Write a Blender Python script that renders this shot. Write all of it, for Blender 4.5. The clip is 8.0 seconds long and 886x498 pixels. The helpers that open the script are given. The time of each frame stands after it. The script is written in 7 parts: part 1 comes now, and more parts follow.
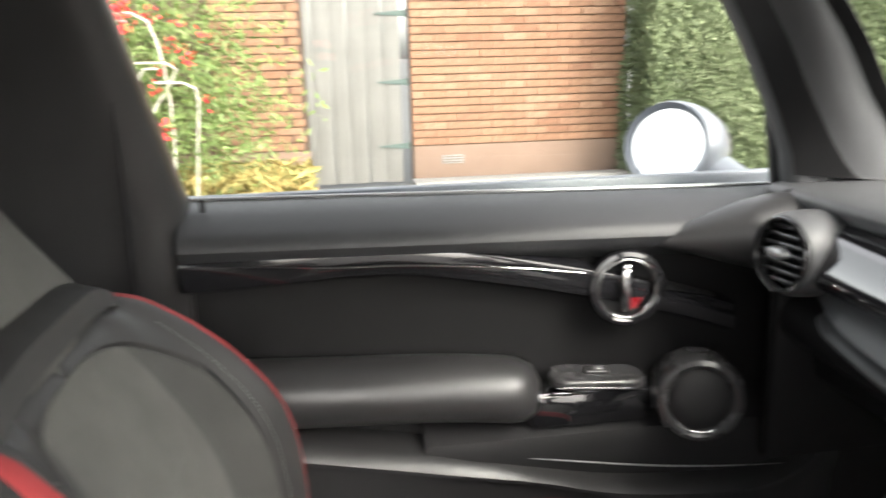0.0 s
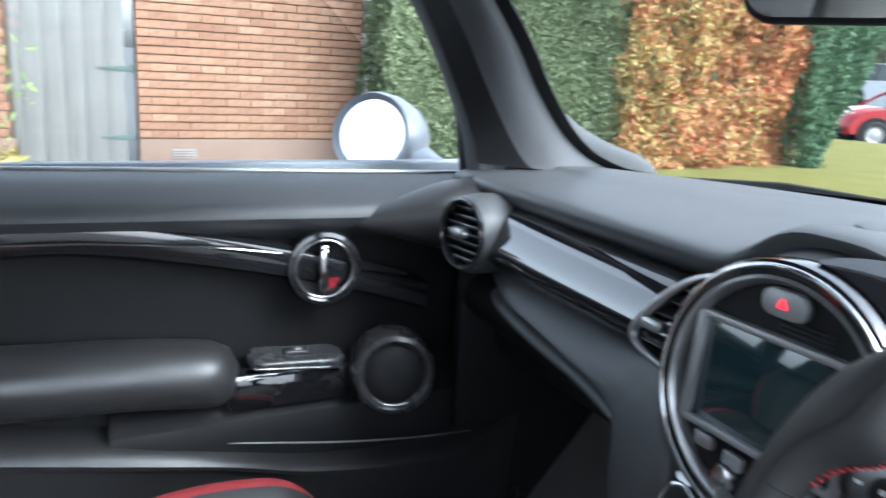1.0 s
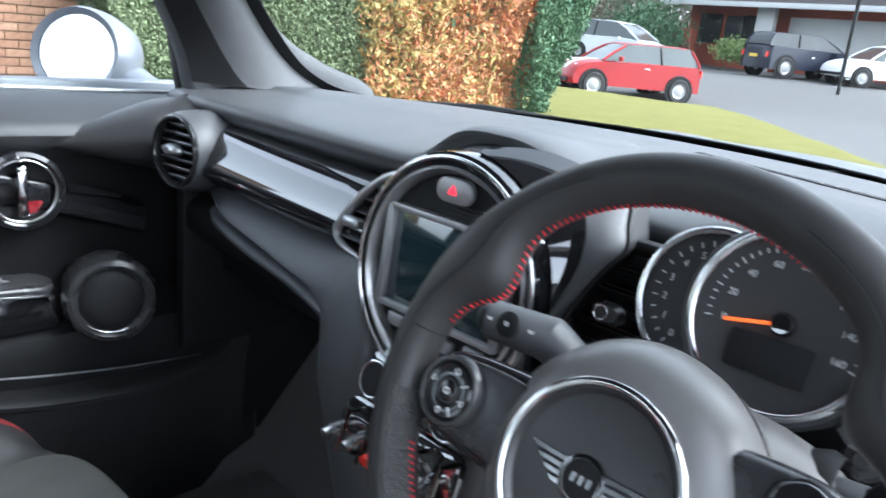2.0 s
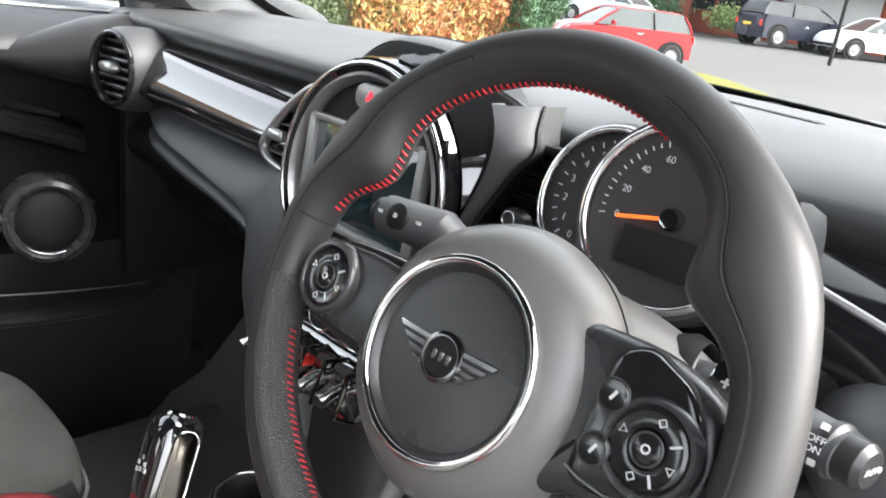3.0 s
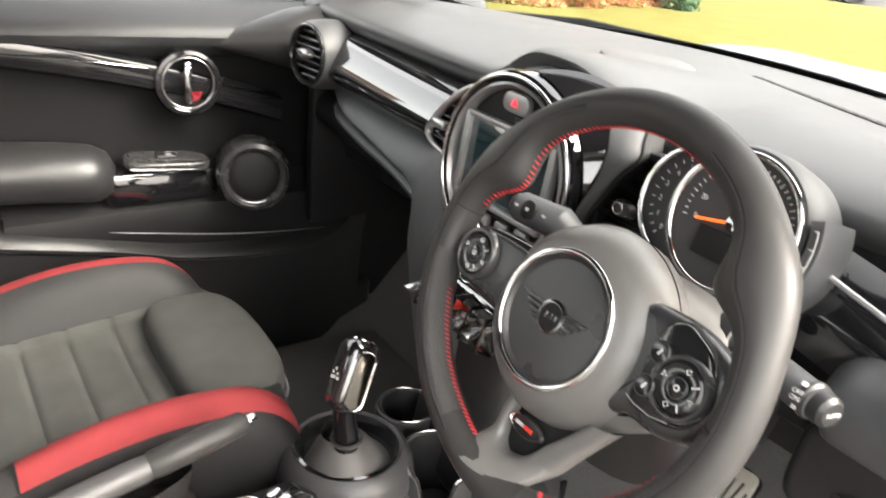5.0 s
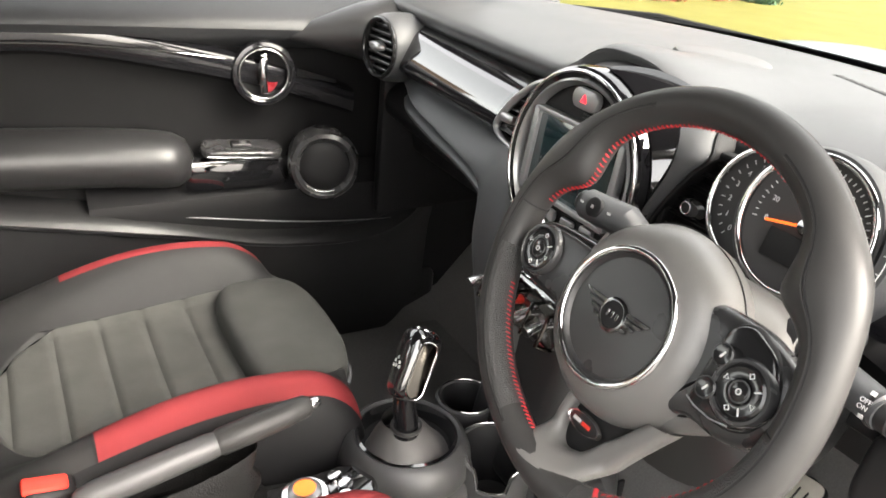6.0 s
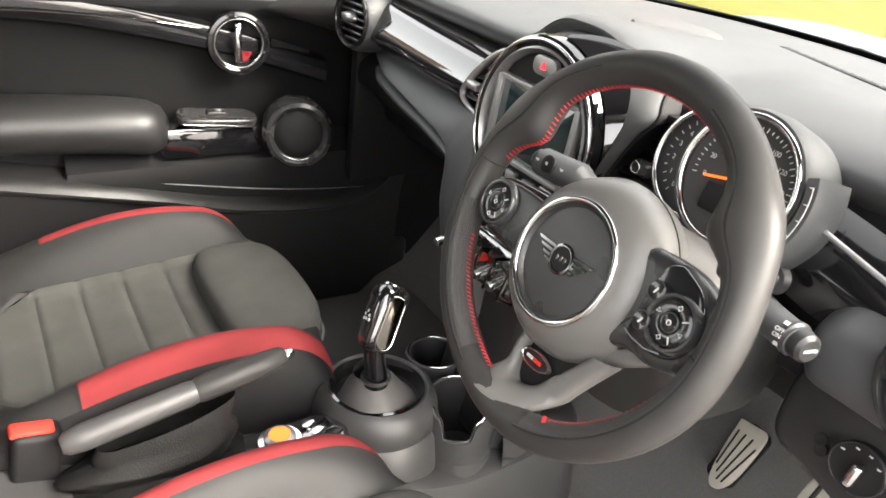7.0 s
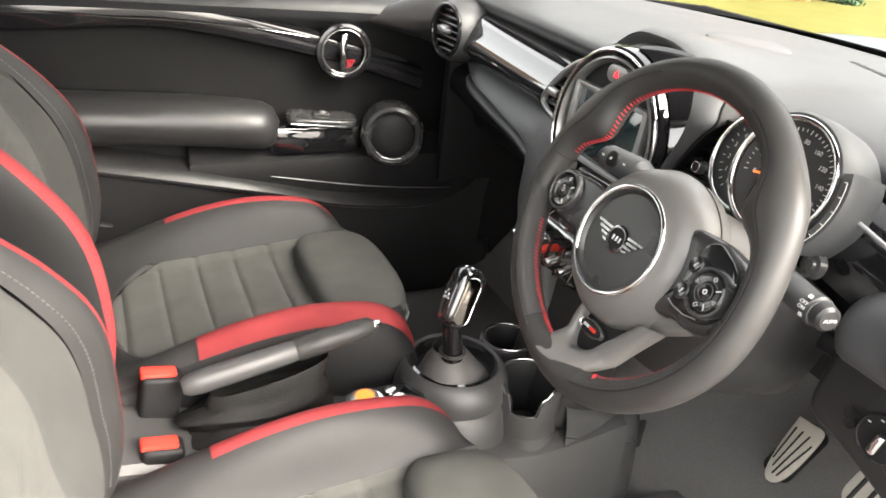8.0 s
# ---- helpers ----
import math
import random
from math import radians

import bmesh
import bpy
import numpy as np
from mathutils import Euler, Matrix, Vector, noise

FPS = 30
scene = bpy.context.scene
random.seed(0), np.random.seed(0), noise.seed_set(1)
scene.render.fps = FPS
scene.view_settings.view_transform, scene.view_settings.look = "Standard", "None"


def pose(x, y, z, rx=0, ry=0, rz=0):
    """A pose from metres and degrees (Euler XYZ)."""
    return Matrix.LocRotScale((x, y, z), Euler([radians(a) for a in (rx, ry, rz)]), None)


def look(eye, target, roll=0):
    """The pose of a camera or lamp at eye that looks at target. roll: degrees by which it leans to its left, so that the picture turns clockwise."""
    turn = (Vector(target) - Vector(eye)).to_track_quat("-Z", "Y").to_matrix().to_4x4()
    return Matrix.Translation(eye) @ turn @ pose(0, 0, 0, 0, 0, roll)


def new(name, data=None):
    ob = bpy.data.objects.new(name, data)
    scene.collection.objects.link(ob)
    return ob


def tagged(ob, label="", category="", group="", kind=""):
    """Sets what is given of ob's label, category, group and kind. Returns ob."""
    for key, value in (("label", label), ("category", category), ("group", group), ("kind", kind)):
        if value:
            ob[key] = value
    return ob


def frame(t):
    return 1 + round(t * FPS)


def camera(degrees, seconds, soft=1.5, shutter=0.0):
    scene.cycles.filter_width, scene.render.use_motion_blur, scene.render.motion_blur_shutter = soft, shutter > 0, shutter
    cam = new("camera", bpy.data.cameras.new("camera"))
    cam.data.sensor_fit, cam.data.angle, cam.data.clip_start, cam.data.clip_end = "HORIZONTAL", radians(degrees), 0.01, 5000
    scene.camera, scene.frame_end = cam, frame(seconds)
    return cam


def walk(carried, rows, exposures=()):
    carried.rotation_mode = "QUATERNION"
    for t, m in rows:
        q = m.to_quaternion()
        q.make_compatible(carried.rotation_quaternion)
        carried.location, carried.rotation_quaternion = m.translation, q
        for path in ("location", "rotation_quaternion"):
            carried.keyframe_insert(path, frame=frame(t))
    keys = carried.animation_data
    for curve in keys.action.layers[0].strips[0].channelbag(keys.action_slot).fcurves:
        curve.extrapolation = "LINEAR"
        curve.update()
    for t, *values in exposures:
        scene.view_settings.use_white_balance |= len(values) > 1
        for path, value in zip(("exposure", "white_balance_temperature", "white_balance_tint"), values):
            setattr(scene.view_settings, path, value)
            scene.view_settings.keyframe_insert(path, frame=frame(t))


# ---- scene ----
cam = camera(59.4, 8.0, soft=1.6, shutter=0.4)
PATH = [
    (0, (0.005, -0.436, 1.184), (0.283, 1.486, 0.706), -1.5),
    (0.5, (0.062, -0.435, 1.175), (0.722, 1.39, 0.692), 1.8),
    (1, (0.065, -0.471, 1.155), (0.962, 1.256, 0.693), 3.1),
    (1.5, (0.036, -0.52, 1.139), (1.314, 0.938, 0.646), 4.1),
    (2, (0.081, -0.546, 1.124), (1.467, 0.788, 0.577), 5.7),
    (2.2, (0.096, -0.564, 1.104), (1.505, 0.752, 0.575), 7.2),
    (3.3, (0.138, -0.607, 1.082), (1.53, 0.655, 0.396), 7.9),
    (3.5, (0.143, -0.615, 1.08), (1.536, 0.628, 0.363), 8.2),
    (4, (0.126, -0.64, 1.061), (1.494, 0.575, 0.255), 8.1),
    (4.5, (0.073, -0.688, 1.128), (1.307, 0.632, 0.27), 6.5),
    (5, (0.017, -0.725, 1.187), (1.105, 0.736, 0.36), 6.4),
    (5.2, (0.016, -0.725, 1.195), (1.059, 0.776, 0.385), 5.9),
    (6.3, (0.009, -0.736, 1.186), (0.946, 0.791, 0.296), 6.4),
    (6.5, (-0.003, -0.741, 1.179), (1.008, 0.727, 0.272), 7.0),
    (7, (-0.005, -0.788, 1.193), (0.983, 0.699, 0.291), 7.0),
    (7.5, (-0.004, -0.856, 1.2), (0.805, 0.739, 0.305), 6.0),
    (8, (-0.049, -0.894, 1.208), (0.747, 0.711, 0.319), 6.4),
]
walk(cam, [(t, look(eye, target, roll)) for t, eye, target, roll in PATH],
     exposures=[(0.0, 2.65, 6850, 10), (0.5, 2.45, 5950, 8), (1.0, 2.4, 5500, 7), (1.5, 2.5, 5500, 7), (2.2, 2.65, 5700, 8), (3.5, 3.05, 6850, 11), (5.0, 3.1, 7100, 11), (8.0, 3.1, 7100, 11)])

# ---- light: an overcast afternoon ----
world = bpy.data.worlds.new("overcast_sky")
scene.world = world
world.use_nodes = True
wn, wl = world.node_tree.nodes, world.node_tree.links
sky = wn.new("ShaderNodeTexSky")
sky.sky_type = "NISHITA"
sky.sun_disc = False
sky.sun_elevation = radians(38)
sky.sun_rotation = radians(145)
sky.dust_density = 4.0
sky.ozone_density = 1.0
soft_sky = wn.new("ShaderNodeHueSaturation")
soft_sky.inputs["Saturation"].default_value = 0.22
wl.new(sky.outputs[0], soft_sky.inputs["Color"])
wl.new(soft_sky.outputs[0], wn["Background"].inputs["Color"])
wn["Background"].inputs["Strength"].default_value = 0.19

sun = new("sun", bpy.data.lights.new("sun", "SUN"))
sun.data.energy = 0.45
sun.data.angle = radians(40)
sun.data.color = (1.0, 0.97, 0.93)
sun.matrix_basis = look((5.2, -7.4, 7.4), (0, 0, 0))

# ---- materials ----


def material(name):
    m = bpy.data.materials.new(name)
    m.use_nodes = True
    return m, m.node_tree.nodes, m.node_tree.links, m.node_tree.nodes["Principled BSDF"]


def surface(name, low, high, rough=0.5, scale=40, bump=0.0, bump_scale=400, metal=0.0, spec=0.5, coat=0.0, ior=1.5, rough_var=0.1, detail=4, sheen=0.0, cells=False):
    """A surface whose colour wanders between two tones, with fine relief and uneven gloss."""
    m, n, l, b = material(name)
    co = n.new("ShaderNodeTexCoord")
    big = n.new("ShaderNodeTexNoise")
    big.inputs["Scale"].default_value, big.inputs["Detail"].default_value = scale, detail
    l.new(co.outputs["Object"], big.inputs["Vector"])
    ramp = n.new("ShaderNodeMix")
    ramp.data_type = "RGBA"
    ramp.inputs[6].default_value, ramp.inputs[7].default_value = (*low, 1), (*high, 1)
    l.new(big.outputs[0], ramp.inputs[0])
    l.new(ramp.outputs[2], b.inputs["Base Color"])
    gloss = n.new("ShaderNodeMapRange")
    gloss.inputs[3].default_value, gloss.inputs[4].default_value = max(0.02, rough - rough_var), min(1, rough + rough_var)
    l.new(big.outputs[0], gloss.inputs[0])
    l.new(gloss.outputs[0], b.inputs["Roughness"])
    b.inputs["Metallic"].default_value = metal
    b.inputs["Specular IOR Level"].default_value = spec
    b.inputs["IOR"].default_value = ior
    b.inputs["Coat Weight"].default_value = coat
    b.inputs["Coat Roughness"].default_value = 0.03
    b.inputs["Sheen Weight"].default_value = sheen
    if bump:
        fine = n.new("ShaderNodeTexVoronoi" if cells else "ShaderNodeTexNoise")
        fine.inputs["Scale"].default_value = bump_scale
        l.new(co.outputs["Object"], fine.inputs["Vector"])
        bp = n.new("ShaderNodeBump")
        bp.inputs["Strength"].default_value, bp.inputs["Distance"].default_value = bump, 0.002
        l.new(fine.outputs[0], bp.inputs["Height"])
        l.new(bp.outputs[0], b.inputs["Normal"])
    return m


def pieces(name, tones, rough=0.85, scale=60, bump=0.4, island=False):
    """One tone a piece, picked by chance, with grain on it."""
    m, n, l, b = material(name)
    if island:
        pick = n.new("ShaderNodeNewGeometry").outputs["Random Per Island"]
    else:
        pick = n.new("ShaderNodeObjectInfo").outputs["Random"]
    ramp = n.new("ShaderNodeValToRGB")
    ramp.color_ramp.elements[0].color = (*tones[0], 1)
    ramp.color_ramp.elements[1].color = (*tones[-1], 1)
    for i, tone in enumerate(tones[1:-1]):
        e = ramp.color_ramp.elements.new((i + 1) / (len(tones) - 1))
        e.color = (*tone, 1)
    l.new(pick, ramp.inputs[0])
    co = n.new("ShaderNodeTexCoord")
    grain = n.new("ShaderNodeTexNoise")
    grain.inputs["Scale"].default_value, grain.inputs["Detail"].default_value = scale, 6
    l.new(co.outputs["Object"], grain.inputs["Vector"])
    mix = n.new("ShaderNodeMix")
    mix.data_type, mix.blend_type = "RGBA", "OVERLAY"
    mix.inputs[0].default_value = 0.5
    l.new(ramp.outputs[0], mix.inputs[6])
    l.new(grain.outputs[0], mix.inputs[7])
    l.new(mix.outputs[2], b.inputs["Base Color"])
    b.inputs["Roughness"].default_value = rough
    bp = n.new("ShaderNodeBump")
    bp.inputs["Strength"].default_value, bp.inputs["Distance"].default_value = bump, 0.003
    l.new(grain.outputs[0], bp.inputs["Height"])
    l.new(bp.outputs[0], b.inputs["Normal"])
    return m


def timber(name, low, high):
    """Weathered boards: streaks along the upright grain, with a slow change of tone and fine checks."""
    m, n, l, b = material(name)
    co, stretch = n.new("ShaderNodeTexCoord"), n.new("ShaderNodeMapping")
    stretch.inputs["Scale"].default_value = (38, 38, 1.6)
    l.new(co.outputs["Object"], stretch.inputs["Vector"])
    streak, slow = n.new("ShaderNodeTexNoise"), n.new("ShaderNodeTexNoise")
    streak.inputs["Scale"].default_value, streak.inputs["Detail"].default_value = 1.0, 6
    slow.inputs["Scale"].default_value = 2.2
    l.new(stretch.outputs[0], streak.inputs["Vector"])
    l.new(co.outputs["Object"], slow.inputs["Vector"])
    both = n.new("ShaderNodeMath")
    both.operation = "MULTIPLY_ADD"
    both.inputs[1].default_value = 0.55
    l.new(streak.outputs[0], both.inputs[0])
    half_ = n.new("ShaderNodeMath")
    half_.operation = "MULTIPLY"
    half_.inputs[1].default_value = 0.5
    l.new(slow.outputs[0], half_.inputs[0])
    l.new(half_.outputs[0], both.inputs[2])
    ramp = n.new("ShaderNodeMix")
    ramp.data_type = "RGBA"
    ramp.inputs[6].default_value, ramp.inputs[7].default_value = (*low, 1), (*high, 1)
    l.new(both.outputs[0], ramp.inputs[0])
    l.new(ramp.outputs[2], b.inputs["Base Color"])
    b.inputs["Roughness"].default_value = 0.9
    bp = n.new("ShaderNodeBump")
    bp.inputs["Strength"].default_value, bp.inputs["Distance"].default_value = 0.5, 0.004
    l.new(streak.outputs[0], bp.inputs["Height"])
    l.new(bp.outputs[0], b.inputs["Normal"])
    return m


def clear_glass(name, tint=(0.74, 0.76, 0.745)):
    m, n, l, b = material(name)
    n.remove(b)
    see, shine, mix = n.new("ShaderNodeBsdfTransparent"), n.new("ShaderNodeBsdfGlossy"), n.new("ShaderNodeMixShader")
    see.inputs[0].default_value = (*tint, 1)
    shine.inputs["Roughness"].default_value = 0.01
    mix.inputs[0].default_value = 0.04
    l.new(see.outputs[0], mix.inputs[1])
    l.new(shine.outputs[0], mix.inputs[2])
    l.new(mix.outputs[0], n["Material Output"].inputs[0])
    return m


def glow(name, colour, strength):
    m, n, l, b = material(name)
    b.inputs["Base Color"].default_value = (*colour, 1)
    b.inputs["Emission Color"].default_value = (*colour, 1)
    b.inputs["Emission Strength"].default_value = strength
    return m


SOFT_GREY = surface("soft_grained_black_plastic", (0.05, 0.0515, 0.054), (0.066, 0.068, 0.07), 0.45, 18, 0.1, 1500, cells=True, rough_var=0.06)
DARK = surface("dark_grained_plastic", (0.0165, 0.0165, 0.0171), (0.0255, 0.0255, 0.0261), 0.36, 22, 0.08, 1500, cells=True, spec=0.55)
BLACK = surface("matt_black_plastic", (0.007, 0.007, 0.0075), (0.011, 0.011, 0.012), 0.6, 30, 0.1, 500, spec=0.3)
PIANO = surface("piano_black_lacquer", (0.006, 0.006, 0.007), (0.01, 0.01, 0.011), 0.05, 8, rough_var=0.02, coat=1.0, ior=2.4)
LACQUER = surface("deep_gloss_lacquer", (0.006, 0.006, 0.007), (0.01, 0.01, 0.011), 0.05, 8, rough_var=0.02, coat=0.3, ior=2.1)
DARK_CHROME = surface("smoked_chrome", (0.34, 0.34, 0.34), (0.42, 0.42, 0.41), 0.16, 30, metal=1.0, rough_var=0.05)
DOOR_GLOSS = surface("black_gloss_door_band", (0.006, 0.006, 0.007), (0.01, 0.01, 0.011), 0.1, 8, rough_var=0.03, coat=0.3, ior=1.5)
DOOR_TOP = surface("soft_black_door_rail", (0.026, 0.027, 0.029), (0.036, 0.037, 0.039), 0.42, 18, 0.1, 1500, cells=True, spec=0.3)
DOOR_BLACK = surface("black_door_moulding", (0.006, 0.006, 0.0064), (0.01, 0.01, 0.0104), 0.5, 22, 0.1, 1400, cells=True, spec=0.15)
CHROME = surface("polished_chrome", (0.78, 0.78, 0.78), (0.86, 0.86, 0.86), 0.1, 30, metal=1.0, rough_var=0.04)
SATIN = surface("satin_silver_plastic", (0.42, 0.42, 0.42), (0.5, 0.5, 0.5), 0.3, 30, metal=0.8, rough_var=0.06)
DULL_SILVER = surface("dull_silver_paint", (0.3, 0.3, 0.3), (0.36, 0.36, 0.36), 0.4, 40, metal=0.5)
LEATHER = surface("grey_black_leather", (0.021, 0.021, 0.0212), (0.034, 0.0335, 0.033), 0.48, 22, 0.06, 1300, cells=True, rough_var=0.08, spec=0.25)
WHEEL_LEATHER = surface("worn_black_leather", (0.029, 0.0285, 0.028), (0.043, 0.042, 0.041), 0.43, 30, 0.05, 1600, cells=True, rough_var=0.1, spec=0.3)
SUEDE = surface("dark_grey_suede_cloth", (0.062, 0.063, 0.058), (0.112, 0.112, 0.104), 0.95, 20, 0.5, 1500, spec=0.15, sheen=0.04)
RED_CLOTH = surface("red_seat_cloth", (0.22, 0.022, 0.027), (0.28, 0.036, 0.038), 0.75, 30, 0.4, 1300, spec=0.3)
DARK_SUEDE = surface("charcoal_suede_cloth", (0.04, 0.041, 0.039), (0.064, 0.064, 0.061), 0.95, 14, 0.5, 1500, spec=0.15, sheen=0.05)
RED_THREAD = surface("red_thread", (0.5, 0.02, 0.03), (0.65, 0.04, 0.05), 0.6, 200)
CARPET = surface("black_carpet", (0.1500, 0.1463, 0.1413), (0.2375, 0.2313, 0.2225), 0.97, 300, 0.8, 1200, spec=0.1)
HUB = surface("smooth_charcoal_moulding", (0.125, 0.122, 0.116), (0.15, 0.146, 0.14), 0.34, 14, 0.1, 1300, cells=True, spec=0.6)
HUB_DISC = surface("satin_charcoal_disc", (0.03, 0.03, 0.03), (0.04, 0.04, 0.04), 0.3, 20, 0.05, 1200, spec=0.6)
POD_SATIN = surface("satin_black_plastic", (0.03, 0.03, 0.031), (0.04, 0.04, 0.041), 0.27, 25, 0.04, 900, spec=0.6, rough_var=0.05)
POD_GLOSS = surface("gloss_black_plastic", (0.01, 0.01, 0.0105), (0.015, 0.015, 0.0155), 0.16, 18, rough_var=0.06, spec=0.6, coat=0.3)
EMBLEM_METAL = surface("dark_emblem_chrome", (0.2, 0.2, 0.2), (0.26, 0.26, 0.26), 0.14, 30, metal=1.0, rough_var=0.05)
FIN_BLACK = surface("satin_black_fin", (0.008, 0.008, 0.0085), (0.012, 0.012, 0.0125), 0.35, 30, spec=0.35)
# grey lightened in place of the speaker cover's reflection; also pale seat thread
COVER = surface("pale_cover_sheen_and_thread", (0.075, 0.075, 0.077), (0.09, 0.09, 0.092), 0.5, 14, spec=0.35, rough_var=0.05)
GAITER = surface("soft_black_leather", (0.008, 0.008, 0.0082), (0.014, 0.0138, 0.0135), 0.55, 50, 0.25, 500, cells=True, spec=0.2)
PALE_GAITER = surface("grey_gaiter_leather", (0.075, 0.072, 0.07), (0.1, 0.096, 0.094), 0.5, 40, 0.15, 900, cells=True, spec=0.4)
CONSOLE = surface("grained_console_plastic", (0.043, 0.0425, 0.043), (0.06, 0.0595, 0.06), 0.42, 22, 0.1, 1400, cells=True, spec=0.55)
GUN_CHROME = surface("smoked_mirror_chrome", (0.075, 0.07, 0.062), (0.1, 0.095, 0.086), 0.14, 20, metal=1.0, rough_var=0.03)
GRIP_LEATHER = surface("perforated_black_leather", (0.034, 0.0335, 0.033), (0.05, 0.049, 0.048), 0.42, 60, 0.55, 900, cells=True, rough_var=0.1, spec=0.45)
HEADLINE = surface("dark_headlining_cloth", (0.03, 0.03, 0.032), (0.045, 0.045, 0.047), 0.95, 60, 0.4, 1200)
PILLAR = surface("grey_black_pillar_cloth", (0.05, 0.052, 0.055), (0.07, 0.072, 0.076), 0.7, 40, 0.3, 1300)
RUBBER = surface("black_rubber", (0.01, 0.01, 0.01), (0.018, 0.018, 0.018), 0.75, 60, 0.2, 300)
PAINT = surface("grey_car_paint", (0.15, 0.165, 0.19), (0.17, 0.185, 0.21), 0.38, 8, metal=0.2, coat=0.4, rough_var=0.03)
SCREEN = surface("dark_display_glass", (0.010, 0.026, 0.03), (0.014, 0.034, 0.038), 0.06, 10, coat=1.0, rough_var=0.02, ior=1.6)
DIAL = surface("charcoal_dial_face", (0.03, 0.029, 0.029), (0.04, 0.039, 0.039), 0.6, 50)
WHITE_PRINT = surface("white_print", (0.55, 0.55, 0.54), (0.63, 0.63, 0.62), 0.6, 50)
RED_PLASTIC = surface("red_plastic", (0.7, 0.03, 0.02), (0.8, 0.05, 0.03), 0.4, 50, spec=0.5)
DEEP_RED = surface("deep_red_plastic", (0.12, 0.005, 0.009), (0.17, 0.008, 0.012), 0.3, 50)
RED_LAMP = glow("red_warning_light", (0.9, 0.01, 0.02), 0.8)
# the needle gives off a faint orange glow of its own
NEEDLE = glow("glowing_orange_needle", (0.9, 0.13, 0.02), 0.25)
ORANGE = glow("orange_lens", (0.9, 0.17, 0.03), 0.3)
GLASS = clear_glass("window_glass")
METAL = surface("brushed_steel", (0.52, 0.49, 0.43), (0.64, 0.6, 0.53), 0.38, 90, 0.1, 700, metal=0.35)
MIRROR = surface("mirror_silver", (0.9, 0.92, 0.92), (0.92, 0.94, 0.94), 0.03, 5, metal=1.0, rough_var=0.01)

# ---- mesh helpers ----


def V(*a):
    return Vector(a)


def thing(name, at, label, category, group="", kind=""):
    ob = new(name)
    ob.empty_display_size = 0.05
    ob.matrix_basis = Matrix.Translation(at)
    return tagged(ob, label, category, group, kind)


def link_mesh(name, bm, mat, sharp=38):
    me = bpy.data.meshes.new(name)
    bmesh.ops.recalc_face_normals(bm, faces=bm.faces)
    bm.to_mesh(me)
    bm.free()
    me.materials.append(mat)
    me.shade_smooth()
    me.set_sharp_from_angle(angle=radians(sharp))
    return new(name, me)


def part(name, bm, mat, parent, label="", sharp=38):
    """One mesh under a thing or under a part; the bmesh is in world metres."""
    ob = link_mesh(name, bm, mat, sharp)
    ob.parent = parent
    if parent.parent is None:
        ob.matrix_parent_inverse = parent.matrix_basis.inverted()
    return tagged(ob, label)


def single(name, bm, mat, label, category, group="", kind="", sharp=38):
    return tagged(link_mesh(name, bm, mat, sharp), label, category, group, kind)


def loft(rings, closed=False, caps=False, bm=None, loop=False):
    """A skin over rings of points; closed joins each ring's ends, loop joins the last ring to the first."""
    bm = bm or bmesh.new()
    vs = [[bm.verts.new(p) for p in ring] for ring in rings]
    n = len(rings[0])
    for i in range(len(vs) if loop else len(vs) - 1):
        a, b = vs[i], vs[(i + 1) % len(vs)]
        for j in range(n if closed else n - 1):
            k = (j + 1) % n
            bm.faces.new((a[j], a[k], b[k], b[j]))
    if caps:
        bm.faces.new(vs[0][::-1])
        bm.faces.new(vs[-1])
    return bm


def thicken(bm, depth):
    """Gives a sheet a thickness, to the side against its normals."""
    bmesh.ops.recalc_face_normals(bm, faces=bm.faces)
    bmesh.ops.solidify(bm, geom=bm.faces[:], thickness=depth)
    return bm


def spline(points, n):
    """n points along a Catmull-Rom curve through the given ones (tuples of any length)."""
    p = [np.array(q, float) for q in points]
    out = []
    for s in np.linspace(0, len(p) - 1, n):
        i = min(int(s), len(p) - 2)
        f = s - i
        a, b, c, d = p[max(i - 1, 0)], p[i], p[i + 1], p[min(i + 2, len(p) - 1)]
        out.append(tuple(0.5 * (2 * b + (c - a) * f + (2 * a - 5 * b + 4 * c - d) * f * f + (3 * b - a - 3 * c + d) * f ** 3)))
    return out


def frames(points, loop=False):
    """Turning-free frames along a path."""
    pts = [Vector(p[:3]) for p in points]
    n = len(pts)
    out, side = [], None
    for i in range(n):
        a = pts[i - 1] if (i or loop) else pts[0]
        b = pts[(i + 1) % n] if (i < n - 1 or loop) else pts[-1]
        d = (b - a).normalized()
        if side is None:
            side = d.cross(Vector((0, 0, 1)))
            if side.length < 0.05:
                side = d.cross(Vector((0, 1, 0)))
        side = (side - d * side.dot(d)).normalized()
        out.append((pts[i], side, d.cross(side)))
    return out


def tube(points, radius, seg=12, loop=False, caps=True, flat=1.0):
    """A tube along points; radius a number or one for each point; flat squeezes it across."""
    rad = [radius] * len(points) if isinstance(radius, (int, float)) else list(radius)
    rings = []
    for (p, s, u), r in zip(frames(points, loop), rad):
        rings.append([p + s * (math.cos(a) * r) + u * (math.sin(a) * r * flat) for a in np.linspace(0, 2 * math.pi, seg, endpoint=False)])
    return loft(rings, True, caps and not loop, None, loop)


def basis(origin, axis, up=(0, 0, 1)):
    """A matrix whose z runs along axis and whose y leans to up."""
    z = Vector(axis).normalized()
    x = Vector(up).cross(z)
    if x.length < 1e-4:
        x = Vector((1, 0, 0))
    x.normalize()
    y = z.cross(x)
    m = Matrix((x, y, z)).transposed().to_4x4()
    m.translation = origin
    return m


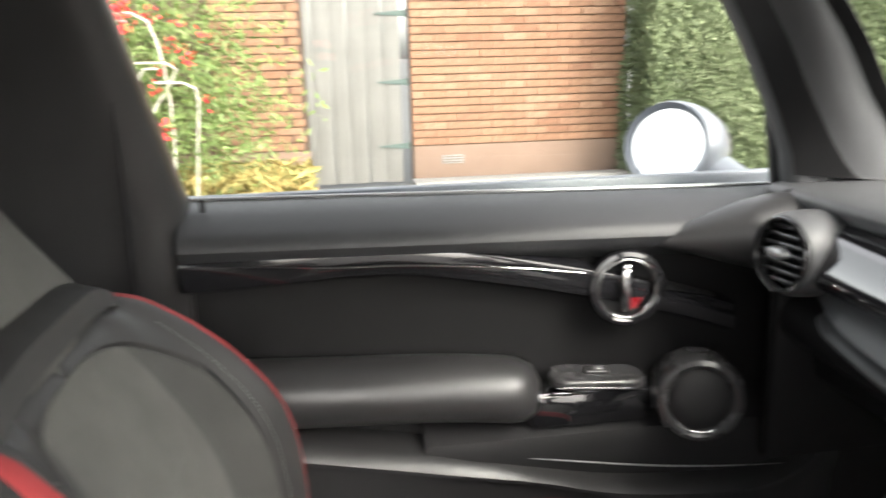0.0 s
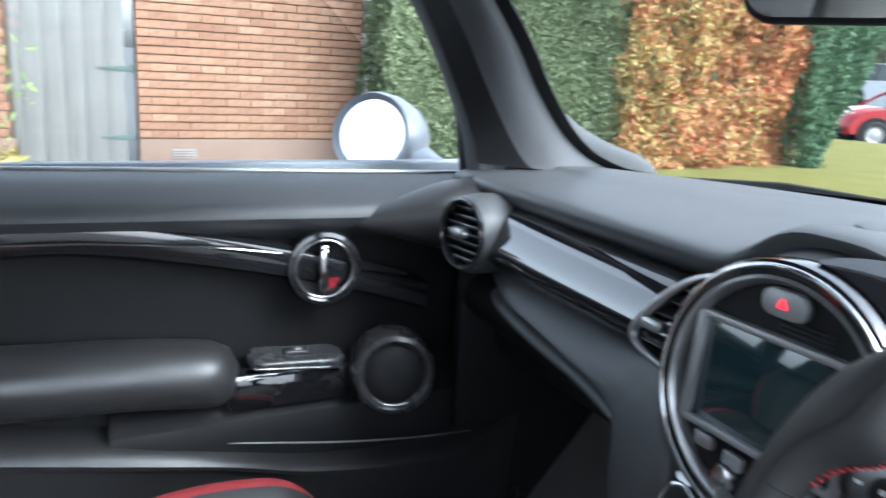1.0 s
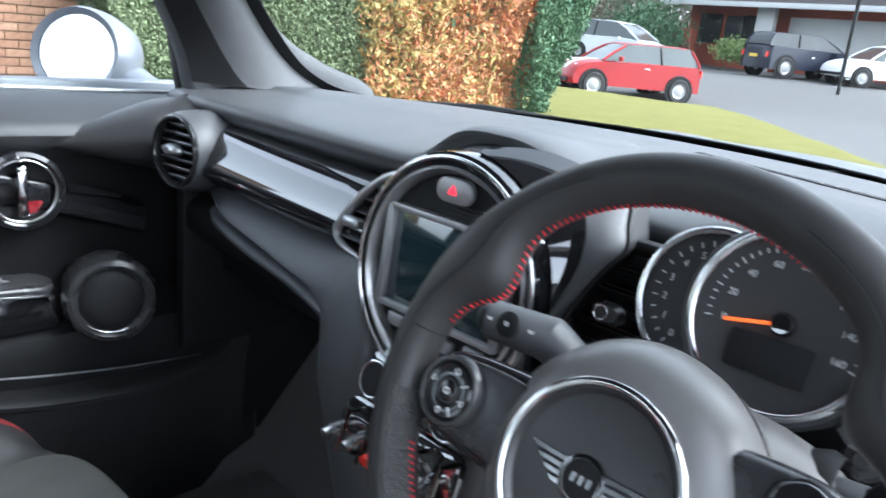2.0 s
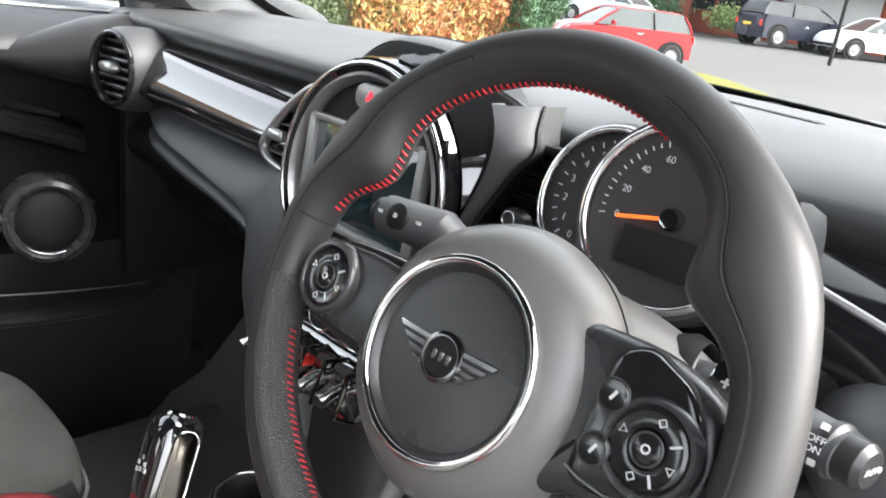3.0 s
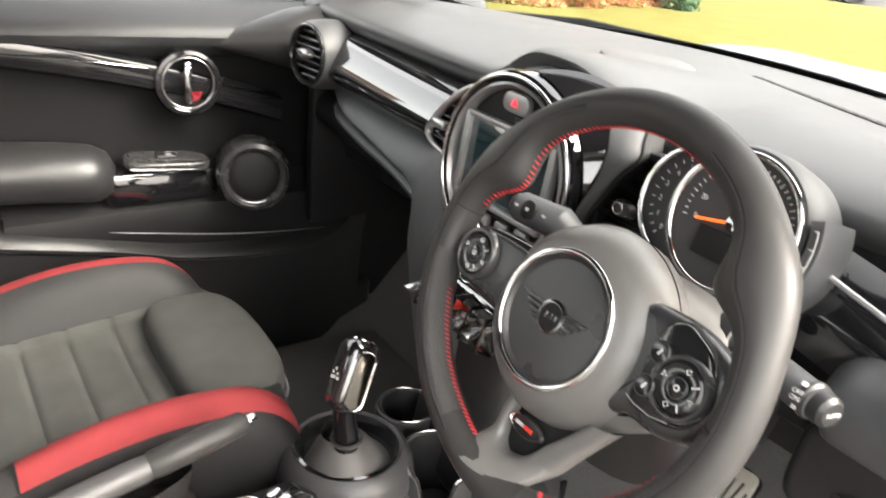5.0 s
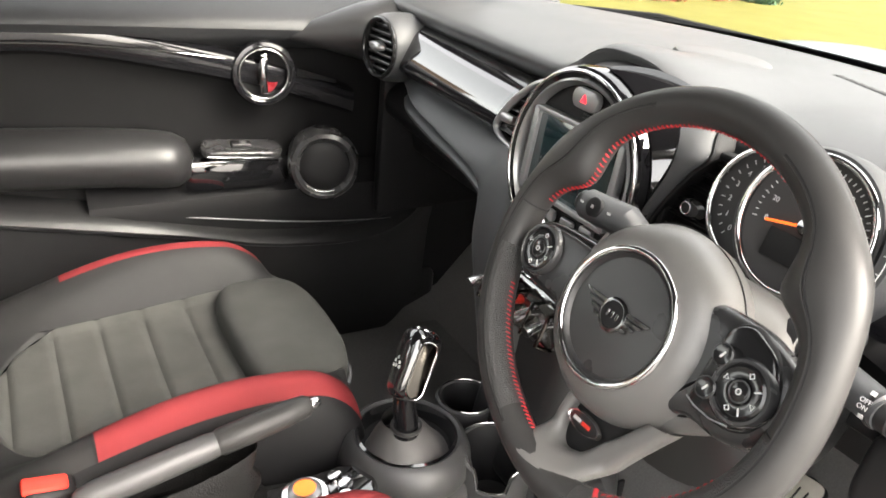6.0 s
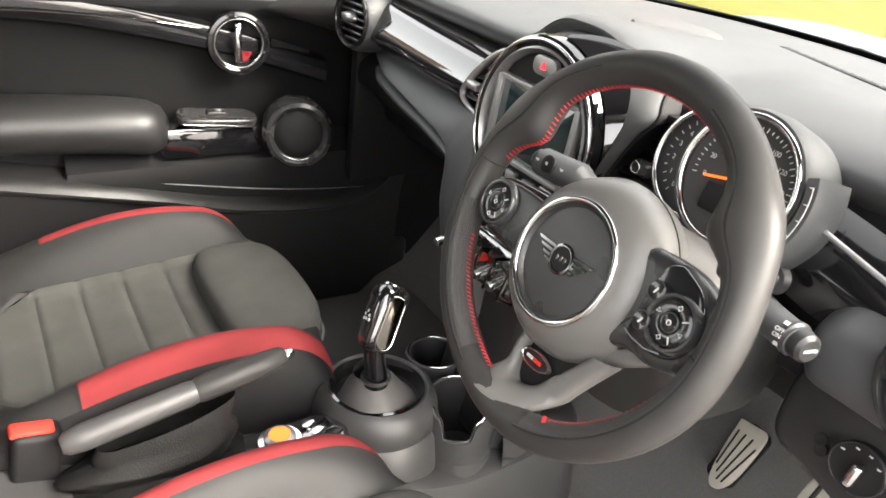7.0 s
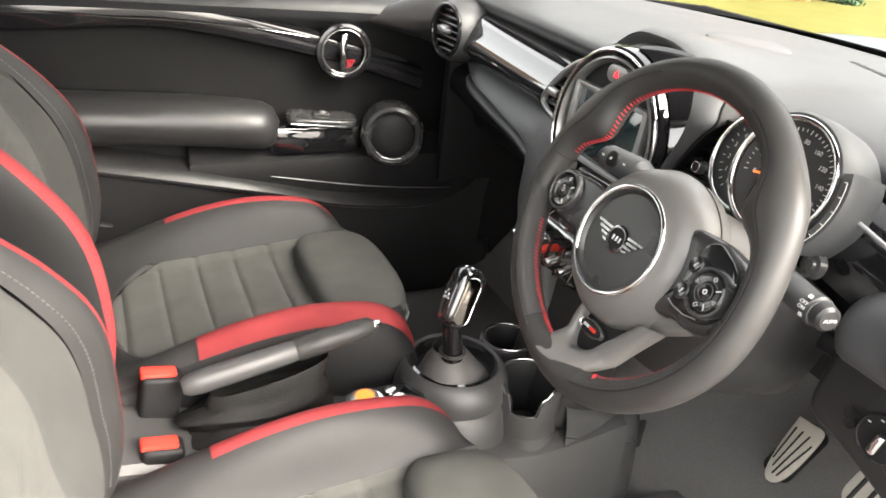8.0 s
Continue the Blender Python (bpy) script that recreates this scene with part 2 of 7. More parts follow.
def lathe(profile, m, seg=48, start=0.0, sweep=360.0, squash=1.0):
    """Turns (radius, height) pairs round the z of m."""
    full = sweep > 359.9
    rings = []
    for a in np.linspace(radians(start), radians(start + sweep), seg if full else seg + 1, endpoint=not full):
        rings.append([m @ Vector((r * math.cos(a), r * math.sin(a) * squash, h)) for r, h in profile])
    bm = loft(rings, False, False, None, full)
    bmesh.ops.remove_doubles(bm, verts=bm.verts, dist=1e-6)
    return bm


def box(size, m, bevel=0.003, seg=2):
    bm = bmesh.new()
    bmesh.ops.create_cube(bm, size=1.0)
    bm.transform(Matrix.Diagonal((*size, 1)))
    if bevel:
        bmesh.ops.bevel(bm, geom=bm.edges[:], offset=min(bevel, min(size) * 0.49), segments=seg, profile=0.5, affect="EDGES")
    bm.transform(m)
    return bm


def slab(outline, m, depth, bevel=0.0, seg=2):
    """A plate: a 2D outline in the xy of m, depth thick towards +z, with rounded rims."""
    bm = bmesh.new()
    f = bm.faces.new([bm.verts.new((x, y, 0)) for x, y in outline])
    ext = bmesh.ops.extrude_face_region(bm, geom=[f])
    bmesh.ops.translate(bm, verts=[v for v in ext["geom"] if isinstance(v, bmesh.types.BMVert)], vec=(0, 0, depth))
    if bevel:
        rim = [e for e in bm.edges if abs(e.verts[0].co.z - e.verts[1].co.z) < 1e-7]
        bmesh.ops.bevel(bm, geom=rim, offset=bevel, segments=seg, profile=0.5, affect="EDGES")
    bm.transform(m)
    return bm


def round_outline(w, h, r, n=6):
    out = []
    for cx, cy, a0 in ((w / 2 - r, h / 2 - r, 0), (-w / 2 + r, h / 2 - r, 90), (-w / 2 + r, -h / 2 + r, 180), (w / 2 - r, -h / 2 + r, 270)):
        for a in np.linspace(radians(a0), radians(a0 + 90), n):
            out.append((cx + r * math.cos(a), cy + r * math.sin(a)))
    return out


def join(*bms):
    out = bms[0]
    for b in bms[1:]:
        me = bpy.data.meshes.new("joined")
        b.to_mesh(me)
        b.free()
        out.from_mesh(me)
        bpy.data.meshes.remove(me)
    return out


def ring_profile(r, w):
    """A round bead of width w at radius r."""
    return [(r + w / 2 * math.cos(a), w / 2 * math.sin(a)) for a in np.linspace(0, 2 * math.pi, 11)]


def lettering(text, size, m, mat, parent, label=""):
    """Thin raised letters in the built-in font, centred on m."""
    cu = bpy.data.curves.new("lettering", "FONT")
    cu.body, cu.size, cu.extrude = text, size, 0.0002
    cu.align_x, cu.align_y = "CENTER", "CENTER"
    carrier = bpy.data.objects.new("lettering", cu)
    me = bpy.data.meshes.new_from_object(carrier)
    bpy.data.objects.remove(carrier)
    bm = bmesh.new()
    bm.from_mesh(me)
    bpy.data.meshes.remove(me)
    bm.transform(m)
    return part("lettering", bm, mat, parent, label)

# ---- the car's shell ----
CY = -0.03  # the car's middle line


def screen_x(y):
    """Foot of the windscreen."""
    return 1.14 - 0.62 * (y - CY) ** 2


car_body = thing("car_body", (0.2, CY, 0.16), "grey three-door hatchback body with dark headlining", "car", kind="structure")
# floor pan with carpet
rings = []
for x, z in ((-1.3, 0.33), (-0.5, 0.3), (0.2, 0.27), (0.72, 0.26), (0.86, 0.32), (1.02, 0.5), (1.1, 0.62)):
    rings.append([V(x, y, z) for y in np.linspace(-0.70, 0.68, 9)])
part("floor_carpet", thicken(loft(rings), 0.02), CARPET, car_body, "black carpeted floor")
for s in (1, -1):
    part("kick_panel", box((0.46, 0.02, 0.72), pose(0.98, CY + s * 0.705, 0.6), 0.005), BLACK, car_body)
# bulkhead behind the dashboard
part("bulkhead", box((0.02, 1.38, 0.40), pose(1.12, CY, 0.73), 0.004), BLACK, car_body)
# side sills
for s in (1, -1):
    y = CY + s * 0.72
    part("door_sill", box((1.5, 0.08, 0.14), pose(0.1, y, 0.3), 0.02, 3), DARK, car_body)
# roof and headlining
rings = []
for x, z in ((0.50, 1.325), (0.40, 1.35), (0.1, 1.395), (-0.5, 1.41), (-1.0, 1.38), (-1.35, 1.33)):
    rings.append([V(x + 0.05 * (1 - t * t), CY + 0.56 * t, z - 0.05 * t * t) for t in np.linspace(-1, 1, 13)])
part("headlining", thicken(loft(rings), 0.015), HEADLINE, car_body)
rings = [[p + V(0, (p.y - CY) * 0.08, 0.035) for p in r] for r in rings]
part("roof_skin", thicken(loft(rings), 0.01), PAINT, car_body)


def pillar(name, stations, mat, label=""):
    """A pillar as a tube of rounded-oblong section; stations: place, width along x, width across."""
    rings = []
    for (x, y, z), wx, wy in stations:
        rings.append([V(x + wx / 2 * math.copysign(abs(math.cos(a)) ** 0.6, math.cos(a)), y + wy / 2 * math.copysign(abs(math.sin(a)) ** 0.6, math.sin(a)), z) for a in np.linspace(0, 2 * math.pi, 28, endpoint=False)])
    return part(name, loft(rings, True, True), mat, car_body, label)


for s in (1, -1):
    def P(x, w, z):
        return V(x, CY + s * w, z)
    pillar("a_pillar", [(P(*q[:3]), q[3], q[4]) for q in spline([(0.90, 0.66, 0.90, 0.40, 0.08), (0.853, 0.645, 1.0, 0.37, 0.075), (0.79, 0.635, 1.04, 0.27, 0.072), (0.725, 0.625, 1.09, 0.19, 0.07), (0.63, 0.595, 1.2, 0.14, 0.065), (0.525, 0.555, 1.34, 0.14, 0.065)], 16)], PILLAR)
    pillar("b_pillar", [(P(-0.34, 0.72, 0.3), 0.32, 0.12), (P(-0.33, 0.72, 0.7), 0.28, 0.12), (P(-0.315, 0.69, 1.0), 0.25, 0.11), (P(-0.33, 0.62, 1.2), 0.2, 0.08), (P(-0.36, 0.55, 1.36), 0.2, 0.07)], DARK)
    # quarter panel and rear side glass
    part("quarter_trim", box((0.85, 0.06, 0.75), pose(-0.87, CY + s * 0.69, 0.63), 0.02), DARK, car_body)
    part("roof_rail", tube([P(0.43, 0.53, 1.335), P(0.0, 0.545, 1.365), P(-0.5, 0.545, 1.37), P(-1.2, 0.53, 1.33)], 0.035, 10), HEADLINE, car_body)
part("rear_wall", box((0.05, 1.34, 0.75), pose(-1.3, CY, 0.63), 0.02), DARK, car_body)
part("rear_bench", join(box((0.5, 1.15, 0.22), pose(-0.85, CY, 0.46), 0.06, 4), box((0.18, 1.15, 0.55), pose(-1.13, CY, 0.75, 0, -14, 0), 0.06, 4)), LEATHER, car_body, "black leather rear bench")

# windscreen and its black border
ys = np.linspace(-0.66, 0.66, 25)
low = [V(screen_x(CY + y), CY + y, 1.0 - 0.05 * y * y) for y in ys]
top = [V(0.54 - 0.25 * y * y, CY + y * 0.86, 1.345 - 0.06 * y * y) for y in ys]
pane = part("windscreen", loft([[a.lerp(b, f) for a, b in zip(low, top)] for f in np.linspace(0, 1, 7)]), GLASS, car_body, "clear raked windscreen")
pane.visible_shadow = False


def on_screen(y, f):
    """A place on the windscreen: y from the middle line, f up the glass."""
    foot = V(screen_x(CY + y), CY + y, 1.0 - 0.05 * y * y)
    return foot.lerp(V(0.54 - 0.25 * y * y, CY + y * 0.86, 1.345 - 0.06 * y * y), f)


# black glazing border with round lower corners, and the pillar trim that flows into the dashboard
for s in (1, -1):
    inner = spline([(0.455, 1.0), (0.495, 0.78), (0.524, 0.62), (0.566, 0.406), (0.586, 0.2), (0.568, 0.085), (0.52, 0.042), (0.434, 0.028), (0.25, 0.026), (-0.01, 0.026)], 60)
    outer = spline([(0.66, 1.0), (0.67, 0.78), (0.68, 0.62), (0.7, 0.42), (0.72, 0.22), (0.71, 0.0), (0.6, -0.08), (0.46, -0.09), (0.25, -0.09), (-0.01, -0.09)], 60)
    ins = [(on_screen(s * p, f), on_screen(s * q, g)) for (p, f), (q, g) in zip(inner, outer)]
    part("screen_border", thicken(loft([[a + (b - a).normalized() * d + V(-0.003, 0, -0.001) for a, b in ins] for d in (0.0, 0.012, 0.05)]), 0.002), BLACK, car_body, "black glazing border")
    trim = []
    for k in np.linspace(0, 1, 12):
        row = []
        for a, b in ins[:36]:
            z = max(a.z, 0.992)
            px, pw, half = (float(np.interp(z, (0.90, 1.0, 1.04, 1.09, 1.2, 1.34), q)) for q in ((0.90, 0.853, 0.79, 0.725, 0.63, 0.525), (0.66, 0.645, 0.635, 0.625, 0.595, 0.555), (0.2, 0.185, 0.135, 0.095, 0.07, 0.07)))
            start = a + (b - a).normalized() * 0.02 + V(-0.006, 0, -0.004)
            end = V(px - half * 0.97, CY + s * (pw - 0.02), z)
            p = start.lerp(end, k) - V(0.012, s * 0.026, 0) * math.sin(math.pi * k ** 0.8)
            row.append(p)
        trim.append(row)
    part("pillar_trim", loft(trim[:8]), PILLAR, car_body, "pillar trim flowing into the dashboard")
    part("pillar_seal", loft(trim[7:]), BLACK, car_body, "dark door seal on the pillar")
part("wiper_cowl", thicken(loft([[p + V(dx, 0, dz) for p in low] for dx, dz in ((0.0, -0.012), (0.05, -0.022), (0.1, -0.03))]), 0.01), RUBBER, car_body)
# bonnet
rings = []
for f in np.linspace(0, 1, 14):
    ring = []
    for t in np.linspace(-1, 1, 29):
        w = 0.66 + 0.04 * math.sin(math.pi * f)
        x = screen_x(CY + t * 0.66) * (1 - f) + f * (2.02 - 0.25 * t * t) + 0.09 * (1 - f)
        crown = 0.018 * math.exp(-((abs(t) - 0.38) / 0.1) ** 2)
        z = 0.968 + 0.022 * math.sin(math.pi * min(1, 1.25 * f)) - 0.05 * t * t - 0.06 * f - 0.2 * max(0, f - 0.7) ** 1.5 * 2 + crown * (1 - f)
        ring.append(V(x, CY + t * w, z))
    rings.append(ring)
part("bonnet", thicken(loft(rings), 0.012), PAINT, car_body, "glossy grey bonnet")
for s in (1, -1):
    rows = []
    for o, dz in ((0.003, -0.002), (0.05, -0.012), (0.09, -0.05), (0.115, -0.14), (0.12, -0.4), (0.1, -0.68)):
        row = []
        for f in np.linspace(0, 1, 16):
            x = (screen_x(CY + 0.66) + 0.09) * (1 - f) + f * 1.77 - 0.12 * (1 - f) * min(1, -dz * 8)
            z = 0.968 + 0.022 * math.sin(math.pi * min(1, 1.25 * f)) - 0.05 - 0.06 * f - 0.4 * max(0, f - 0.7) ** 1.5
            row.append(V(x + 0.1 * f ** 4 * min(1, -dz * 5), CY + s * (0.66 + 0.04 * math.sin(math.pi * f) + o * (1 - 0.35 * f ** 3)), max(0.2, z + dz)))
        rows.append(row)
    part("wing", thicken(loft(rows), 0.008), PAINT, car_body, "grey painted front wing")
    part("quarter_skin", thicken(loft([[V(x, CY + s * (y - 0.06 * max(0, (-1.0 - x) / 0.4) ** 2), z) for x in np.linspace(-1.4, -0.27, 10)] for y, z in ((0.70, 1.005), (0.745, 0.98), (0.775, 0.9), (0.79, 0.6), (0.78, 0.3), (0.76, 0.2))]), 0.008), PAINT, car_body, "grey painted rear quarter")
    for wx in (1.38, -0.98):
        wh = part("road_wheel", lathe([(0.2, 0.09), (0.27, 0.1), (0.3, 0.07), (0.3, -0.07), (0.26, -0.09), (0.18, -0.08)], basis((wx, CY + s * 0.70, 0.27), (0, s, 0)), 40), RUBBER, car_body, "black road tyre")
        part("wheel_disc", lathe([(0.2, 0.085), (0.17, 0.06), (0.06, 0.07), (0.0, 0.075)], basis((wx, CY + s * 0.70, 0.27), (0, s, 0)), 30), SATIN, wh, "silver wheel disc")
    part("wiper_arm", tube([V(screen_x(CY + s * 0.05) + 0.05, CY + s * 0.05, 0.99), V(screen_x(CY + s * 0.3) + 0.02, CY + s * 0.3 + 0.1, 0.995), V(screen_x(0.5) + 0.03, CY + s * 0.3 + 0.25, 0.985)], 0.007, 8), BLACK, car_body)
# nose and tail
front = [(1.77 + 0.25 * (1 - t * t), CY + t * 0.66, 0.93 - 0.05 * t * t - 0.4 * 0.3 ** 1.5) for t in np.linspace(-1, 1, 17)]
part("nose", thicken(loft([[V(x + dx, y * (1 + k), max(0.2, z + dz)) for x, y, z in front] for dx, dz, k in ((0.0, -0.005, 0.0), (0.05, -0.05, 0.02), (0.08, -0.2, 0.05), (0.1, -0.38, 0.08), (0.07, -0.62, 0.06))]), 0.008), PAINT, car_body, "grey painted nose")
part("tailgate", thicken(loft([[V(x - 0.05 * (1 - t * t), CY + t * w, z) for t in np.linspace(-1, 1, 13)] for x, w, z in ((-1.36, 0.58, 1.02), (-1.4, 0.66, 0.95), (-1.42, 0.70, 0.6), (-1.42, 0.70, 0.3), (-1.38, 0.68, 0.2))]), 0.008), PAINT, car_body, "grey painted tailgate")
for s in (1, -1):
    pane = part("quarter_window", loft([[V(x, CY + s * w, z) for x in (-1.28, -0.8, -0.42)] for w, z in ((0.69, 1.0), (0.63, 1.18), (0.56, 1.33))]), GLASS, car_body, "clear rear side window")
    pane.visible_shadow = False
pane = part("rear_window", loft([[V(x, CY + t * w, z) for t in np.linspace(-1, 1, 7)] for x, w, z in ((-1.37, 0.58, 1.02), (-1.36, 0.56, 1.18), (-1.34, 0.52, 1.34))]), GLASS, car_body, "clear rear window")
pane.visible_shadow = False
# belts of the front seats hang on the middle pillars
part("belt_webbing", thicken(loft([[V(-0.25, 0.60, 1.2), V(-0.25, 0.565, 1.2)], [V(-0.26, 0.63, 0.9), V(-0.26, 0.595, 0.9)], [V(-0.24, 0.66, 0.45), V(-0.24, 0.625, 0.45)]]), 0.002), BLACK, car_body)
# rear-view mirror
mirror = thing("rear_view_mirror", (0.69, -0.05, 1.27), "black interior rear-view mirror with a rounded frame", "mirror")
mm = basis((0.672, -0.056, 1.238), (-0.88, -0.42, -0.12))
part("mirror_shell", slab(round_outline(0.25, 0.07, 0.032), mm @ pose(0, 0, -0.03), 0.032, 0.008, 3), BLACK, mirror)
part("mirror_glass", slab(round_outline(0.236, 0.056, 0.026), mm @ pose(0, 0, 0.002), 0.002), MIRROR, mirror)
part("mirror_stalk", tube([(0.69, -0.05, 1.24), (0.70, -0.045, 1.265), (0.685, -0.04, 1.282)], 0.014, 10), BLACK, mirror)

# ---- passenger door ----
DY = 0.62  # face of the door trim
door = thing("passenger_door", (0.2, 0.68, 0.3), "closed passenger door with black trim and chrome handle", "door")


def belt(x):
    """Height of the window line."""
    return 0.9875 - 0.022 * x


def door_rows(rows, x0, x1, n):
    """A skin over the door: rows of (inset from the trim face, height above ground at x=0.2) along x."""
    return loft([[V(x, DY + dy(x) if callable(dy) else DY + dy, z(x) if callable(z) else z) for x in np.linspace(x0, x1, n)] for dy, z in rows])


def at(offset):
    return lambda x: belt(x) + offset


XA, XB = -0.20, 0.78
# broad upper rail that turns over the belt
part("upper_panel", door_rows([(0.10, at(-0.03)), (0.085, at(0.0)), (0.06, at(0.002)), (0.02, at(-0.01)), (-0.01, at(-0.026)), (-0.024, at(-0.04)), (-0.026, at(-0.05)), (-0.018, at(-0.062)), (0.0, at(-0.076)), (0.02, at(-0.086)), (0.03, at(-0.094))], XA, XB, 30), DOOR_TOP, door)
part("belt_seal", tube([V(x, DY + 0.082, belt(x) + 0.004) for x in np.linspace(XA, XB - 0.03, 12)], 0.003, 8), SATIN, door, "bright belt moulding")
part("lock_button", tube([V(-0.17, DY + 0.03, belt(-0.17) - 0.005), V(-0.17, DY + 0.03, belt(-0.17) + 0.012)], 0.004, 8), BLACK, door)


def strip_top(x):
    """Upper edge of the lacquered band that sweeps down to the handle."""
    return 0.92 + 0.01 * math.exp(-((x - 0.05) / 0.15) ** 2) - 0.32 * max(0, x - 0.05) ** 1.75


part("lacquer_band", thicken(loft([[V(x, DY + o, strip_top(x) + h) for x in np.linspace(XA, 0.60, 40)] for o, h in ((0.02, 0.009), (-0.008, 0.0055), (-0.0125, 0.003), (-0.014, -0.002), (-0.0155, -0.02), (-0.012, -0.036), (0.012, -0.046))]), 0.004), DOOR_GLOSS, door, "piano-black lacquered band")
part("chrome_line", tube([V(x, DY - 0.009, strip_top(x) + 0.0015) for x in np.linspace(-0.12, 0.36, 30)], [0.0005 + 0.0016 * math.sin(math.pi * min(1, (x + 0.13) / 0.5)) for x in np.linspace(-0.12, 0.36, 30)], 8), SATIN, door)
part("lower_line", tube([V(x, DY - 0.0175, z) for x, z in spline([(-0.12, 0.917), (0.0, 0.909), (0.11, 0.9055), (0.256, 0.892), (0.36, 0.8775)], 30)], [0.0004 + 0.0015 * math.sin(math.pi * k / 29) for k in range(30)], 8), CHROME, door, "thin bright line along the band")
part("inner_panel", door_rows([(0.025, at(-0.08)), (0.03, 0.86), (0.034, 0.76), (0.03, 0.66), (0.03, 0.58)], XA, XB, 24), DOOR_BLACK, door)
# armrest
arm = []
for x in np.linspace(XA, 0.31, 26):
    e = max(0.0, 1 - ((x - 0.31) / 0.06) ** 2) if x > 0.25 else 0.0
    e = 1 - math.sqrt(max(0, 1 - ((x - 0.25) / 0.06) ** 2)) if x > 0.25 else 0.0
    s = max(0.02, 1 - e)
    zc = 0.715 - 0.05 * x - 0.012 * max(0, (x - 0.1) / 0.2) ** 2
    arm.append([V(x, DY + 0.03 - (0.03 + 0.055 * math.cos(a)) * s, zc + 0.05 * math.sin(a) * s + 0.004) for a in np.linspace(-math.pi * 0.6, math.pi * 0.6, 18)])
part("armrest", loft(arm, True, True), DARK, door, "padded black armrest")
# switch pod in front of the armrest
pod = part("switch_pod", slab(round_outline(0.15, 0.055, 0.026), basis((0.385, DY - 0.004, 0.700), (0.07, -0.16, 1), (0, 1, 0)), 0.018, 0.006, 4), POD_SATIN, door, "satin black switch pod")
part("pod_edge", tube([V(0.318, DY - 0.033, 0.709), V(0.38, DY - 0.034, 0.703), V(0.455, DY - 0.031, 0.695)], 0.0014, 8), CHROME, pod)
part("window_switch", box((0.036, 0.016, 0.008), pose(0.385, DY - 0.006, 0.7195, 8, 3, 0), 0.003, 3), DARK, pod)
part("switch_tip", box((0.012, 0.008, 0.003), pose(0.388, DY - 0.008, 0.7245, 8, 3, 0), 0.001, 1), SATIN, pod)
part("pod_base", slab(round_outline(0.2, 0.06, 0.02), basis((0.375, DY + 0.005, 0.64), (0, 0, 1), (0, 1, 0)), 0.058, 0.008), PIANO, door)
# handle: a chrome ring with a lever across a dark well
hm = basis((0.425, DY - 0.016, 0.850), (-0.06, -1, 0.04))
hr = part("handle_ring", lathe(ring_profile(0.0435, 0.0045), hm @ pose(0, 0, 0.005), 48), DARK_CHROME, door, "polished chrome handle ring")
part("handle_rim", lathe([(0.057, -0.012), (0.058, 0.0), (0.055, 0.007), (0.049, 0.0085), (0.044, 0.005)], hm, 48), DOOR_GLOSS, door)
part("handle_well", lathe([(0.048, 0.004), (0.042, -0.012), (0.02, -0.018), (0.0, -0.02)], hm, 40), BLACK, hr)
part("handle_lever", join(box((0.014, 0.074, 0.012), hm @ pose(0.0, 0.0, 0.0, 0, 0, 0), 0.005, 3), box((0.012, 0.05, 0.01), hm @ pose(-0.002, 0.006, 0.01), 0.004, 2)), CHROME, hr, "chrome pull lever")
part("red_reflector", slab([(0.008, -0.006), (0.026, -0.004), (0.025, -0.02), (0.016, -0.032), (0.008, -0.034)], hm @ pose(0, 0, -0.006), 0.003), DEEP_RED, hr, "dark red translucent reflector")
part("chrome_wing", thicken(loft([[V(x, DY - 0.0195 + 0.02 * (x - 0.487), 0.02 + strip_top(x) - 0.006 + h * (1.15 - (x - 0.487) * 9)) for x in np.linspace(0.484, 0.56, 8)] for h in (0.0, -0.012)]), 0.003), CHROME, door)
# loudspeaker
sm = basis((0.524, 0.552, 0.686), (-0.28, -1, 0.1)) @ Matrix.Scale(0.83, 4)
sp = part("speaker_ring", lathe([(0.082, -0.06), (0.08, -0.01), (0.074, 0.004), (0.066, 0.008), (0.058, 0.002), (0.055, -0.006)], sm, 56), POD_SATIN, door, "round door loudspeaker")
part("speaker_grille", lathe([(0.056, -0.006), (0.05, -0.001), (0.03, 0.003), (0.0, 0.004)], sm, 48), BLACK, sp)
part("speaker_accent", lathe(ring_profile(0.058, 0.003), sm @ pose(0, 0, 0.003), 14, 225, 70), CHROME, sp)
# pocket: a ledge that runs below the armrest and swells forward
part("pocket_line", tube([V(x, DY - 0.028, 0.602 - 0.175 * (x - 0.248) + 0.17 * max(0, x - 0.4) ** 2 * 1.4) for x in np.linspace(0.235, 0.69, 24)], [0.0004 + 0.0011 * math.sin(math.pi * k / 23) for k in range(24)], 8), SATIN, door)
LIP_X = (-0.2, -0.011, 0.194, 0.288, 0.409, 0.543, 0.647, 0.711, 0.753, 0.79)
LIP_LOW = (0.664, 0.626, 0.584, 0.565, 0.534, 0.518, 0.519, 0.543, 0.582, 0.63)
LIP_HIGH = (0.686, 0.645, 0.602, 0.575, 0.543, 0.527, 0.528, 0.551, 0.59, 0.638)
LIP = spline(list(zip(LIP_X, LIP_LOW, LIP_HIGH)), 60)
part("pocket_lip", loft([[V(x, DY + o, a + (b - a) * k + h) for x, a, b in LIP] for o, k, h in ((0.03, 1, 0.006), (-0.02, 1, 0.002), (-0.034, 0.9, 0.0), (-0.043, 0.4, 0.0), (-0.047, 0.05, 0.0), (-0.045, 0, -0.006), (-0.034, 0, -0.012))]), DARK, door, "swelling lip of the door pocket")
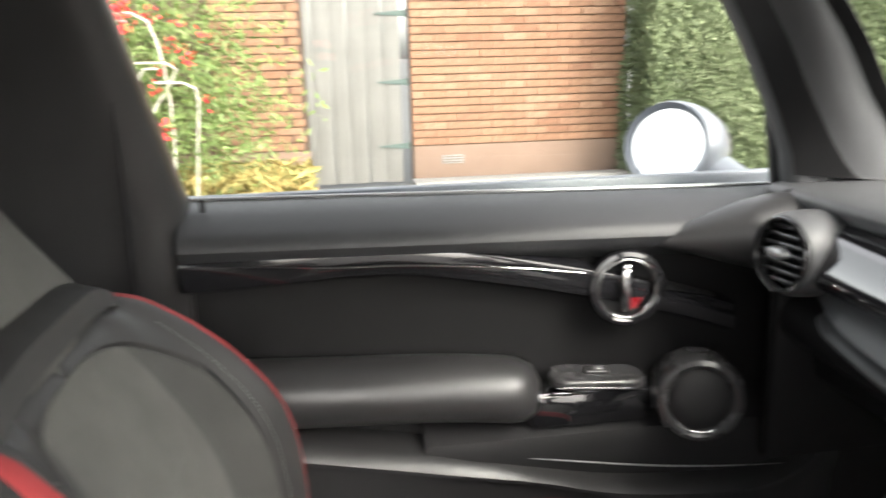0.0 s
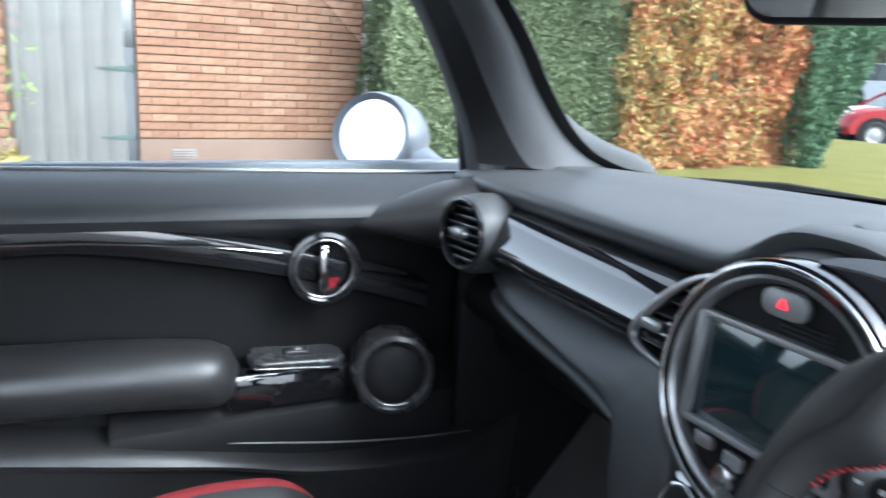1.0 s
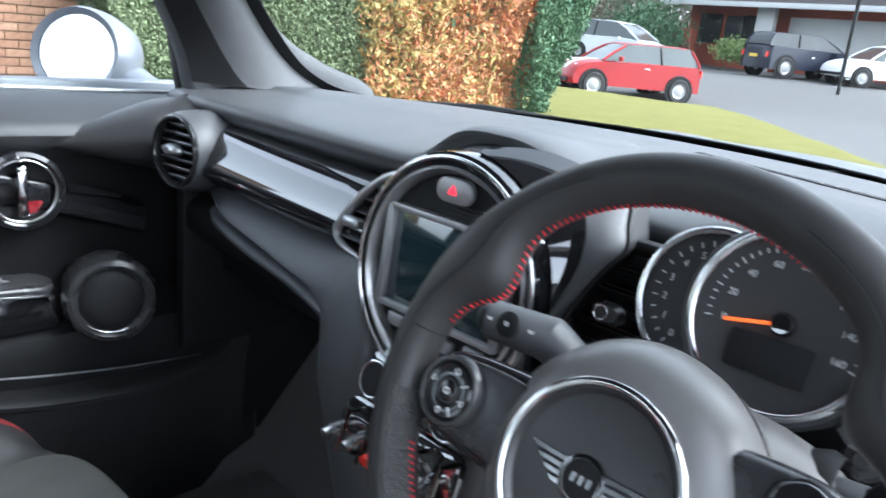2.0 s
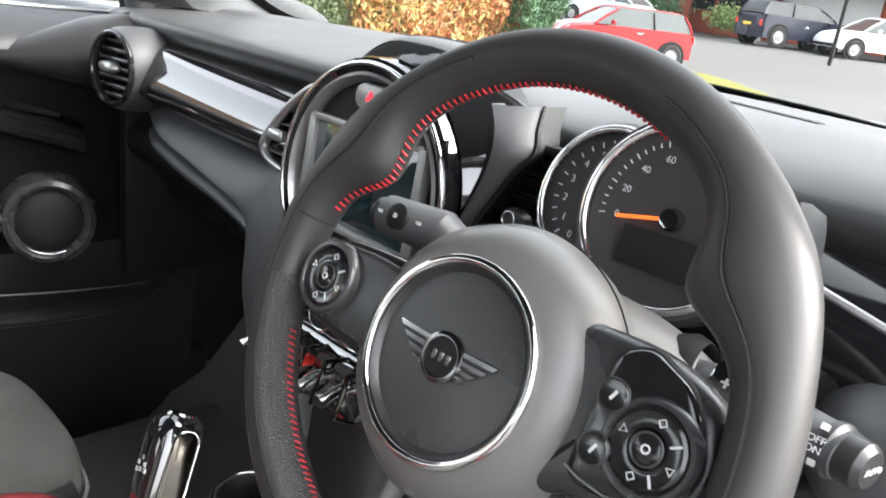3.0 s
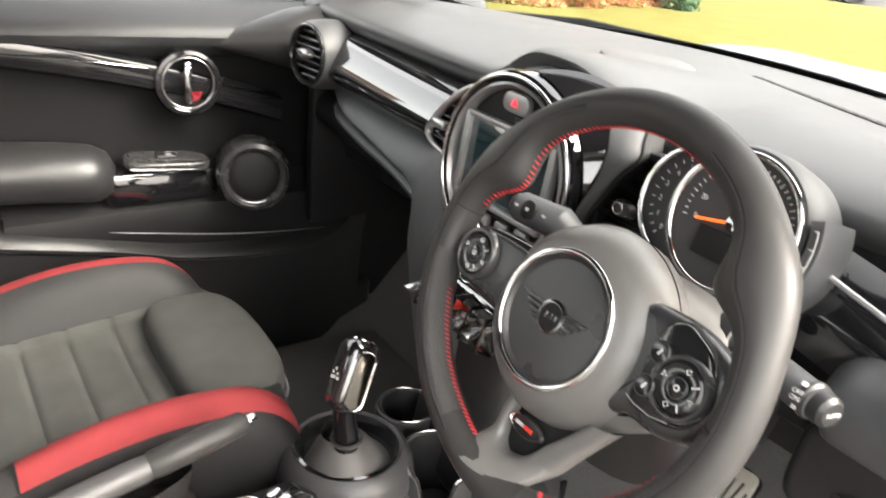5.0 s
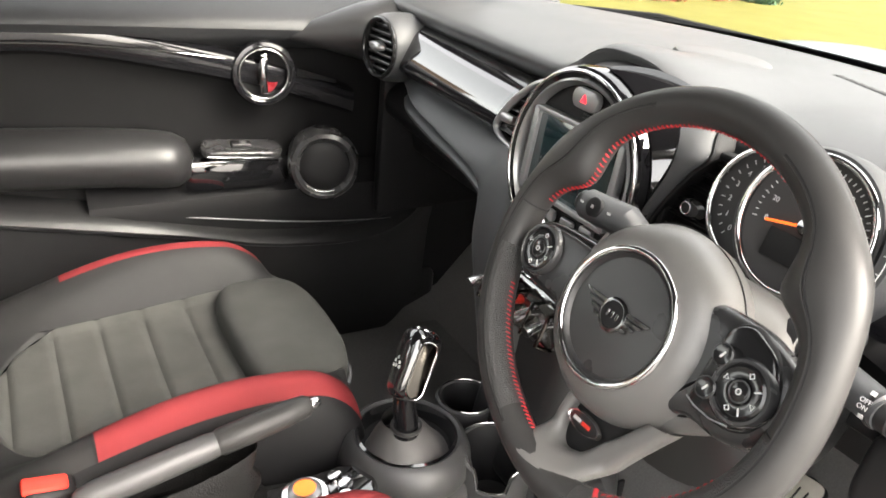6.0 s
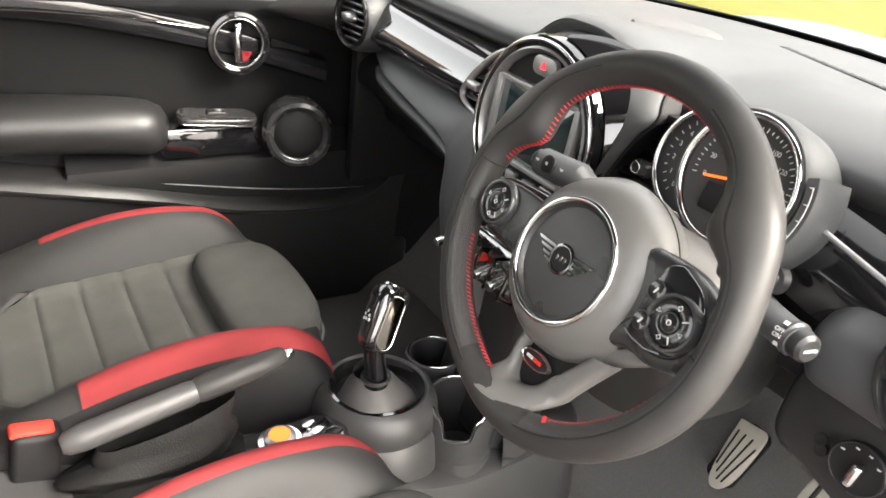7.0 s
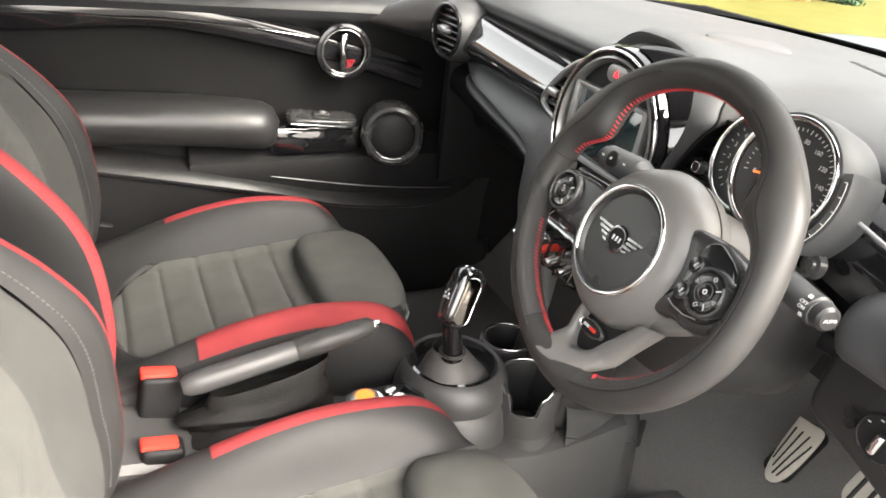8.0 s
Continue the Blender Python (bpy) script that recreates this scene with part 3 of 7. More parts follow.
part("pocket_face", loft([[V(x, DY + o, a + h) for x, a, b in LIP] for o, h in ((-0.036, -0.01), (-0.03, -0.05), (-0.01, -0.12), (0.0, -0.28))]), DARK, door)
part("pocket_well", door_rows([(0.03, 0.66), (-0.024, 0.628), (-0.03, 0.60), (0.0, 0.53), (0.0, 0.33)], 0.12, XB, 14), BLACK, door)
part("door_skin", box((1.05, 0.02, 0.62), pose(0.29, DY + 0.15, 0.68), 0.008), PAINT, door)
part("door_edge", box((0.02, 0.11, 0.68), pose(XA - 0.004, DY + 0.075, 0.65), 0.006), BLACK, door)
# triangular cheek that carries the round end vent
cone = spline([(0.455, 0.614, 0.915, 0.003), (0.49, 0.609, 0.918, 0.014), (0.53, 0.598, 0.922, 0.028), (0.57, 0.585, 0.926, 0.042), (0.61, 0.575, 0.929, 0.053), (0.68, 0.57, 0.93, 0.06)], 20)
part("vent_cheek", tube([V(*p[:3]) for p in cone], [p[3] for p in cone], 28), DARK, door, "scooped cheek behind the vent")
# side glass
glass = part("side_window", loft([[V(x, DY + 0.085 - 0.15 * f, belt(x) - 0.01 + 0.36 * f) for x in (XA - 0.05, 0.3, 0.74 - 0.45 * f)] for f in (0.0, 0.5, 1.0)]), GLASS, door, "clear side window")
glass.visible_shadow = False
part("mirror_triangle", slab([(0.69, 0.98), (0.765, 0.98), (0.76, 1.0), (0.68, 1.09), (0.672, 1.09)], Matrix(((1, 0, 0, 0), (0, 0, -1, DY + 0.07), (0, 1, 0, 0), (0, 0, 0, 1))), 0.02, 0.003), BLACK, door)
# outside mirror
wm = basis((0.612, 0.893, 1.02), (-0.84, -0.52, 0.2)) @ Matrix.Scale(0.93, 4)
wing_mirror = part("mirror_housing", lathe([(0.072, 0.006), (0.084, 0.012), (0.089, 0.0), (0.09, -0.03), (0.083, -0.07), (0.062, -0.105), (0.03, -0.125), (0.0, -0.13)], wm @ Matrix.Diagonal((1.12, 0.98, 1, 1)), 48), PAINT, door, "rounded grey mirror housing")
part("mirror_glass", lathe([(0.076, 0.004), (0.07, 0.0035), (0.0, 0.003)], wm @ Matrix.Diagonal((1.12, 0.98, 1, 1)), 48), MIRROR, wing_mirror)
part("mirror_foot", tube([V(0.68, 0.86, 0.985), V(0.71, 0.79, 0.955), V(0.725, 0.73, 0.945)], [0.045, 0.038, 0.03], 14, flat=0.6), PAINT, wing_mirror)
part("mirror_seam", box((0.07, 0.01, 0.018), wm @ pose(0.02, -0.02, -0.1, 0, 0, 0), 0.004), BLACK, wing_mirror)

# ---- dashboard ----
dash = thing("dashboard", (0.85, CY, 0.5), "black soft-touch dashboard with lacquered trim and round display", "dashboard")
XR = 0.642


def hump(y):
    """Swelling of the pad over the round display: steep on the passenger's side, long on the driver's."""
    q = (y + 0.055) / (0.085 if y > -0.055 else 0.108)
    return 0.042 * math.exp(-abs(q) ** (4.0 if y > -0.055 else 2.6))


def dash_profile(y):
    xw = screen_x(y) + 0.012
    k = y - CY
    hood = 0.035 * math.exp(-((y + 0.37) / 0.14) ** 4)
    h = hump(y)
    return spline([(XR + 0.06, 0.94), (XR + 0.038, 0.948 + 0.3 * h), (XR + 0.016 + 0.1 * h, 0.962 + 0.6 * h), (XR + 0.004 + 0.2 * h, 0.978 + 0.95 * h), (XR + 0.012, 0.9895 + h), (XR + 0.05, 0.996 + 0.2 * hood + 0.92 * h), (XR + 0.13, 1.002 + 0.4 * hood + 0.5 * h), (XR * 0.5 + xw * 0.5, 1.008 + 0.08 * h), (xw - 0.05, 1.001), (xw, 0.986 - 0.04 * k * k)], 34)


part("top_pad", thicken(loft([[V(x, y, z) for x, z in dash_profile(y)] for y in np.linspace(-0.69, 0.625, 90)]), 0.008), SOFT_GREY, dash, "grained soft top pad")
DC = V(0.585, -0.064, 0.899)   # middle of the display
DM = basis(DC, (-1, 0.0, 0.10))
arch, lip = [], []
for f in np.linspace(0, 1, 40):
    a = radians(14 + 122 * f)
    arch.append(DM @ V(0.118 * math.cos(a), 0.118 * math.sin(a), -0.02))
    y = -0.225 + 0.275 * f
    lip.append(V(XR + 0.007, y, 0.9875 + 0.98 * hump(y)))
part("display_recess", loft([[p.lerp(q, k) + V(0.03 * math.sin(math.pi * k), 0, 0) for p, q in zip(arch, lip)] for k in np.linspace(0, 1, 6)]), BLACK, dash, "dark recess round the display")
# facia behind everything
part("facia", box((0.05, 1.25, 0.26), pose(0.72, CY, 0.83, 0, -8, 0), 0.01), BLACK, dash)
# lacquered trim on the passenger's side
part("lacquer_trim", thicken(loft([[V(x, y, z + 0.02 * (y - 0.2)) for y in np.linspace(0.06, 0.45, 16)] for x, z in spline([(0.655, 0.958), (0.632, 0.948), (0.618, 0.932), (0.606, 0.912), (0.602, 0.893), (0.612, 0.882)], 12)]), 0.004), LACQUER, dash, "piano-black trim panel")
# padded ledge that bends down beside the centre stack: its lower edge and its upper edge, as (x, y, z)
LOW = spline([(0.63, 0.456, 0.866), (0.614, 0.41, 0.854), (0.602, 0.365, 0.846), (0.596, 0.287, 0.836), (0.59, 0.215, 0.827), (0.585, 0.156, 0.82), (0.578, 0.12, 0.807), (0.57, 0.104, 0.787), (0.561, 0.092, 0.745), (0.559, 0.076, 0.70), (0.562, 0.058, 0.634), (0.572, 0.044, 0.55)], 60)
HIGH = spline([(0.643, 0.452, 0.872), (0.647, 0.425, 0.880), (0.648, 0.393, 0.884), (0.645, 0.30, 0.879), (0.638, 0.20, 0.874), (0.628, 0.14, 0.874), (0.612, 0.09, 0.879), (0.588, 0.045, 0.866), (0.564, 0.014, 0.80), (0.559, 0.002, 0.75), (0.56, -0.014, 0.68), (0.572, -0.03, 0.55)], 60)
rows = []
for k, d in ((-0.05, 0.045), (-0.035, 0.014), (0.0, 0.003), (0.05, -0.002), (0.2, -0.005), (0.5, -0.007), (0.8, -0.006), (0.93, -0.002), (1.0, 0.005), (1.03, 0.02), (1.04, 0.06)):
    rows.append([V(*q).lerp(V(*p), k) + V(d, 0, 0) for p, q in zip(LOW, HIGH)])
part("padded_ledge", loft(rows), SOFT_GREY, dash, "padded ledge over the glovebox")
ridge = spline([(0.626, 0.45, 0.838), (0.612, 0.41, 0.829), (0.606, 0.32, 0.815), (0.602, 0.235, 0.807), (0.597, 0.172, 0.799), (0.589, 0.112, 0.789)], 30)
part("ledge_strip", loft([[V(x + d, y, z + h) for x, y, z in ridge] for d, h in ((0.04, 0.016), (0.014, 0.011), (0.004, 0.007), (0.0, 0.002), (0.001, -0.004), (0.008, -0.009), (0.04, -0.014))]), SOFT_GREY, dash, "raised strip below the ledge")
part("glovebox", loft([[V(x, y, z - 0.1 * (0.45 - y) * 0.5) for y in np.linspace(0.085, 0.55, 12)] for x, z in spline([(0.69, 0.845), (0.65, 0.825), (0.64, 0.805), (0.644, 0.78), (0.68, 0.755), (0.75, 0.74)], 14)]), DOOR_BLACK, dash, "closed black glovebox")
part("glovebox_catch", tube([V(0.612, 0.172, 0.79), V(0.61, 0.15, 0.781), V(0.607, 0.118, 0.755)], [0.001, 0.003, 0.0012], 8), POD_SATIN, dash)
part("side_cover", box((0.24, 0.03, 0.42), pose(0.76, 0.575, 0.78), 0.012), BLACK, dash)


def vent_disc(m, r, label):
    """A round swivelling vent: a soft barrel, a gloss ring, a black well with thin fins and a knob."""
    v = part("vent_barrel", lathe([(r * 0.8, -0.1), (r * 1.02, -0.085), (r * 1.13, -0.06), (r * 1.14, -0.035), (r * 1.1, -0.012), (r * 1.02, -0.001), (r * 0.98, 0.0)], m, 56), SOFT_GREY, dash, label)
    part("vent_ring", lathe([(r * 0.99, -0.003), (r * 1.0, 0.003), (r * 0.96, 0.0055), (r * 0.9, 0.005), (r * 0.86, 0.001), (r * 0.85, -0.012)], m, 56), POD_GLOSS, v, "gloss black vent ring")
    part("vent_well", lathe([(r * 0.86, -0.004), (r * 0.82, -0.045), (0.0, -0.05)], m, 40), BLACK, v)
    for k in range(-3, 4):
        h = k * r * 0.235
        w = 2 * math.sqrt(max(0, (r * 0.85) ** 2 - h * h))
        part("fin", box((w, 0.0012, 0.016), m @ pose(0, h, -0.012, 12, 0, 0), 0.0005, 1), FIN_BLACK, v)
        # silver strip draws the light caught by the black fin's front edge
        part("fin_edge", box((w * 0.98, 0.0013, 0.0014), m @ pose(0, h + 0.0016, -0.0042, 12, 0, 0), 0.0004, 1), SATIN, v, "thin silver strip for the light along a fin")
    for x in (-0.45, 0.45):
        part("vent_strut", box((0.0022, r * 1.5, 0.012), m @ pose(r * x, 0, -0.024), 0.0006, 1), FIN_BLACK, v)
    part("vent_knob", lathe([(0.0, 0.008), (0.5, 0.0075), (0.85, 0.004), (1.0, -0.002), (0.9, -0.008)], m @ pose(-r * 0.12, r * 0.03, 0.003) @ Matrix.Diagonal((r * 0.4, r * 0.17, 1, 1)), 24), SATIN, v, "satin knob")
    return v


vent_disc(basis((0.588, 0.479, 0.921), (-1, -0.13, 0.04)), 0.0515, "round swivelling end vent")
vent_disc(basis((0.535, -0.614, 0.902), (-1, 0.12, 0.1)), 0.054, "round swivelling end vent")

# passenger's centre vent: a crescent beside the display
LUNE = spline([(-0.088, 0.083), (-0.118, 0.069), (-0.151, 0.041), (-0.174, 0.012), (-0.179, -0.002), (-0.165, -0.014), (-0.13, -0.021)], 30)
v = part("crescent_vent", tube([DM @ V(p, q, -0.012) for p, q in LUNE], [0.0022 + 0.0034 * math.sin(math.pi * (k + 1) / 32) for k in range(30)], 10), SATIN, dash, "crescent air vent with a satin edge")
part("vent_well", slab([(-0.09, 0.078), *LUNE, (-0.116, -0.021), (-0.112, 0.02), (-0.1, 0.05)], DM @ pose(0, 0, -0.055), 0.012), BLACK, v)
part("vent_wall", thicken(loft([[DM @ V(p, q, d) for p, q in LUNE] for d in (-0.012, -0.05)]), 0.002), DARK, v)
for h in (0.062, 0.046, 0.030, 0.014, -0.002):
    xo = min(p for p, q in LUNE if abs(q - h) < 0.012)
    xi = -math.sqrt(max(0, 0.116 ** 2 - h * h))
    part("fin", box((xi - xo, 0.0022, 0.02), DM @ pose((xo + xi) / 2, h, -0.022, 14, 0, 0), 0.0008, 1), SOFT_GREY, v)
part("vent_knob", box((0.026, 0.012, 0.014), DM @ pose(-0.15, 0.016, -0.008), 0.004, 3), SATIN, v)
# driver's centre vent
vm = basis((0.622, -0.243, 0.915), (-1, 0, 0.12))
v = part("vent_frame", join(*[box((0.008, 0.115, 0.02), vm @ pose(k * 0.052, 0, 0), 0.003) for k in (-1, 1)], *[box((0.105, 0.008, 0.02), vm @ pose(0, k * 0.057, 0), 0.003) for k in (-1, 1)]), BLACK, dash, "rectangular air vent")
part("vent_well", box((0.1, 0.11, 0.004), vm @ pose(0, 0, -0.03), 0.001), BLACK, v)
for k in range(-3, 4):
    part("fin", box((0.095, 0.0018, 0.018), vm @ pose(0, k * 0.0165, -0.004, 14, 0, 0), 0.0006, 1), FIN_BLACK, v)
    part("fin_edge", box((0.094, 0.0009, 0.001), vm @ pose(0, k * 0.0165 + 0.002, 0.0048, 14, 0, 0), 0.0003, 1), DARK, v)
vk = part("vent_knob", lathe([(0.0, 0.012), (0.009, 0.0115), (0.0125, 0.006), (0.009, -0.004)], vm @ pose(-0.012, -0.003, 0.006) @ Matrix.Diagonal((1.35, 0.8, 1, 1)), 24), POD_SATIN, v, "dark vent knob")
part("knob_ring", lathe(ring_profile(0.0062, 0.002), vm @ pose(-0.016, -0.003, 0.0185), 20), CHROME, vk)
left = spline([(0.602, -0.192, 1.0), (0.592, -0.207, 0.985), (0.588, -0.211, 0.966), (0.588, -0.206, 0.94), (0.590, -0.186, 0.898), (0.6, -0.168, 0.866)], 24)
right = spline([(0.625, -0.225, 1.003), (0.612, -0.232, 0.987), (0.602, -0.239, 0.970), (0.598, -0.221, 0.946), (0.597, -0.193, 0.899), (0.606, -0.174, 0.866)], 24)
part("blade_side", loft([[V(*p) + V(d, e, 0) for p in right] for d, e in ((0.002, -0.0006), (0.012, -0.0012), (0.035, 0.0))]), BLACK, dash)
part("blade_edge", tube([V(*p) + V(0.004, -0.0015, 0) for p in right], 0.0022, 8), FIN_BLACK, dash)
part("vent_blade", loft([[V(*p).lerp(V(*q), k) + V(d, 0, 0) for p, q in zip(left, right)] for k, d in ((-0.02, 0.02), (0.0, 0.002), (0.12, -0.004), (0.5, -0.006), (0.88, -0.003), (1.0, 0.003))]), SOFT_GREY, dash, "smooth charcoal blade beside the vent")
# gloss panel between the display and the driver's vent
cheek = []
for f in (0.0, 0.1, 0.3, 0.55, 0.8, 1.0):
    cheek.append([DM @ V((0.1215 + f * w) * math.cos(a), (0.1215 + f * w) * math.sin(a), -0.007 - 0.95 * f * w - 0.1 * f ** 3 * w) for a, w in [(radians(q), float(np.interp(q, (-8, 3, 15, 26, 34, 46, 62, 84), (0.001, 0.006, 0.018, 0.039, 0.047, 0.045, 0.028, 0.003)))) for q in np.linspace(-8, 84, 48)]])
part("gloss_cheek", thicken(loft(cheek), 0.004), LACQUER, dash, "gloss-black cheek beside the display")

# round display
disp = part("display_bezel", lathe([(0.118, -0.05), (0.12, -0.008), (0.117, 0.004), (0.11, 0.008), (0.104, 0.006)], DM, 72), LACQUER, dash, "round gloss-black display surround")
part("outer_ring", lathe(ring_profile(0.112, 0.0045), DM @ pose(0, 0, 0.008), 72), CHROME, disp)
part("inner_ring", lathe([(0.104, 0.007), (0.101, 0.009), (0.097, 0.002), (0.096, -0.006)], DM, 72), SATIN, disp)
part("display_face", lathe([(0.098, -0.004), (0.05, -0.005), (0.0, -0.005)], DM, 48), BLACK, disp)
part("screen_frame", join(*[box((0.158, 0.007, 0.014), DM @ pose(0, k, 0.0), 0.002) for k in (0.052, -0.046)], *[box((0.01, 0.1, 0.014), DM @ pose(k, 0.003, 0.0), 0.002) for k in (-0.078, 0.078)]), DULL_SILVER, disp)
part("screen", box((0.148, 0.092, 0.004), DM @ pose(0, 0.003, -0.001), 0.001), SCREEN, disp, "dark switched-off screen")
hz = part("hazard_switch", slab(round_outline(0.045, 0.024, 0.011), DM @ pose(0.0, 0.082, -0.004), 0.01, 0.003), DULL_SILVER, disp, "grey hazard switch")
part("hazard_triangle", slab([(-0.0048, -0.0035), (0.0048, -0.0035), (0, 0.0052)], DM @ pose(0, 0.082, 0.006), 0.001), RED_LAMP, hz, "lit red triangle")
for k in range(3):
    part("cooling_slot", box((0.05, 0.0018, 0.003), DM @ pose(0.022, 0.061 + 0.004 * k, -0.002), 0.0005, 1), DARK, disp)
for k in range(4):
    part("media_button", box((0.022, 0.014, 0.008), DM @ pose(-0.052 + 0.035 * k, -0.060 - 0.004 * (k in (1, 2)), 0.0), 0.003, 2), DULL_SILVER, disp)
part("rotary_knob", lathe([(0.012, -0.004), (0.012, 0.01), (0.010, 0.014), (0.0, 0.0145)], DM @ pose(-0.018, -0.078, 0), 24), CHROME, disp, "chrome rotary knob")

# centre stack below the display
part("stack_body", box((0.1, 0.17, 0.4), pose(0.63, CY - 0.01, 0.62, 0, 10, 0), 0.03, 4), DARK, dash)
toggles = thing("toggle_switch_bank", (0.52, -0.06, 0.70), "bank of chrome toggle switches with a red start toggle", "switches")
TM = basis((0.545, -0.06, 0.725), (-1, 0, 0.35))
part("toggle_plate", slab(round_outline(0.17, 0.06, 0.02), TM @ pose(0, 0, -0.012), 0.012, 0.004), PIANO, toggles)
for k in range(-2, 3):
    red = k == 0
    t = part("toggle", join(tube([TM @ V(k * 0.032, 0.004, 0.0), TM @ V(k * 0.032, 0.0, 0.016), TM @ V(k * 0.032, -0.012, 0.034)], [0.007, 0.006, 0.008], 12, flat=0.8)), RED_PLASTIC if red else CHROME, toggles, "red start toggle" if red else "chrome toggle")
    part("toggle_guard", tube([TM @ V(k * 0.032 + 0.016, 0.024, 0.0), TM @ V(k * 0.032 + 0.016, 0.02, 0.026), TM @ V(k * 0.032 + 0.016, -0.02, 0.026), TM @ V(k * 0.032 + 0.016, -0.024, 0.0)], 0.0028, 8), GUN_CHROME, toggles)
climate = thing("climate_dials", (0.52, -0.06, 0.79), "row of climate dials with chrome rims", "controls")
for k in (-1, 0, 1):
    km = TM @ pose(0.006 + k * 0.052, 0.055, 0.0) @ Matrix.Scale(0.85, 4)
    d = part("dial_knob", lathe([(0.021, -0.005), (0.021, 0.012), (0.019, 0.016), (0.0, 0.0165)], km, 32), BLACK, climate)
    part("dial_rim", lathe(ring_profile(0.0215, 0.0045), km @ pose(0, 0, 0.013), 32), CHROME, d)
part("climate_plate", slab(round_outline(0.18, 0.05, 0.02), TM @ pose(0, 0.055, -0.012), 0.01, 0.004), PIANO, climate)

# driver's side of the facia
part("driver_trim", thicken(loft([[V(x - 0.02, y, z + 0.2 * (y + 0.465)) for y in np.linspace(-0.675, -0.44, 10)] for x, z in spline([(0.655, 0.955), (0.635, 0.945), (0.618, 0.925), (0.61, 0.90), (0.612, 0.875)], 10)]), 0.004), DOOR_GLOSS, dash, "piano-black trim panel")
part("trim_line", tube([V(0.588, y, 0.948 + 0.25 * (y + 0.465)) for y in np.linspace(-0.672, -0.44, 6)], 0.0032, 10, flat=0.8), SATIN, dash)
part("knee_pad", loft([[V(0.62 + (x - 0.62) * k, y, 0.868 + (z - 0.868) * k) for y, k in [(y, math.sqrt(max(0.04, 1 - max(0.0, (y + 0.52) / 0.036) ** 2))) for y in (*np.linspace(-0.70, -0.52, 8), -0.51, -0.5, -0.493, -0.488, -0.485)]] for x, z in spline([(0.62, 0.906), (0.575, 0.902), (0.549, 0.888), (0.54, 0.865), (0.548, 0.844), (0.58, 0.832)], 16)]), SOFT_GREY, dash)
part("knee_panel", slab(spline([(-0.108, 0.045), (-0.09, 0.058), (0.0, 0.062), (0.115, 0.066), (0.118, -0.02), (0.115, -0.1), (0.06, -0.074), (0.0, -0.046), (-0.06, -0.028), (-0.104, -0.014), (-0.108, 0.045)], 51)[:-1], basis((0.612, -0.585, 0.765), (-1, 0, 0.21)), 0.03, 0.012, 4), DARK, dash, "dark lower knee panel")
part("under_panel", box((0.3, 0.36, 0.02), pose(0.76, -0.34, 0.74, 0, 25, 0), 0.006), BLACK, dash)
for y, z in ((-0.529, 0.785), (-0.531, 0.774)):
    part("socket_hole", lathe([(0.0055, 0), (0.006, 0.003), (0.0035, 0.003), (0.0, 0.001)], basis((0.5775 + 0.21 * (0.785 - z), y, z), (-1, 0, 0.21)), 14), BLACK, dash)
lamp_switch = thing("lamp_switch", (0.58, -0.568, 0.77), "round black lamp switch with a chrome lever", "switch")
SM = basis((0.5795, -0.564, 0.780), (-1, 0, 0.21)) @ Matrix.Diagonal((1.12, 1, 1, 1))
part("switch_plate", lathe([(0.0225, -0.006), (0.0225, 0.002), (0.02, 0.004), (0.015, 0.003), (0.0, 0.003)], SM, 40), BLACK, lamp_switch)
part("switch_ring", lathe(ring_profile(0.0213, 0.0012), SM @ pose(0, 0, 0.0035), 40), POD_SATIN, lamp_switch)
part("switch_lever", box((0.0085, 0.022, 0.014), SM @ pose(0.002, -0.003, 0.009, 0, 0, -6), 0.004, 3), CHROME, lamp_switch, "chrome turning lever")
for q in (40, 75, 110, 150):
    part("switch_mark", box((0.003, 0.0012, 0.0006), SM @ pose(0.0172 * math.cos(radians(q)), 0.0172 * math.sin(radians(q)), 0.0038), 0), WHITE_PRINT, lamp_switch)

# loudspeaker cover, slot and seam on the top pad
part("speaker_cover", lathe([(0.074, -0.003), (0.071, 0.002), (0.066, 0.0035), (0.04, 0.0045), (0.0, 0.005)], pose(0.852, -0.013, 1.0118) @ Matrix.Diagonal((0.7, 1, 1, 1)), 48), COVER, dash, "oval loudspeaker cover with its sheen put into the grey")
part("defrost_slot", box((0.012, 0.26, 0.004), pose(0.929, -0.225, 1.0065, 0, 0, -18.4), 0.0015), BLACK, dash)
for k in range(14):
    y = -0.34 + 0.0177 * k
    part("slot_rib", box((0.011, 0.003, 0.003), pose(0.929 + 0.333 * (y + 0.225), y, 1.0078, 0, 0, -18.4), 0.0006, 1), DARK, dash)

# instruments on the column
IC = V(0.572, -0.379, 0.963)
IM = basis(IC, (-1, 0, 0.30)) @ Matrix.Scale(0.88, 4)
cluster = thing("instrument_cluster", IC, "round instrument cluster with chrome rings and orange needle", "gauge")
part("cluster_shell", lathe([(0.055, -0.10), (0.07, -0.07), (0.0755, -0.03), (0.076, 0.0), (0.073, 0.006), (0.069, 0.006)], IM, 64), SOFT_GREY, cluster)
part("speed_ring", lathe(ring_profile(0.067, 0.007), IM @ pose(0, 0, 0.006), 64), CHROME, cluster, "chrome bezel")
face = part("dial_face", lathe([(0.066, 0.0), (0.03, -0.008), (0.0, -0.008)], IM, 56), DIAL, cluster, "charcoal speed dial")
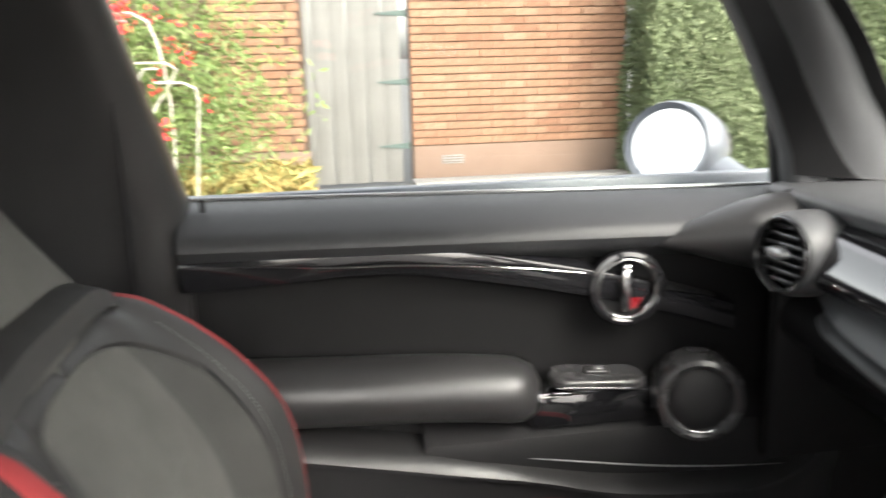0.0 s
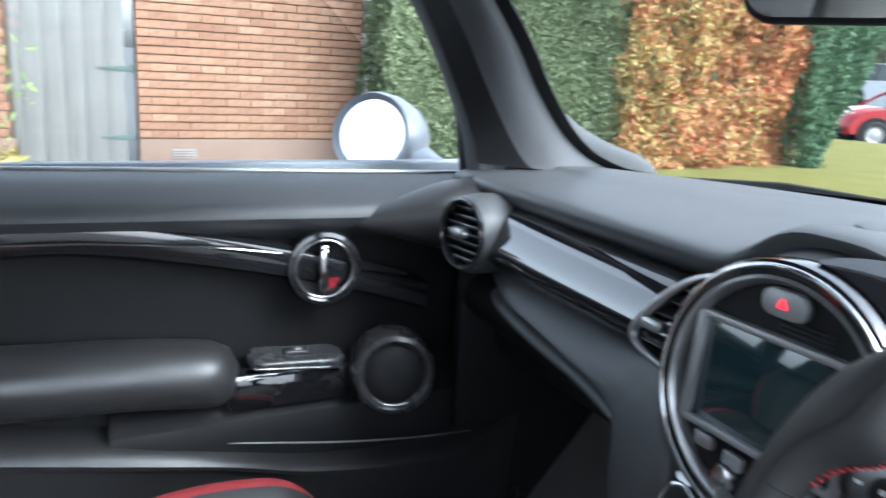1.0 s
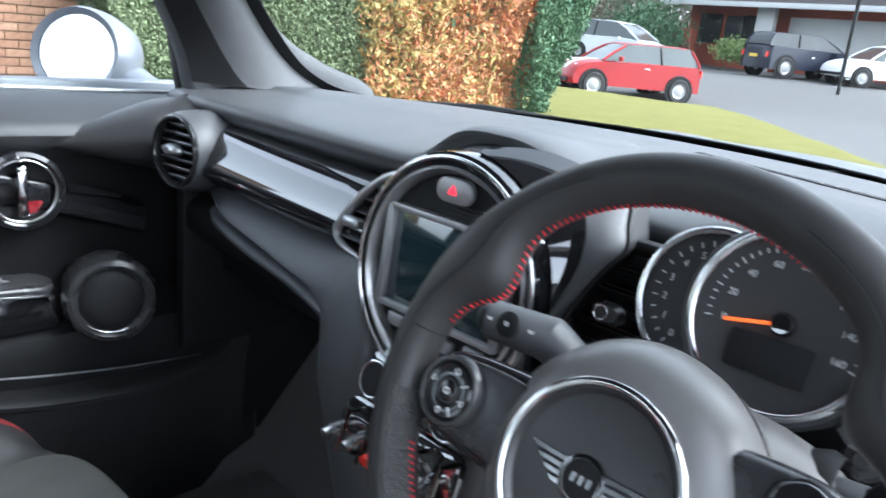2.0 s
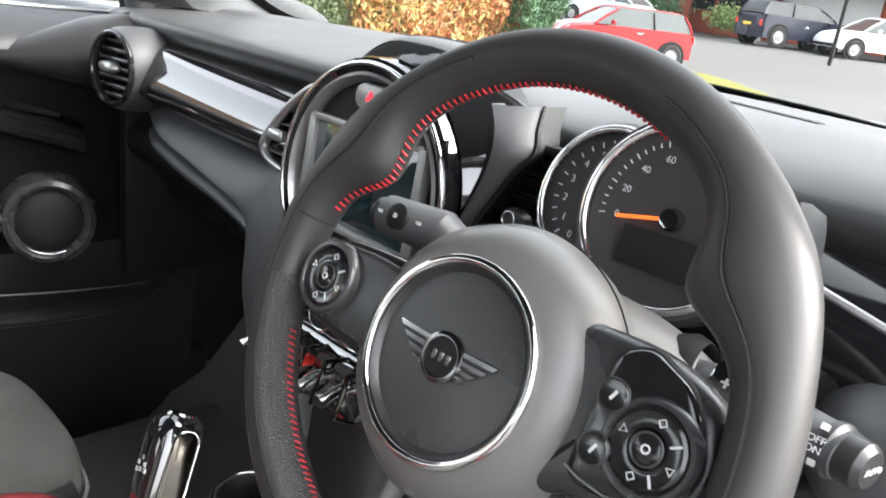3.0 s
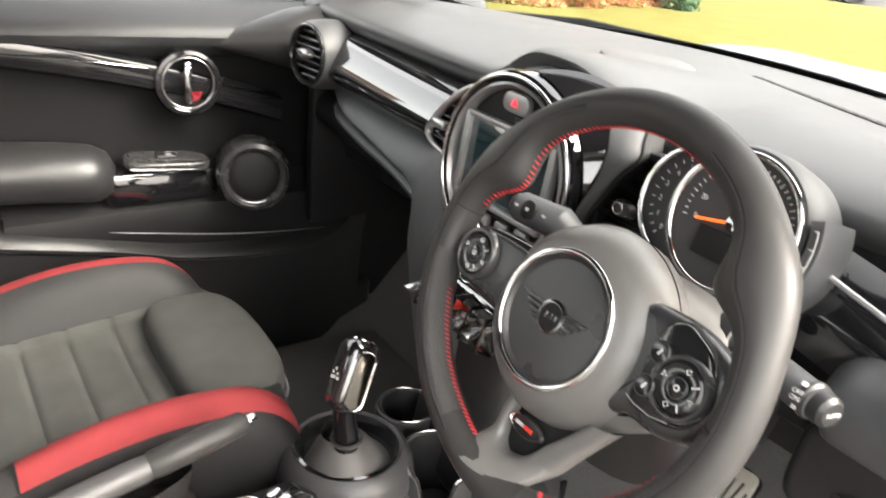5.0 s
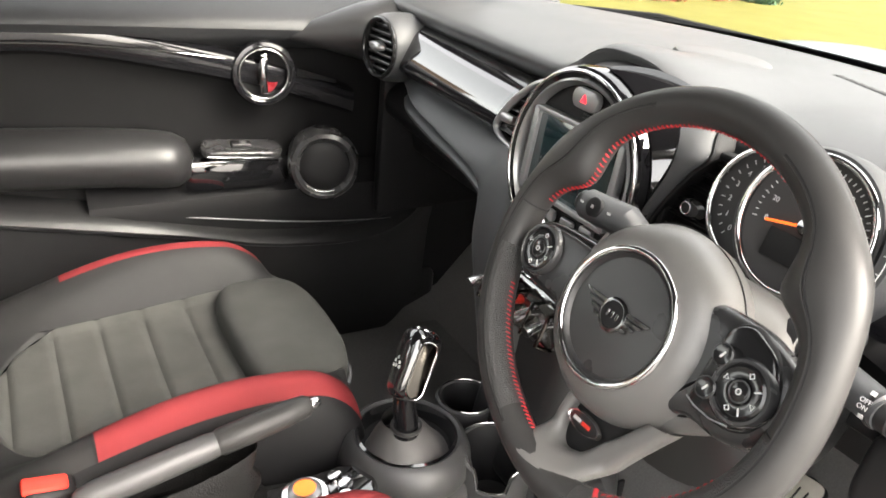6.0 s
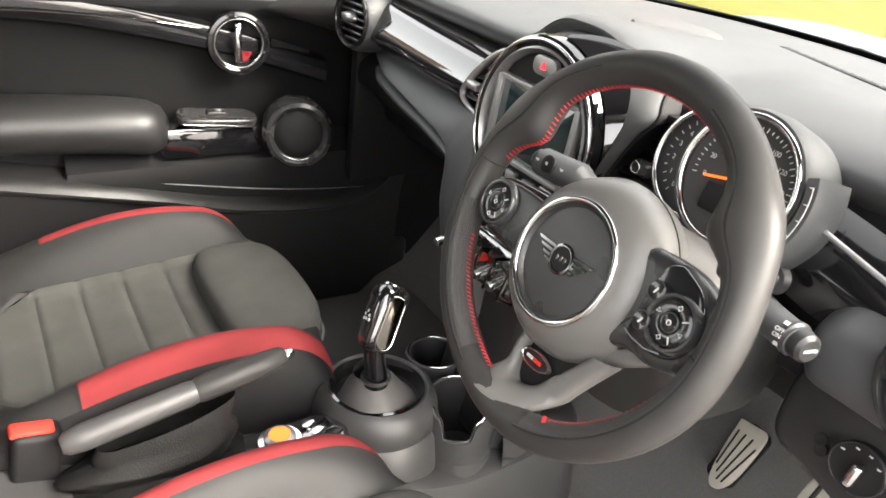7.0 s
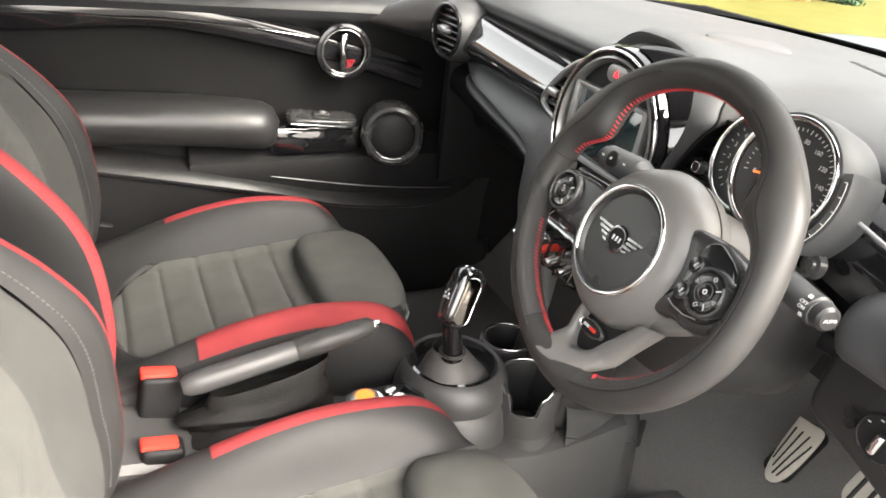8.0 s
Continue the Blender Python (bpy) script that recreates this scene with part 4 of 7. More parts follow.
for k in range(33):
    a = radians(190 - 208 * k / 32)
    big = k % 4 == 0
    part("tick", box((0.0055 if big else 0.0035, 0.0011, 0.0006), IM @ pose(0.056 * math.cos(a), 0.056 * math.sin(a), -0.0015) @ Matrix.Rotation(a, 4, "Z") @ pose(0, 0, 0, 0, 6, 0), 0), WHITE_PRINT, face)
    if big:
        lettering(str(5 * k), 0.0075, IM @ pose(0.0445 * math.cos(a), 0.0445 * math.sin(a), -0.0032), WHITE_PRINT, face)
part("trip_display", box((0.06, 0.029, 0.002), IM @ pose(-0.003, -0.0265, -0.0015), 0.0008), BLACK, face, "dark trip display")
a = radians(192)
part("needle", box((0.045, 0.0028, 0.0016), IM @ pose(0.021 * math.cos(a), 0.021 * math.sin(a), -0.001) @ Matrix.Rotation(a, 4, "Z"), 0.0006, 1), NEEDLE, face, "orange needle")
part("needle_hub", lathe([(0.009, -0.006), (0.009, 0.0), (0.007, 0.003), (0.0, 0.0035)], IM, 24), PIANO, face)
# smaller rev dial, tucked behind on the inner side
RM = basis((0.588, -0.322, 0.955), (-1, 0.06, 0.30))
part("rev_shell", lathe([(0.045, -0.05), (0.056, -0.03), (0.058, 0.0), (0.054, 0.004)], RM, 48), SOFT_GREY, cluster)
part("rev_ring", lathe(ring_profile(0.0525, 0.006), RM @ pose(0, 0, 0.004), 48), CHROME, cluster, "chrome bezel")
rev = part("rev_face", lathe([(0.052, 0.0), (0.0, -0.004)], RM, 40), DIAL, cluster)
for k in range(17):
    a = radians(235 - 190 * k / 16)
    part("tick", box((0.004, 0.0009, 0.0006), RM @ pose(0.043 * math.cos(a), 0.043 * math.sin(a), 0.0) @ Matrix.Rotation(a, 4, "Z"), 0), WHITE_PRINT if k < 14 else RED_PLASTIC, rev)
    if k % 2 == 0:
        lettering(str(k // 2), 0.0075, RM @ pose(0.035 * math.cos(a), 0.035 * math.sin(a), 0.0), WHITE_PRINT, rev)
# crescent fuel gauge on the outer side
crescent = part("fuel_gauge", lathe([(0.08, -0.04), (0.08, 0.014), (0.0815, 0.0175), (0.0925, 0.0165), (0.0965, 0.006), (0.094, -0.04)], IM, 24, -42, 64), SOFT_GREY, cluster, "crescent fuel gauge")
part("gauge_face", lathe([(0.0832, 0.0177), (0.091, 0.017)], IM, 24, -40, 58), POD_SATIN, crescent)
part("gauge_line", tube([IM @ V(0.0885 * math.cos(q), 0.0885 * math.sin(q), 0.0174) for q in np.linspace(radians(-38), radians(16), 20)], 0.0005, 6), WHITE_PRINT, crescent)
part("reset_button", lathe([(0.0, 0.006), (0.005, 0.006), (0.0065, 0.003), (0.011, 0.0025), (0.014, -0.004)], basis((0.568, -0.444, 0.899), (-1, 0, 0.3)), 28), POD_SATIN, cluster, "small round button")
for k in range(6):
    a = radians(-38 + 54 * k / 5)
    part("fuel_tick", box((0.003 if k % 2 else 0.0045, 0.001, 0.0008), IM @ pose(0.0866 * math.cos(a), 0.0866 * math.sin(a), 0.0174) @ Matrix.Rotation(a, 4, "Z") @ pose(0, 0, 0, 0, 5, 0), 0), RED_PLASTIC if k == 0 else WHITE_PRINT, crescent)

# ---- steering wheel and column ----
WC, WT = V(0.421, -0.3605, 0.914), radians(24)
WM = basis(WC, (-math.cos(WT), 0, math.sin(WT)))   # x to the driver's right, y up, z towards the driver
wheel = thing("steering_wheel", WC, "black leather steering wheel with red stitching and chrome hub ring", "steering wheel")
RW = 0.1545


def thumb(a):
    """How much the grip swells beside the upper spokes."""
    d = min(abs(a - radians(q)) for q in (30, 150))
    return math.exp(-(d / 0.19) ** 2)


def rim_point(a, b, grow=0.0):
    r = 0.0155 + 0.003 * thumb(a) + grow
    inner = 0.5 * (1 - math.cos(b))
    low = (math.degrees(a) + 50 + 180) % 360 - 180
    rr = RW + 0.0105 * math.exp(-(low / 48) ** 4) - 0.019 * thumb(a) * inner
    return WM @ V(-0.004 + (rr + r * math.cos(b)) * math.cos(a), (rr + r * math.cos(b)) * math.sin(a), r * 1.12 * math.sin(b))


rim = part("rim", loft([[rim_point(a, b) for b in np.linspace(0, 2 * math.pi, 20, endpoint=False)] for a in np.linspace(0, 2 * math.pi, 144, endpoint=False)], True, False, None, True), WHEEL_LEATHER, wheel, "thick leather-wrapped rim")
# red lacing along the inner side of the rim
for a0, a1, n in ((64, 168, 62), (203, 260, 34), (297, 332, 17)):
    bm = None
    for a in np.linspace(radians(a0), radians(a1), n):
        e = 0.11 if n == 17 else 0.17
        b = math.pi - 0.35 if n == 17 else math.pi + 0.05
        st = tube([rim_point(a - 0.005, b - e, 0.0002), rim_point(a, b, 0.0008), rim_point(a + 0.005, b + e, 0.0002)], 0.0007, 5)
        bm = join(bm, st) if bm else st
    part("stitching", bm, RED_THREAD, rim, "red lacing stitches")
knot = None
for k in range(8):
    a = radians(291.6 + 0.5 * k)
    b = math.pi + 0.05 - 0.1 * k
    st = tube([rim_point(a, b - 0.05, 0.0004), rim_point(a + 0.01, b, 0.0012), rim_point(a + 0.022, b + 0.06, 0.0004)], 0.0006, 5)
    knot = join(knot, st) if knot else st
part("stitching", knot, RED_THREAD, rim, "fan of red end stitches")
# cross seams, the long seams on the face and the grained grips
for q in (173, 352):
    part("leather_seam", tube([rim_point(radians(q), b, 0.0) for b in np.linspace(1.75, 5.2, 14)], 0.0007, 5), BLACK, rim)
for q0, q1 in ((66, -74), (114, 254)):
    part("rim_seam", tube([rim_point(radians(q), 1.72, 0.0) for q in np.linspace(q0, q1, 80)], 0.0007, 5), BLACK, rim, "dark seam along the rim")
    part("rim_welt", tube([rim_point(radians(q), 1.79, 0.0) for q in np.linspace(q0, q1, 80)], 0.0009, 5), WHEEL_LEATHER, rim)
for q0, q1 in ((-9, -72), (189, 250)):
    part("grained_grip", loft([[rim_point(radians(q), b, g) for q in np.linspace(q0, q1, 40)] for b, g in zip(np.linspace(1.82, 3.9, 12), [0.0] + [0.0007] * 10 + [0.0])]), GRIP_LEATHER, rim, "perforated leather grip")
# hub
HP = WM @ pose(-0.0045, -0.02, 0)
part("hub_pad", lathe([(0.0, 0.0), (0.05, 0.004), (0.0545, 0.0085), (0.061, 0.007), (0.07, 0.001), (0.079, -0.011), (0.085, -0.03), (0.083, -0.05), (0.07, -0.065)], HP, 72), HUB, wheel, "domed airbag cover")
part("hub_skirt", slab(spline([(-0.03, -0.082), (0.0, -0.099), (0.028, -0.0935), (0.058, -0.0775), (0.084, -0.0605), (0.091, -0.05), (0.078, -0.036), (0.03, -0.03), (-0.02, -0.05), (-0.03, -0.082)], 49)[:-1], WM @ pose(0, 0, -0.058), 0.040, 0.012, 5), HUB, wheel, "smooth skirt of the airbag cover")
part("hub_ring", lathe(ring_profile(0.0542, 0.0052), HP @ pose(0, 0, 0.0105), 72), CHROME, wheel, "chrome hub ring")
part("hub_lip", lathe([(0.0528, 0.0095), (0.0505, 0.0105), (0.0485, 0.0085), (0.0475, 0.006)], HP, 72), DARK, wheel)
part("hub_disc", lathe([(0.0478, 0.0065), (0.03, 0.0075), (0.0, 0.008)], HP, 56), HUB_DISC, wheel, "dark satin hub disc")
part("hub_seam", lathe(ring_profile(0.0855, 0.001), HP @ pose(0, 0, -0.032), 72), BLACK, wheel)
# winged emblem as plain shapes
EM = WM @ pose(-0.0075, -0.02, 0.008) @ Matrix.Scale(0.9, 4)
emblem = part("emblem", lathe([(0.0155, 0.0), (0.0155, 0.0018), (0.0145, 0.0024), (0.0125, 0.0024), (0.012, 0.0006), (0.0, 0.0006)], EM, 32), EMBLEM_METAL, wheel, "winged chrome emblem")
part("emblem_core", lathe([(0.0119, 0.0012), (0.0, 0.0012)], EM, 24), BLACK, emblem)
for s in (-1, 1):
    for k in range(4):
        y = 0.0075 - 0.005 * k
        x1 = 0.0405 - 0.006 * k
        part("emblem_feather", slab([(s * 0.0135, y - 0.0019), (s * (x1 - 0.003), y - 0.0012), (s * x1, y + 0.0022), (s * 0.0135, y + 0.0017)], EM, 0.0014, 0.0004, 1), EMBLEM_METAL, emblem)
for k in range(3):
    part("emblem_bar", box((0.003, 0.006, 0.001), EM @ pose(-0.0055 + 0.0055 * k, 0, 0.0014), 0.0002, 1), EMBLEM_METAL, emblem)
# upper spokes with their button pods


def smooth_outline(points, s, n=40):
    loop_ = [(s * p, q) for p, q in points]
    return spline([*loop_, loop_[0]], n + 1)[:-1]


def arrow(m, parent, r, q, kind):
    """A small white mark on a button: an outlined lozenge, an open triangle or a bar."""
    m = m @ Matrix.Rotation(radians(q), 4, "Z") @ pose(r, 0, 0) @ Matrix.Rotation(radians(-q), 4, "Z")
    if kind == "bar":
        part("pad_mark", box((0.0011, 0.0056, 0.0005), m @ Matrix.Rotation(radians(q + 90), 4, "Z"), 0), WHITE_PRINT, parent)
        return
    n = 4 if kind == "lozenge" else 3
    pts = [m @ V(0.0021 * math.cos(a), 0.0021 * math.sin(a), 0.0) for a in (radians(q + 180 + 360 * k / n) for k in range(n))]
    part("pad_mark", tube(pts, 0.00042, 4, True), WHITE_PRINT, parent)


def pod_pad(m, pod):
    """The round rocker pad: a bevelled ring, a dished disc with marks and a raised centre."""
    part("pad_ring", lathe([(0.0238, -0.003), (0.0234, 0.0035), (0.0218, 0.006), (0.0198, 0.0062), (0.0188, 0.004)], m, 44), POD_SATIN, pod, "dark satin switch ring")
    part("pad_dish", lathe([(0.0188, 0.0042), (0.0165, 0.0058), (0.0125, 0.0048), (0.0092, 0.0052), (0.0085, 0.0036)], m, 40), POD_GLOSS, pod)
    part("centre_ring", lathe(ring_profile(0.0074, 0.0016), m @ pose(0, 0, 0.0056), 28), POD_SATIN, pod)
    part("pad_centre", lathe([(0.0068, 0.003), (0.0066, 0.0056), (0.005, 0.0064), (0.0, 0.006)], m, 24), POD_GLOSS, pod)
    part("centre_mark", tube([m @ V(0.0019 * math.cos(a), 0.0019 * math.sin(a), 0.0064) for a in np.linspace(0, 2 * math.pi, 10, endpoint=False)], 0.00045, 4, True), WHITE_PRINT, pod)
    for q, kind in ((80, "lozenge"), (165, "triangle"), (262, "lozenge"), (345, "triangle"), (300, "bar"), (30, "bar")):
        arrow(m @ pose(0, 0, 0.0056), pod, 0.0135, q, kind)


# passenger's side: a capsule that runs out of the hub
CAPSULE = ((0.05, 0.018), (0.074, 0.018), (0.105, 0.0165), (0.125, 0.013), (0.138, 0.004), (0.1445, -0.008), (0.1435, -0.021), (0.137, -0.031), (0.122, -0.039), (0.1, -0.043), (0.07, -0.046), (0.05, -0.05))
INSET = ((0.055, 0.012), (0.08, 0.0135), (0.105, 0.0125), (0.122, 0.0095), (0.134, 0.001), (0.139, -0.009), (0.1375, -0.02), (0.131, -0.029), (0.118, -0.0345), (0.1, -0.0375), (0.07, -0.04), (0.055, -0.043))
part("spoke", slab(smooth_outline(CAPSULE, -1), WM @ pose(0, 0, -0.030), 0.032, 0.007, 4), POD_GLOSS, wheel, "gloss black capsule spoke")
pod = part("button_pod", slab(smooth_outline(INSET, -1), WM @ pose(0, 0, -0.004), 0.0085, 0.004, 4), POD_SATIN, wheel, "satin charcoal switch pod")
pod_pad(WM @ pose(-0.1125, -0.0115, 0.0045), pod)
# driver's side: a broad fairing that laps onto the rim, with a gloss panel in it
FAIRING = ((0.05, 0.03), (0.089, 0.031), (0.113, 0.026), (0.131, 0.017), (0.139, 0.005), (0.143, -0.011), (0.1405, -0.029), (0.127, -0.045), (0.105, -0.052), (0.079, -0.052), (0.05, -0.054))
PANEL = ((0.0775, 0.014), (0.0815, 0.0235), (0.093, 0.029), (0.104, 0.0255), (0.1145, 0.021), (0.1215, 0.015), (0.127, 0.007), (0.131, -0.004), (0.132, -0.015), (0.129, -0.026), (0.122, -0.0345), (0.11, -0.0395), (0.095, -0.041), (0.082, -0.041), (0.0765, -0.034), (0.076, -0.012))
part("spoke", slab(smooth_outline(FAIRING, 1), WM @ pose(0, 0, -0.034), 0.030, 0.012, 5), POD_SATIN, wheel, "satin charcoal spoke fairing")
part("panel_gap", slab(smooth_outline([(0.105 + (x - 0.105) * 1.035, -0.006 + (y + 0.006) * 1.035) for x, y in PANEL], 1), WM @ pose(0, 0, -0.012), 0.0095, 0.002), BLACK, wheel)
pod = part("button_pod", slab(smooth_outline(PANEL, 1), WM @ pose(0, 0, -0.008), 0.0095, 0.0045, 4), POD_GLOSS, wheel, "gloss black switch panel")
pod_pad(WM @ pose(0.1115, -0.0112, 0.001), pod)
for dx, dy, kind in ((0.0885, 0.0035, "bar"), (0.0895, -0.022, "bar")):
    bt = part("small_button", lathe([(0.0082, -0.002), (0.008, 0.006), (0.0068, 0.0072), (0.0, 0.0062)], WM @ pose(dx, dy, 0.001), 24), POD_GLOSS, pod, "small round button")
    part("button_ring", lathe(ring_profile(0.0076, 0.0012), WM @ pose(dx, dy, 0.0074), 24), POD_SATIN, bt)
    part("button_mark", box((0.0014, 0.0052, 0.0005), WM @ pose(dx, dy, 0.0077, 0, 0, -24), 0), WHITE_PRINT, bt)
part("panel_line", tube([WM @ V(0.0765, -0.036, 0.0006), WM @ V(0.086, -0.0385, 0.0014), WM @ V(0.1, -0.0395, 0.0012), WM @ V(0.114, -0.0362, 0.0012)], 0.0006, 6), SATIN, wheel, "thin bright line")
# gear paddle behind the driver's-side spoke
paddle = part("shift_paddle", slab(smooth_outline(((0.108, 0.034), (0.114, 0.042), (0.122, 0.04), (0.126, 0.028), (0.122, 0.014), (0.113, 0.013), (0.106, 0.02)), 1, 30), WM @ pose(0, 0, -0.046), 0.008, 0.003), PIANO, wheel, "gloss black shift paddle")
for q in (0, 90):
    part("paddle_mark", box((0.0048, 0.0011, 0.0004), WM @ pose(0.1165, 0.028, -0.0378, 0, 0, q), 0), WHITE_PRINT, paddle)
# forked lower spoke: one light U whose foot laps over the rim
outer = spline([(-0.026, -0.08), (-0.029, -0.11), (-0.029, -0.13), (-0.033, -0.148), (-0.02, -0.158), (0.004, -0.157), (0.028, -0.151), (0.038, -0.1375), (0.046, -0.120), (0.0545, -0.103), (0.072, -0.072)], 60)
inner = spline([(-0.013, -0.083), (-0.0165, -0.11), (-0.0155, -0.126), (-0.012, -0.134), (-0.006, -0.138), (0.002, -0.1365), (0.0113, -0.132), (0.018, -0.1225), (0.0243, -0.113), (0.035, -0.099), (0.05, -0.076)], 60)
fork = []
for k, h in ((0.1, -0.022), (0.02, -0.014), (0.0, -0.009), (0.02, -0.0055), (0.1, -0.0015), (0.25, 0.001), (0.5, 0.002), (0.75, 0.001), (0.9, -0.0015), (0.98, -0.0055), (1.0, -0.009), (0.98, -0.022)):
    row = []
    for (x0, y0), (x1, y1) in zip(outer, inner):
        x, y = x0 + (x1 - x0) * k, y0 + (y1 - y0) * k
        lift = 0.033 * min(1.0, max(0.0, (-y - 0.126) / 0.03)) ** 1.3
        row.append(WM @ V(x, y, -0.014 + lift + h))
    fork.append(row)
part("lower_spoke", loft(fork), HUB, wheel, "light satin forked spoke")
part("spoke_plate", slab(smooth_outline(((-0.024, -0.07), (0.05, -0.068), (0.036, -0.102), (0.016, -0.132), (-0.008, -0.14), (-0.02, -0.12)), 1), WM @ pose(0, 0, -0.034), 0.012, 0.003), BLACK, wheel)
bm_ = WM @ pose(0.0005, -0.1125, -0.0185)
badge = part("spoke_badge", lathe([(0.0, 0.002), (0.0165, 0.002), (0.0175, 0.0032), (0.019, 0.0032), (0.0205, 0.0)], bm_ @ Matrix.Diagonal((1, 0.4, 1, 1)), 32), CHROME, wheel, "oval badge with red bars")
part("badge_field", lathe([(0.0, 0.0026), (0.0164, 0.0024)], bm_ @ Matrix.Diagonal((1, 0.4, 1, 1)), 28), POD_GLOSS, badge)
part("badge_bars", box((0.010, 0.0034, 0.0008), bm_ @ pose(0.004, 0, 0.003), 0.0003, 1), RED_PLASTIC, badge)
part("badge_bars", box((0.009, 0.003, 0.0008), bm_ @ pose(-0.0065, 0, 0.003), 0.0003, 1), WHITE_PRINT, badge)

column = thing("steering_column", (0.5, -0.354, 0.85), "grey steering column shroud with two stalks", "steering column")
rings = []
for d, w, h, dy in ((-0.04, 0.07, 0.055, 0.0), (-0.055, 0.1, 0.064, 0.0), (-0.08, 0.118, 0.068, 0.0), (-0.12, 0.115, 0.068, -0.004), (-0.2, 0.09, 0.064, -0.01), (-0.28, 0.065, 0.055, -0.015)):
    rings.append([WM @ V((w if math.cos(a) > 0 else 0.72 * w) * math.copysign(abs(math.cos(a)) ** 0.75, math.cos(a)), dy - 0.018 + h * (1.0 if math.sin(a) > 0 or d > -0.07 else 1.55) * math.copysign(abs(math.sin(a)) ** 0.75, math.sin(a)), d) for a in np.linspace(0, 2 * math.pi, 36, endpoint=False)])
# lit top and shaded underside of the shroud are told apart by colour
part("shroud", loft([r[2:19] for r in rings]), HUB, column, "smooth upper shroud")
part("lower_shroud", loft([[p + (WM.to_3x3() @ V(0, -0.0015, 0)) for p in (*r[18:], *r[:3])] for r in rings]), DARK, column, "lower shroud with shade put into its colour")
part("shroud_end", loft([rings[0], [rings[0][9].lerp(rings[0][27], 0.5) + (p - rings[0][9].lerp(rings[0][27], 0.5)) * 0.2 for p in rings[0]]], True, True), BLACK, column)
for s in (-1, 1):
    p0, p1, p2 = WM @ V(s * 0.06, 0.022, -0.085), WM @ V(s * 0.12, 0.024, -0.07), WM @ V(s * 0.171, 0.020, -0.0556)
    if s < 0:
        p1, p2 = WM @ V(-0.098, 0.041, -0.056), WM @ V(-0.142, 0.0385, -0.049)
    st = part("stalk", tube([p0, p1, p2], [0.011, 0.0152, 0.0138] if s > 0 else [0.013, 0.0185, 0.0165], 20, flat=0.85), SOFT_GREY, column, "column stalk with white marks")
    d = (p2 - p1).normalized()
    part("stalk_cap", lathe([(0.0, 0.0125), (0.0085, 0.012), (0.0112, 0.009), (0.0118, -0.002), (0.0138, -0.004), (0.0136, -0.008)] if s > 0 else [(0.0, 0.011), (0.008, 0.010), (0.0108, 0.007), (0.0112, -0.004), (0.0105, -0.006)], basis(p2, d), 28), DARK, st)
    front, upward = WM.to_3x3() @ V(0, 0, 1), WM.to_3x3() @ V(0, 1, 0)
    if s > 0:
        lettering("AUTO", 0.0042, basis(p2 + d * 0.0128, d), WHITE_PRINT, st)
        for k, word in enumerate(("OFF", "ON")):
            lettering(word, 0.0046, basis(p1.lerp(p2, 0.78) + front * 0.0152 - upward * (0.0046 * k - 0.001), front, upward), WHITE_PRINT, st)
        for k in (0.009, -0.011):
            part("stalk_mark", box((0.0035, 0.003, 0.0008), basis(p1.lerp(p2, 0.8) + front * (0.0128 if k > 0 else 0.0118) + upward * k * 0.85, front + upward * (0.5 if k > 0 else -0.6), upward), 0), WHITE_PRINT, st)
    else:
        part("stalk_button", lathe([(0.009, -0.002), (0.009, 0.003), (0.006, 0.0045), (0.0, 0.004)], basis(p1.lerp(p2, 0.5) + front * 0.0158, front, upward), 20), BLACK, st, "round black button")
        for k in (0.12, 0.86):
            part("stalk_mark", box((0.0045, 0.0022, 0.0006), basis(p1.lerp(p2, k) + front * (0.0172 - 0.001 * (k > 0.5)), front, upward), 0), WHITE_PRINT, st)
        part("stalk_mark", box((0.003, 0.003, 0.0006), basis(p1.lerp(p2, 0.5) + front * 0.0202, front, upward), 0), WHITE_PRINT, st)
part("stalk_collar", lathe([(0.02, 0.0), (0.023, 0.012), (0.02, 0.02)], basis(WM @ V(0.07, 0.022, -0.083), WM.to_3x3() @ V(1, 0.1, 0)), 24), BLACK, column)

# ---- centre console ----
console = thing("centre_console", (0.2, CY, 0.28), "dark plastic centre console with cup holders", "console")
rings = []
for x, w, z in spline([(-0.5, 0.085, 0.53), (-0.1, 0.085, 0.522), (0.02, 0.085, 0.505), (0.1, 0.085, 0.482), (0.2, 0.085, 0.485), (0.33, 0.09, 0.465), (0.5, 0.11, 0.42), (0.68, 0.12, 0.45)], 24):
    rings.append([V(x, CY + s * w * k, zz) for s, k, zz in ((-1, 1.05, 0.24), (-1, 1.02, z - 0.03), (-1, 0.97, z - 0.008), (-1, 0.86, z), (0, 0, z + 0.002), (1, 0.86, z), (1, 0.97, z - 0.008), (1, 1.02, z - 0.03), (1, 1.05, 0.24))])
part("tunnel", loft(rings), CONSOLE, console)
# drum round the gear lever
GM = pose(0.423, -0.02, 0.40)
part("gear_drum", lathe([(0.105, 0.0), (0.1, 0.04), (0.094, 0.075), (0.088, 0.082), (0.09, 0.088), (0.088, 0.105), (0.080, 0.124), (0.072, 0.130), (0.066, 0.126)], GM, 64), CONSOLE, console, "round drum about the gear lever")
part("drum_ring", lathe([(0.068, 0.128), (0.064, 0.1295), (0.061, 0.120), (0.060, 0.10)], GM, 56), PIANO, console)
part("drum_floor", lathe([(0.061, 0.108), (0.0, 0.106)], GM, 40), BLACK, console)
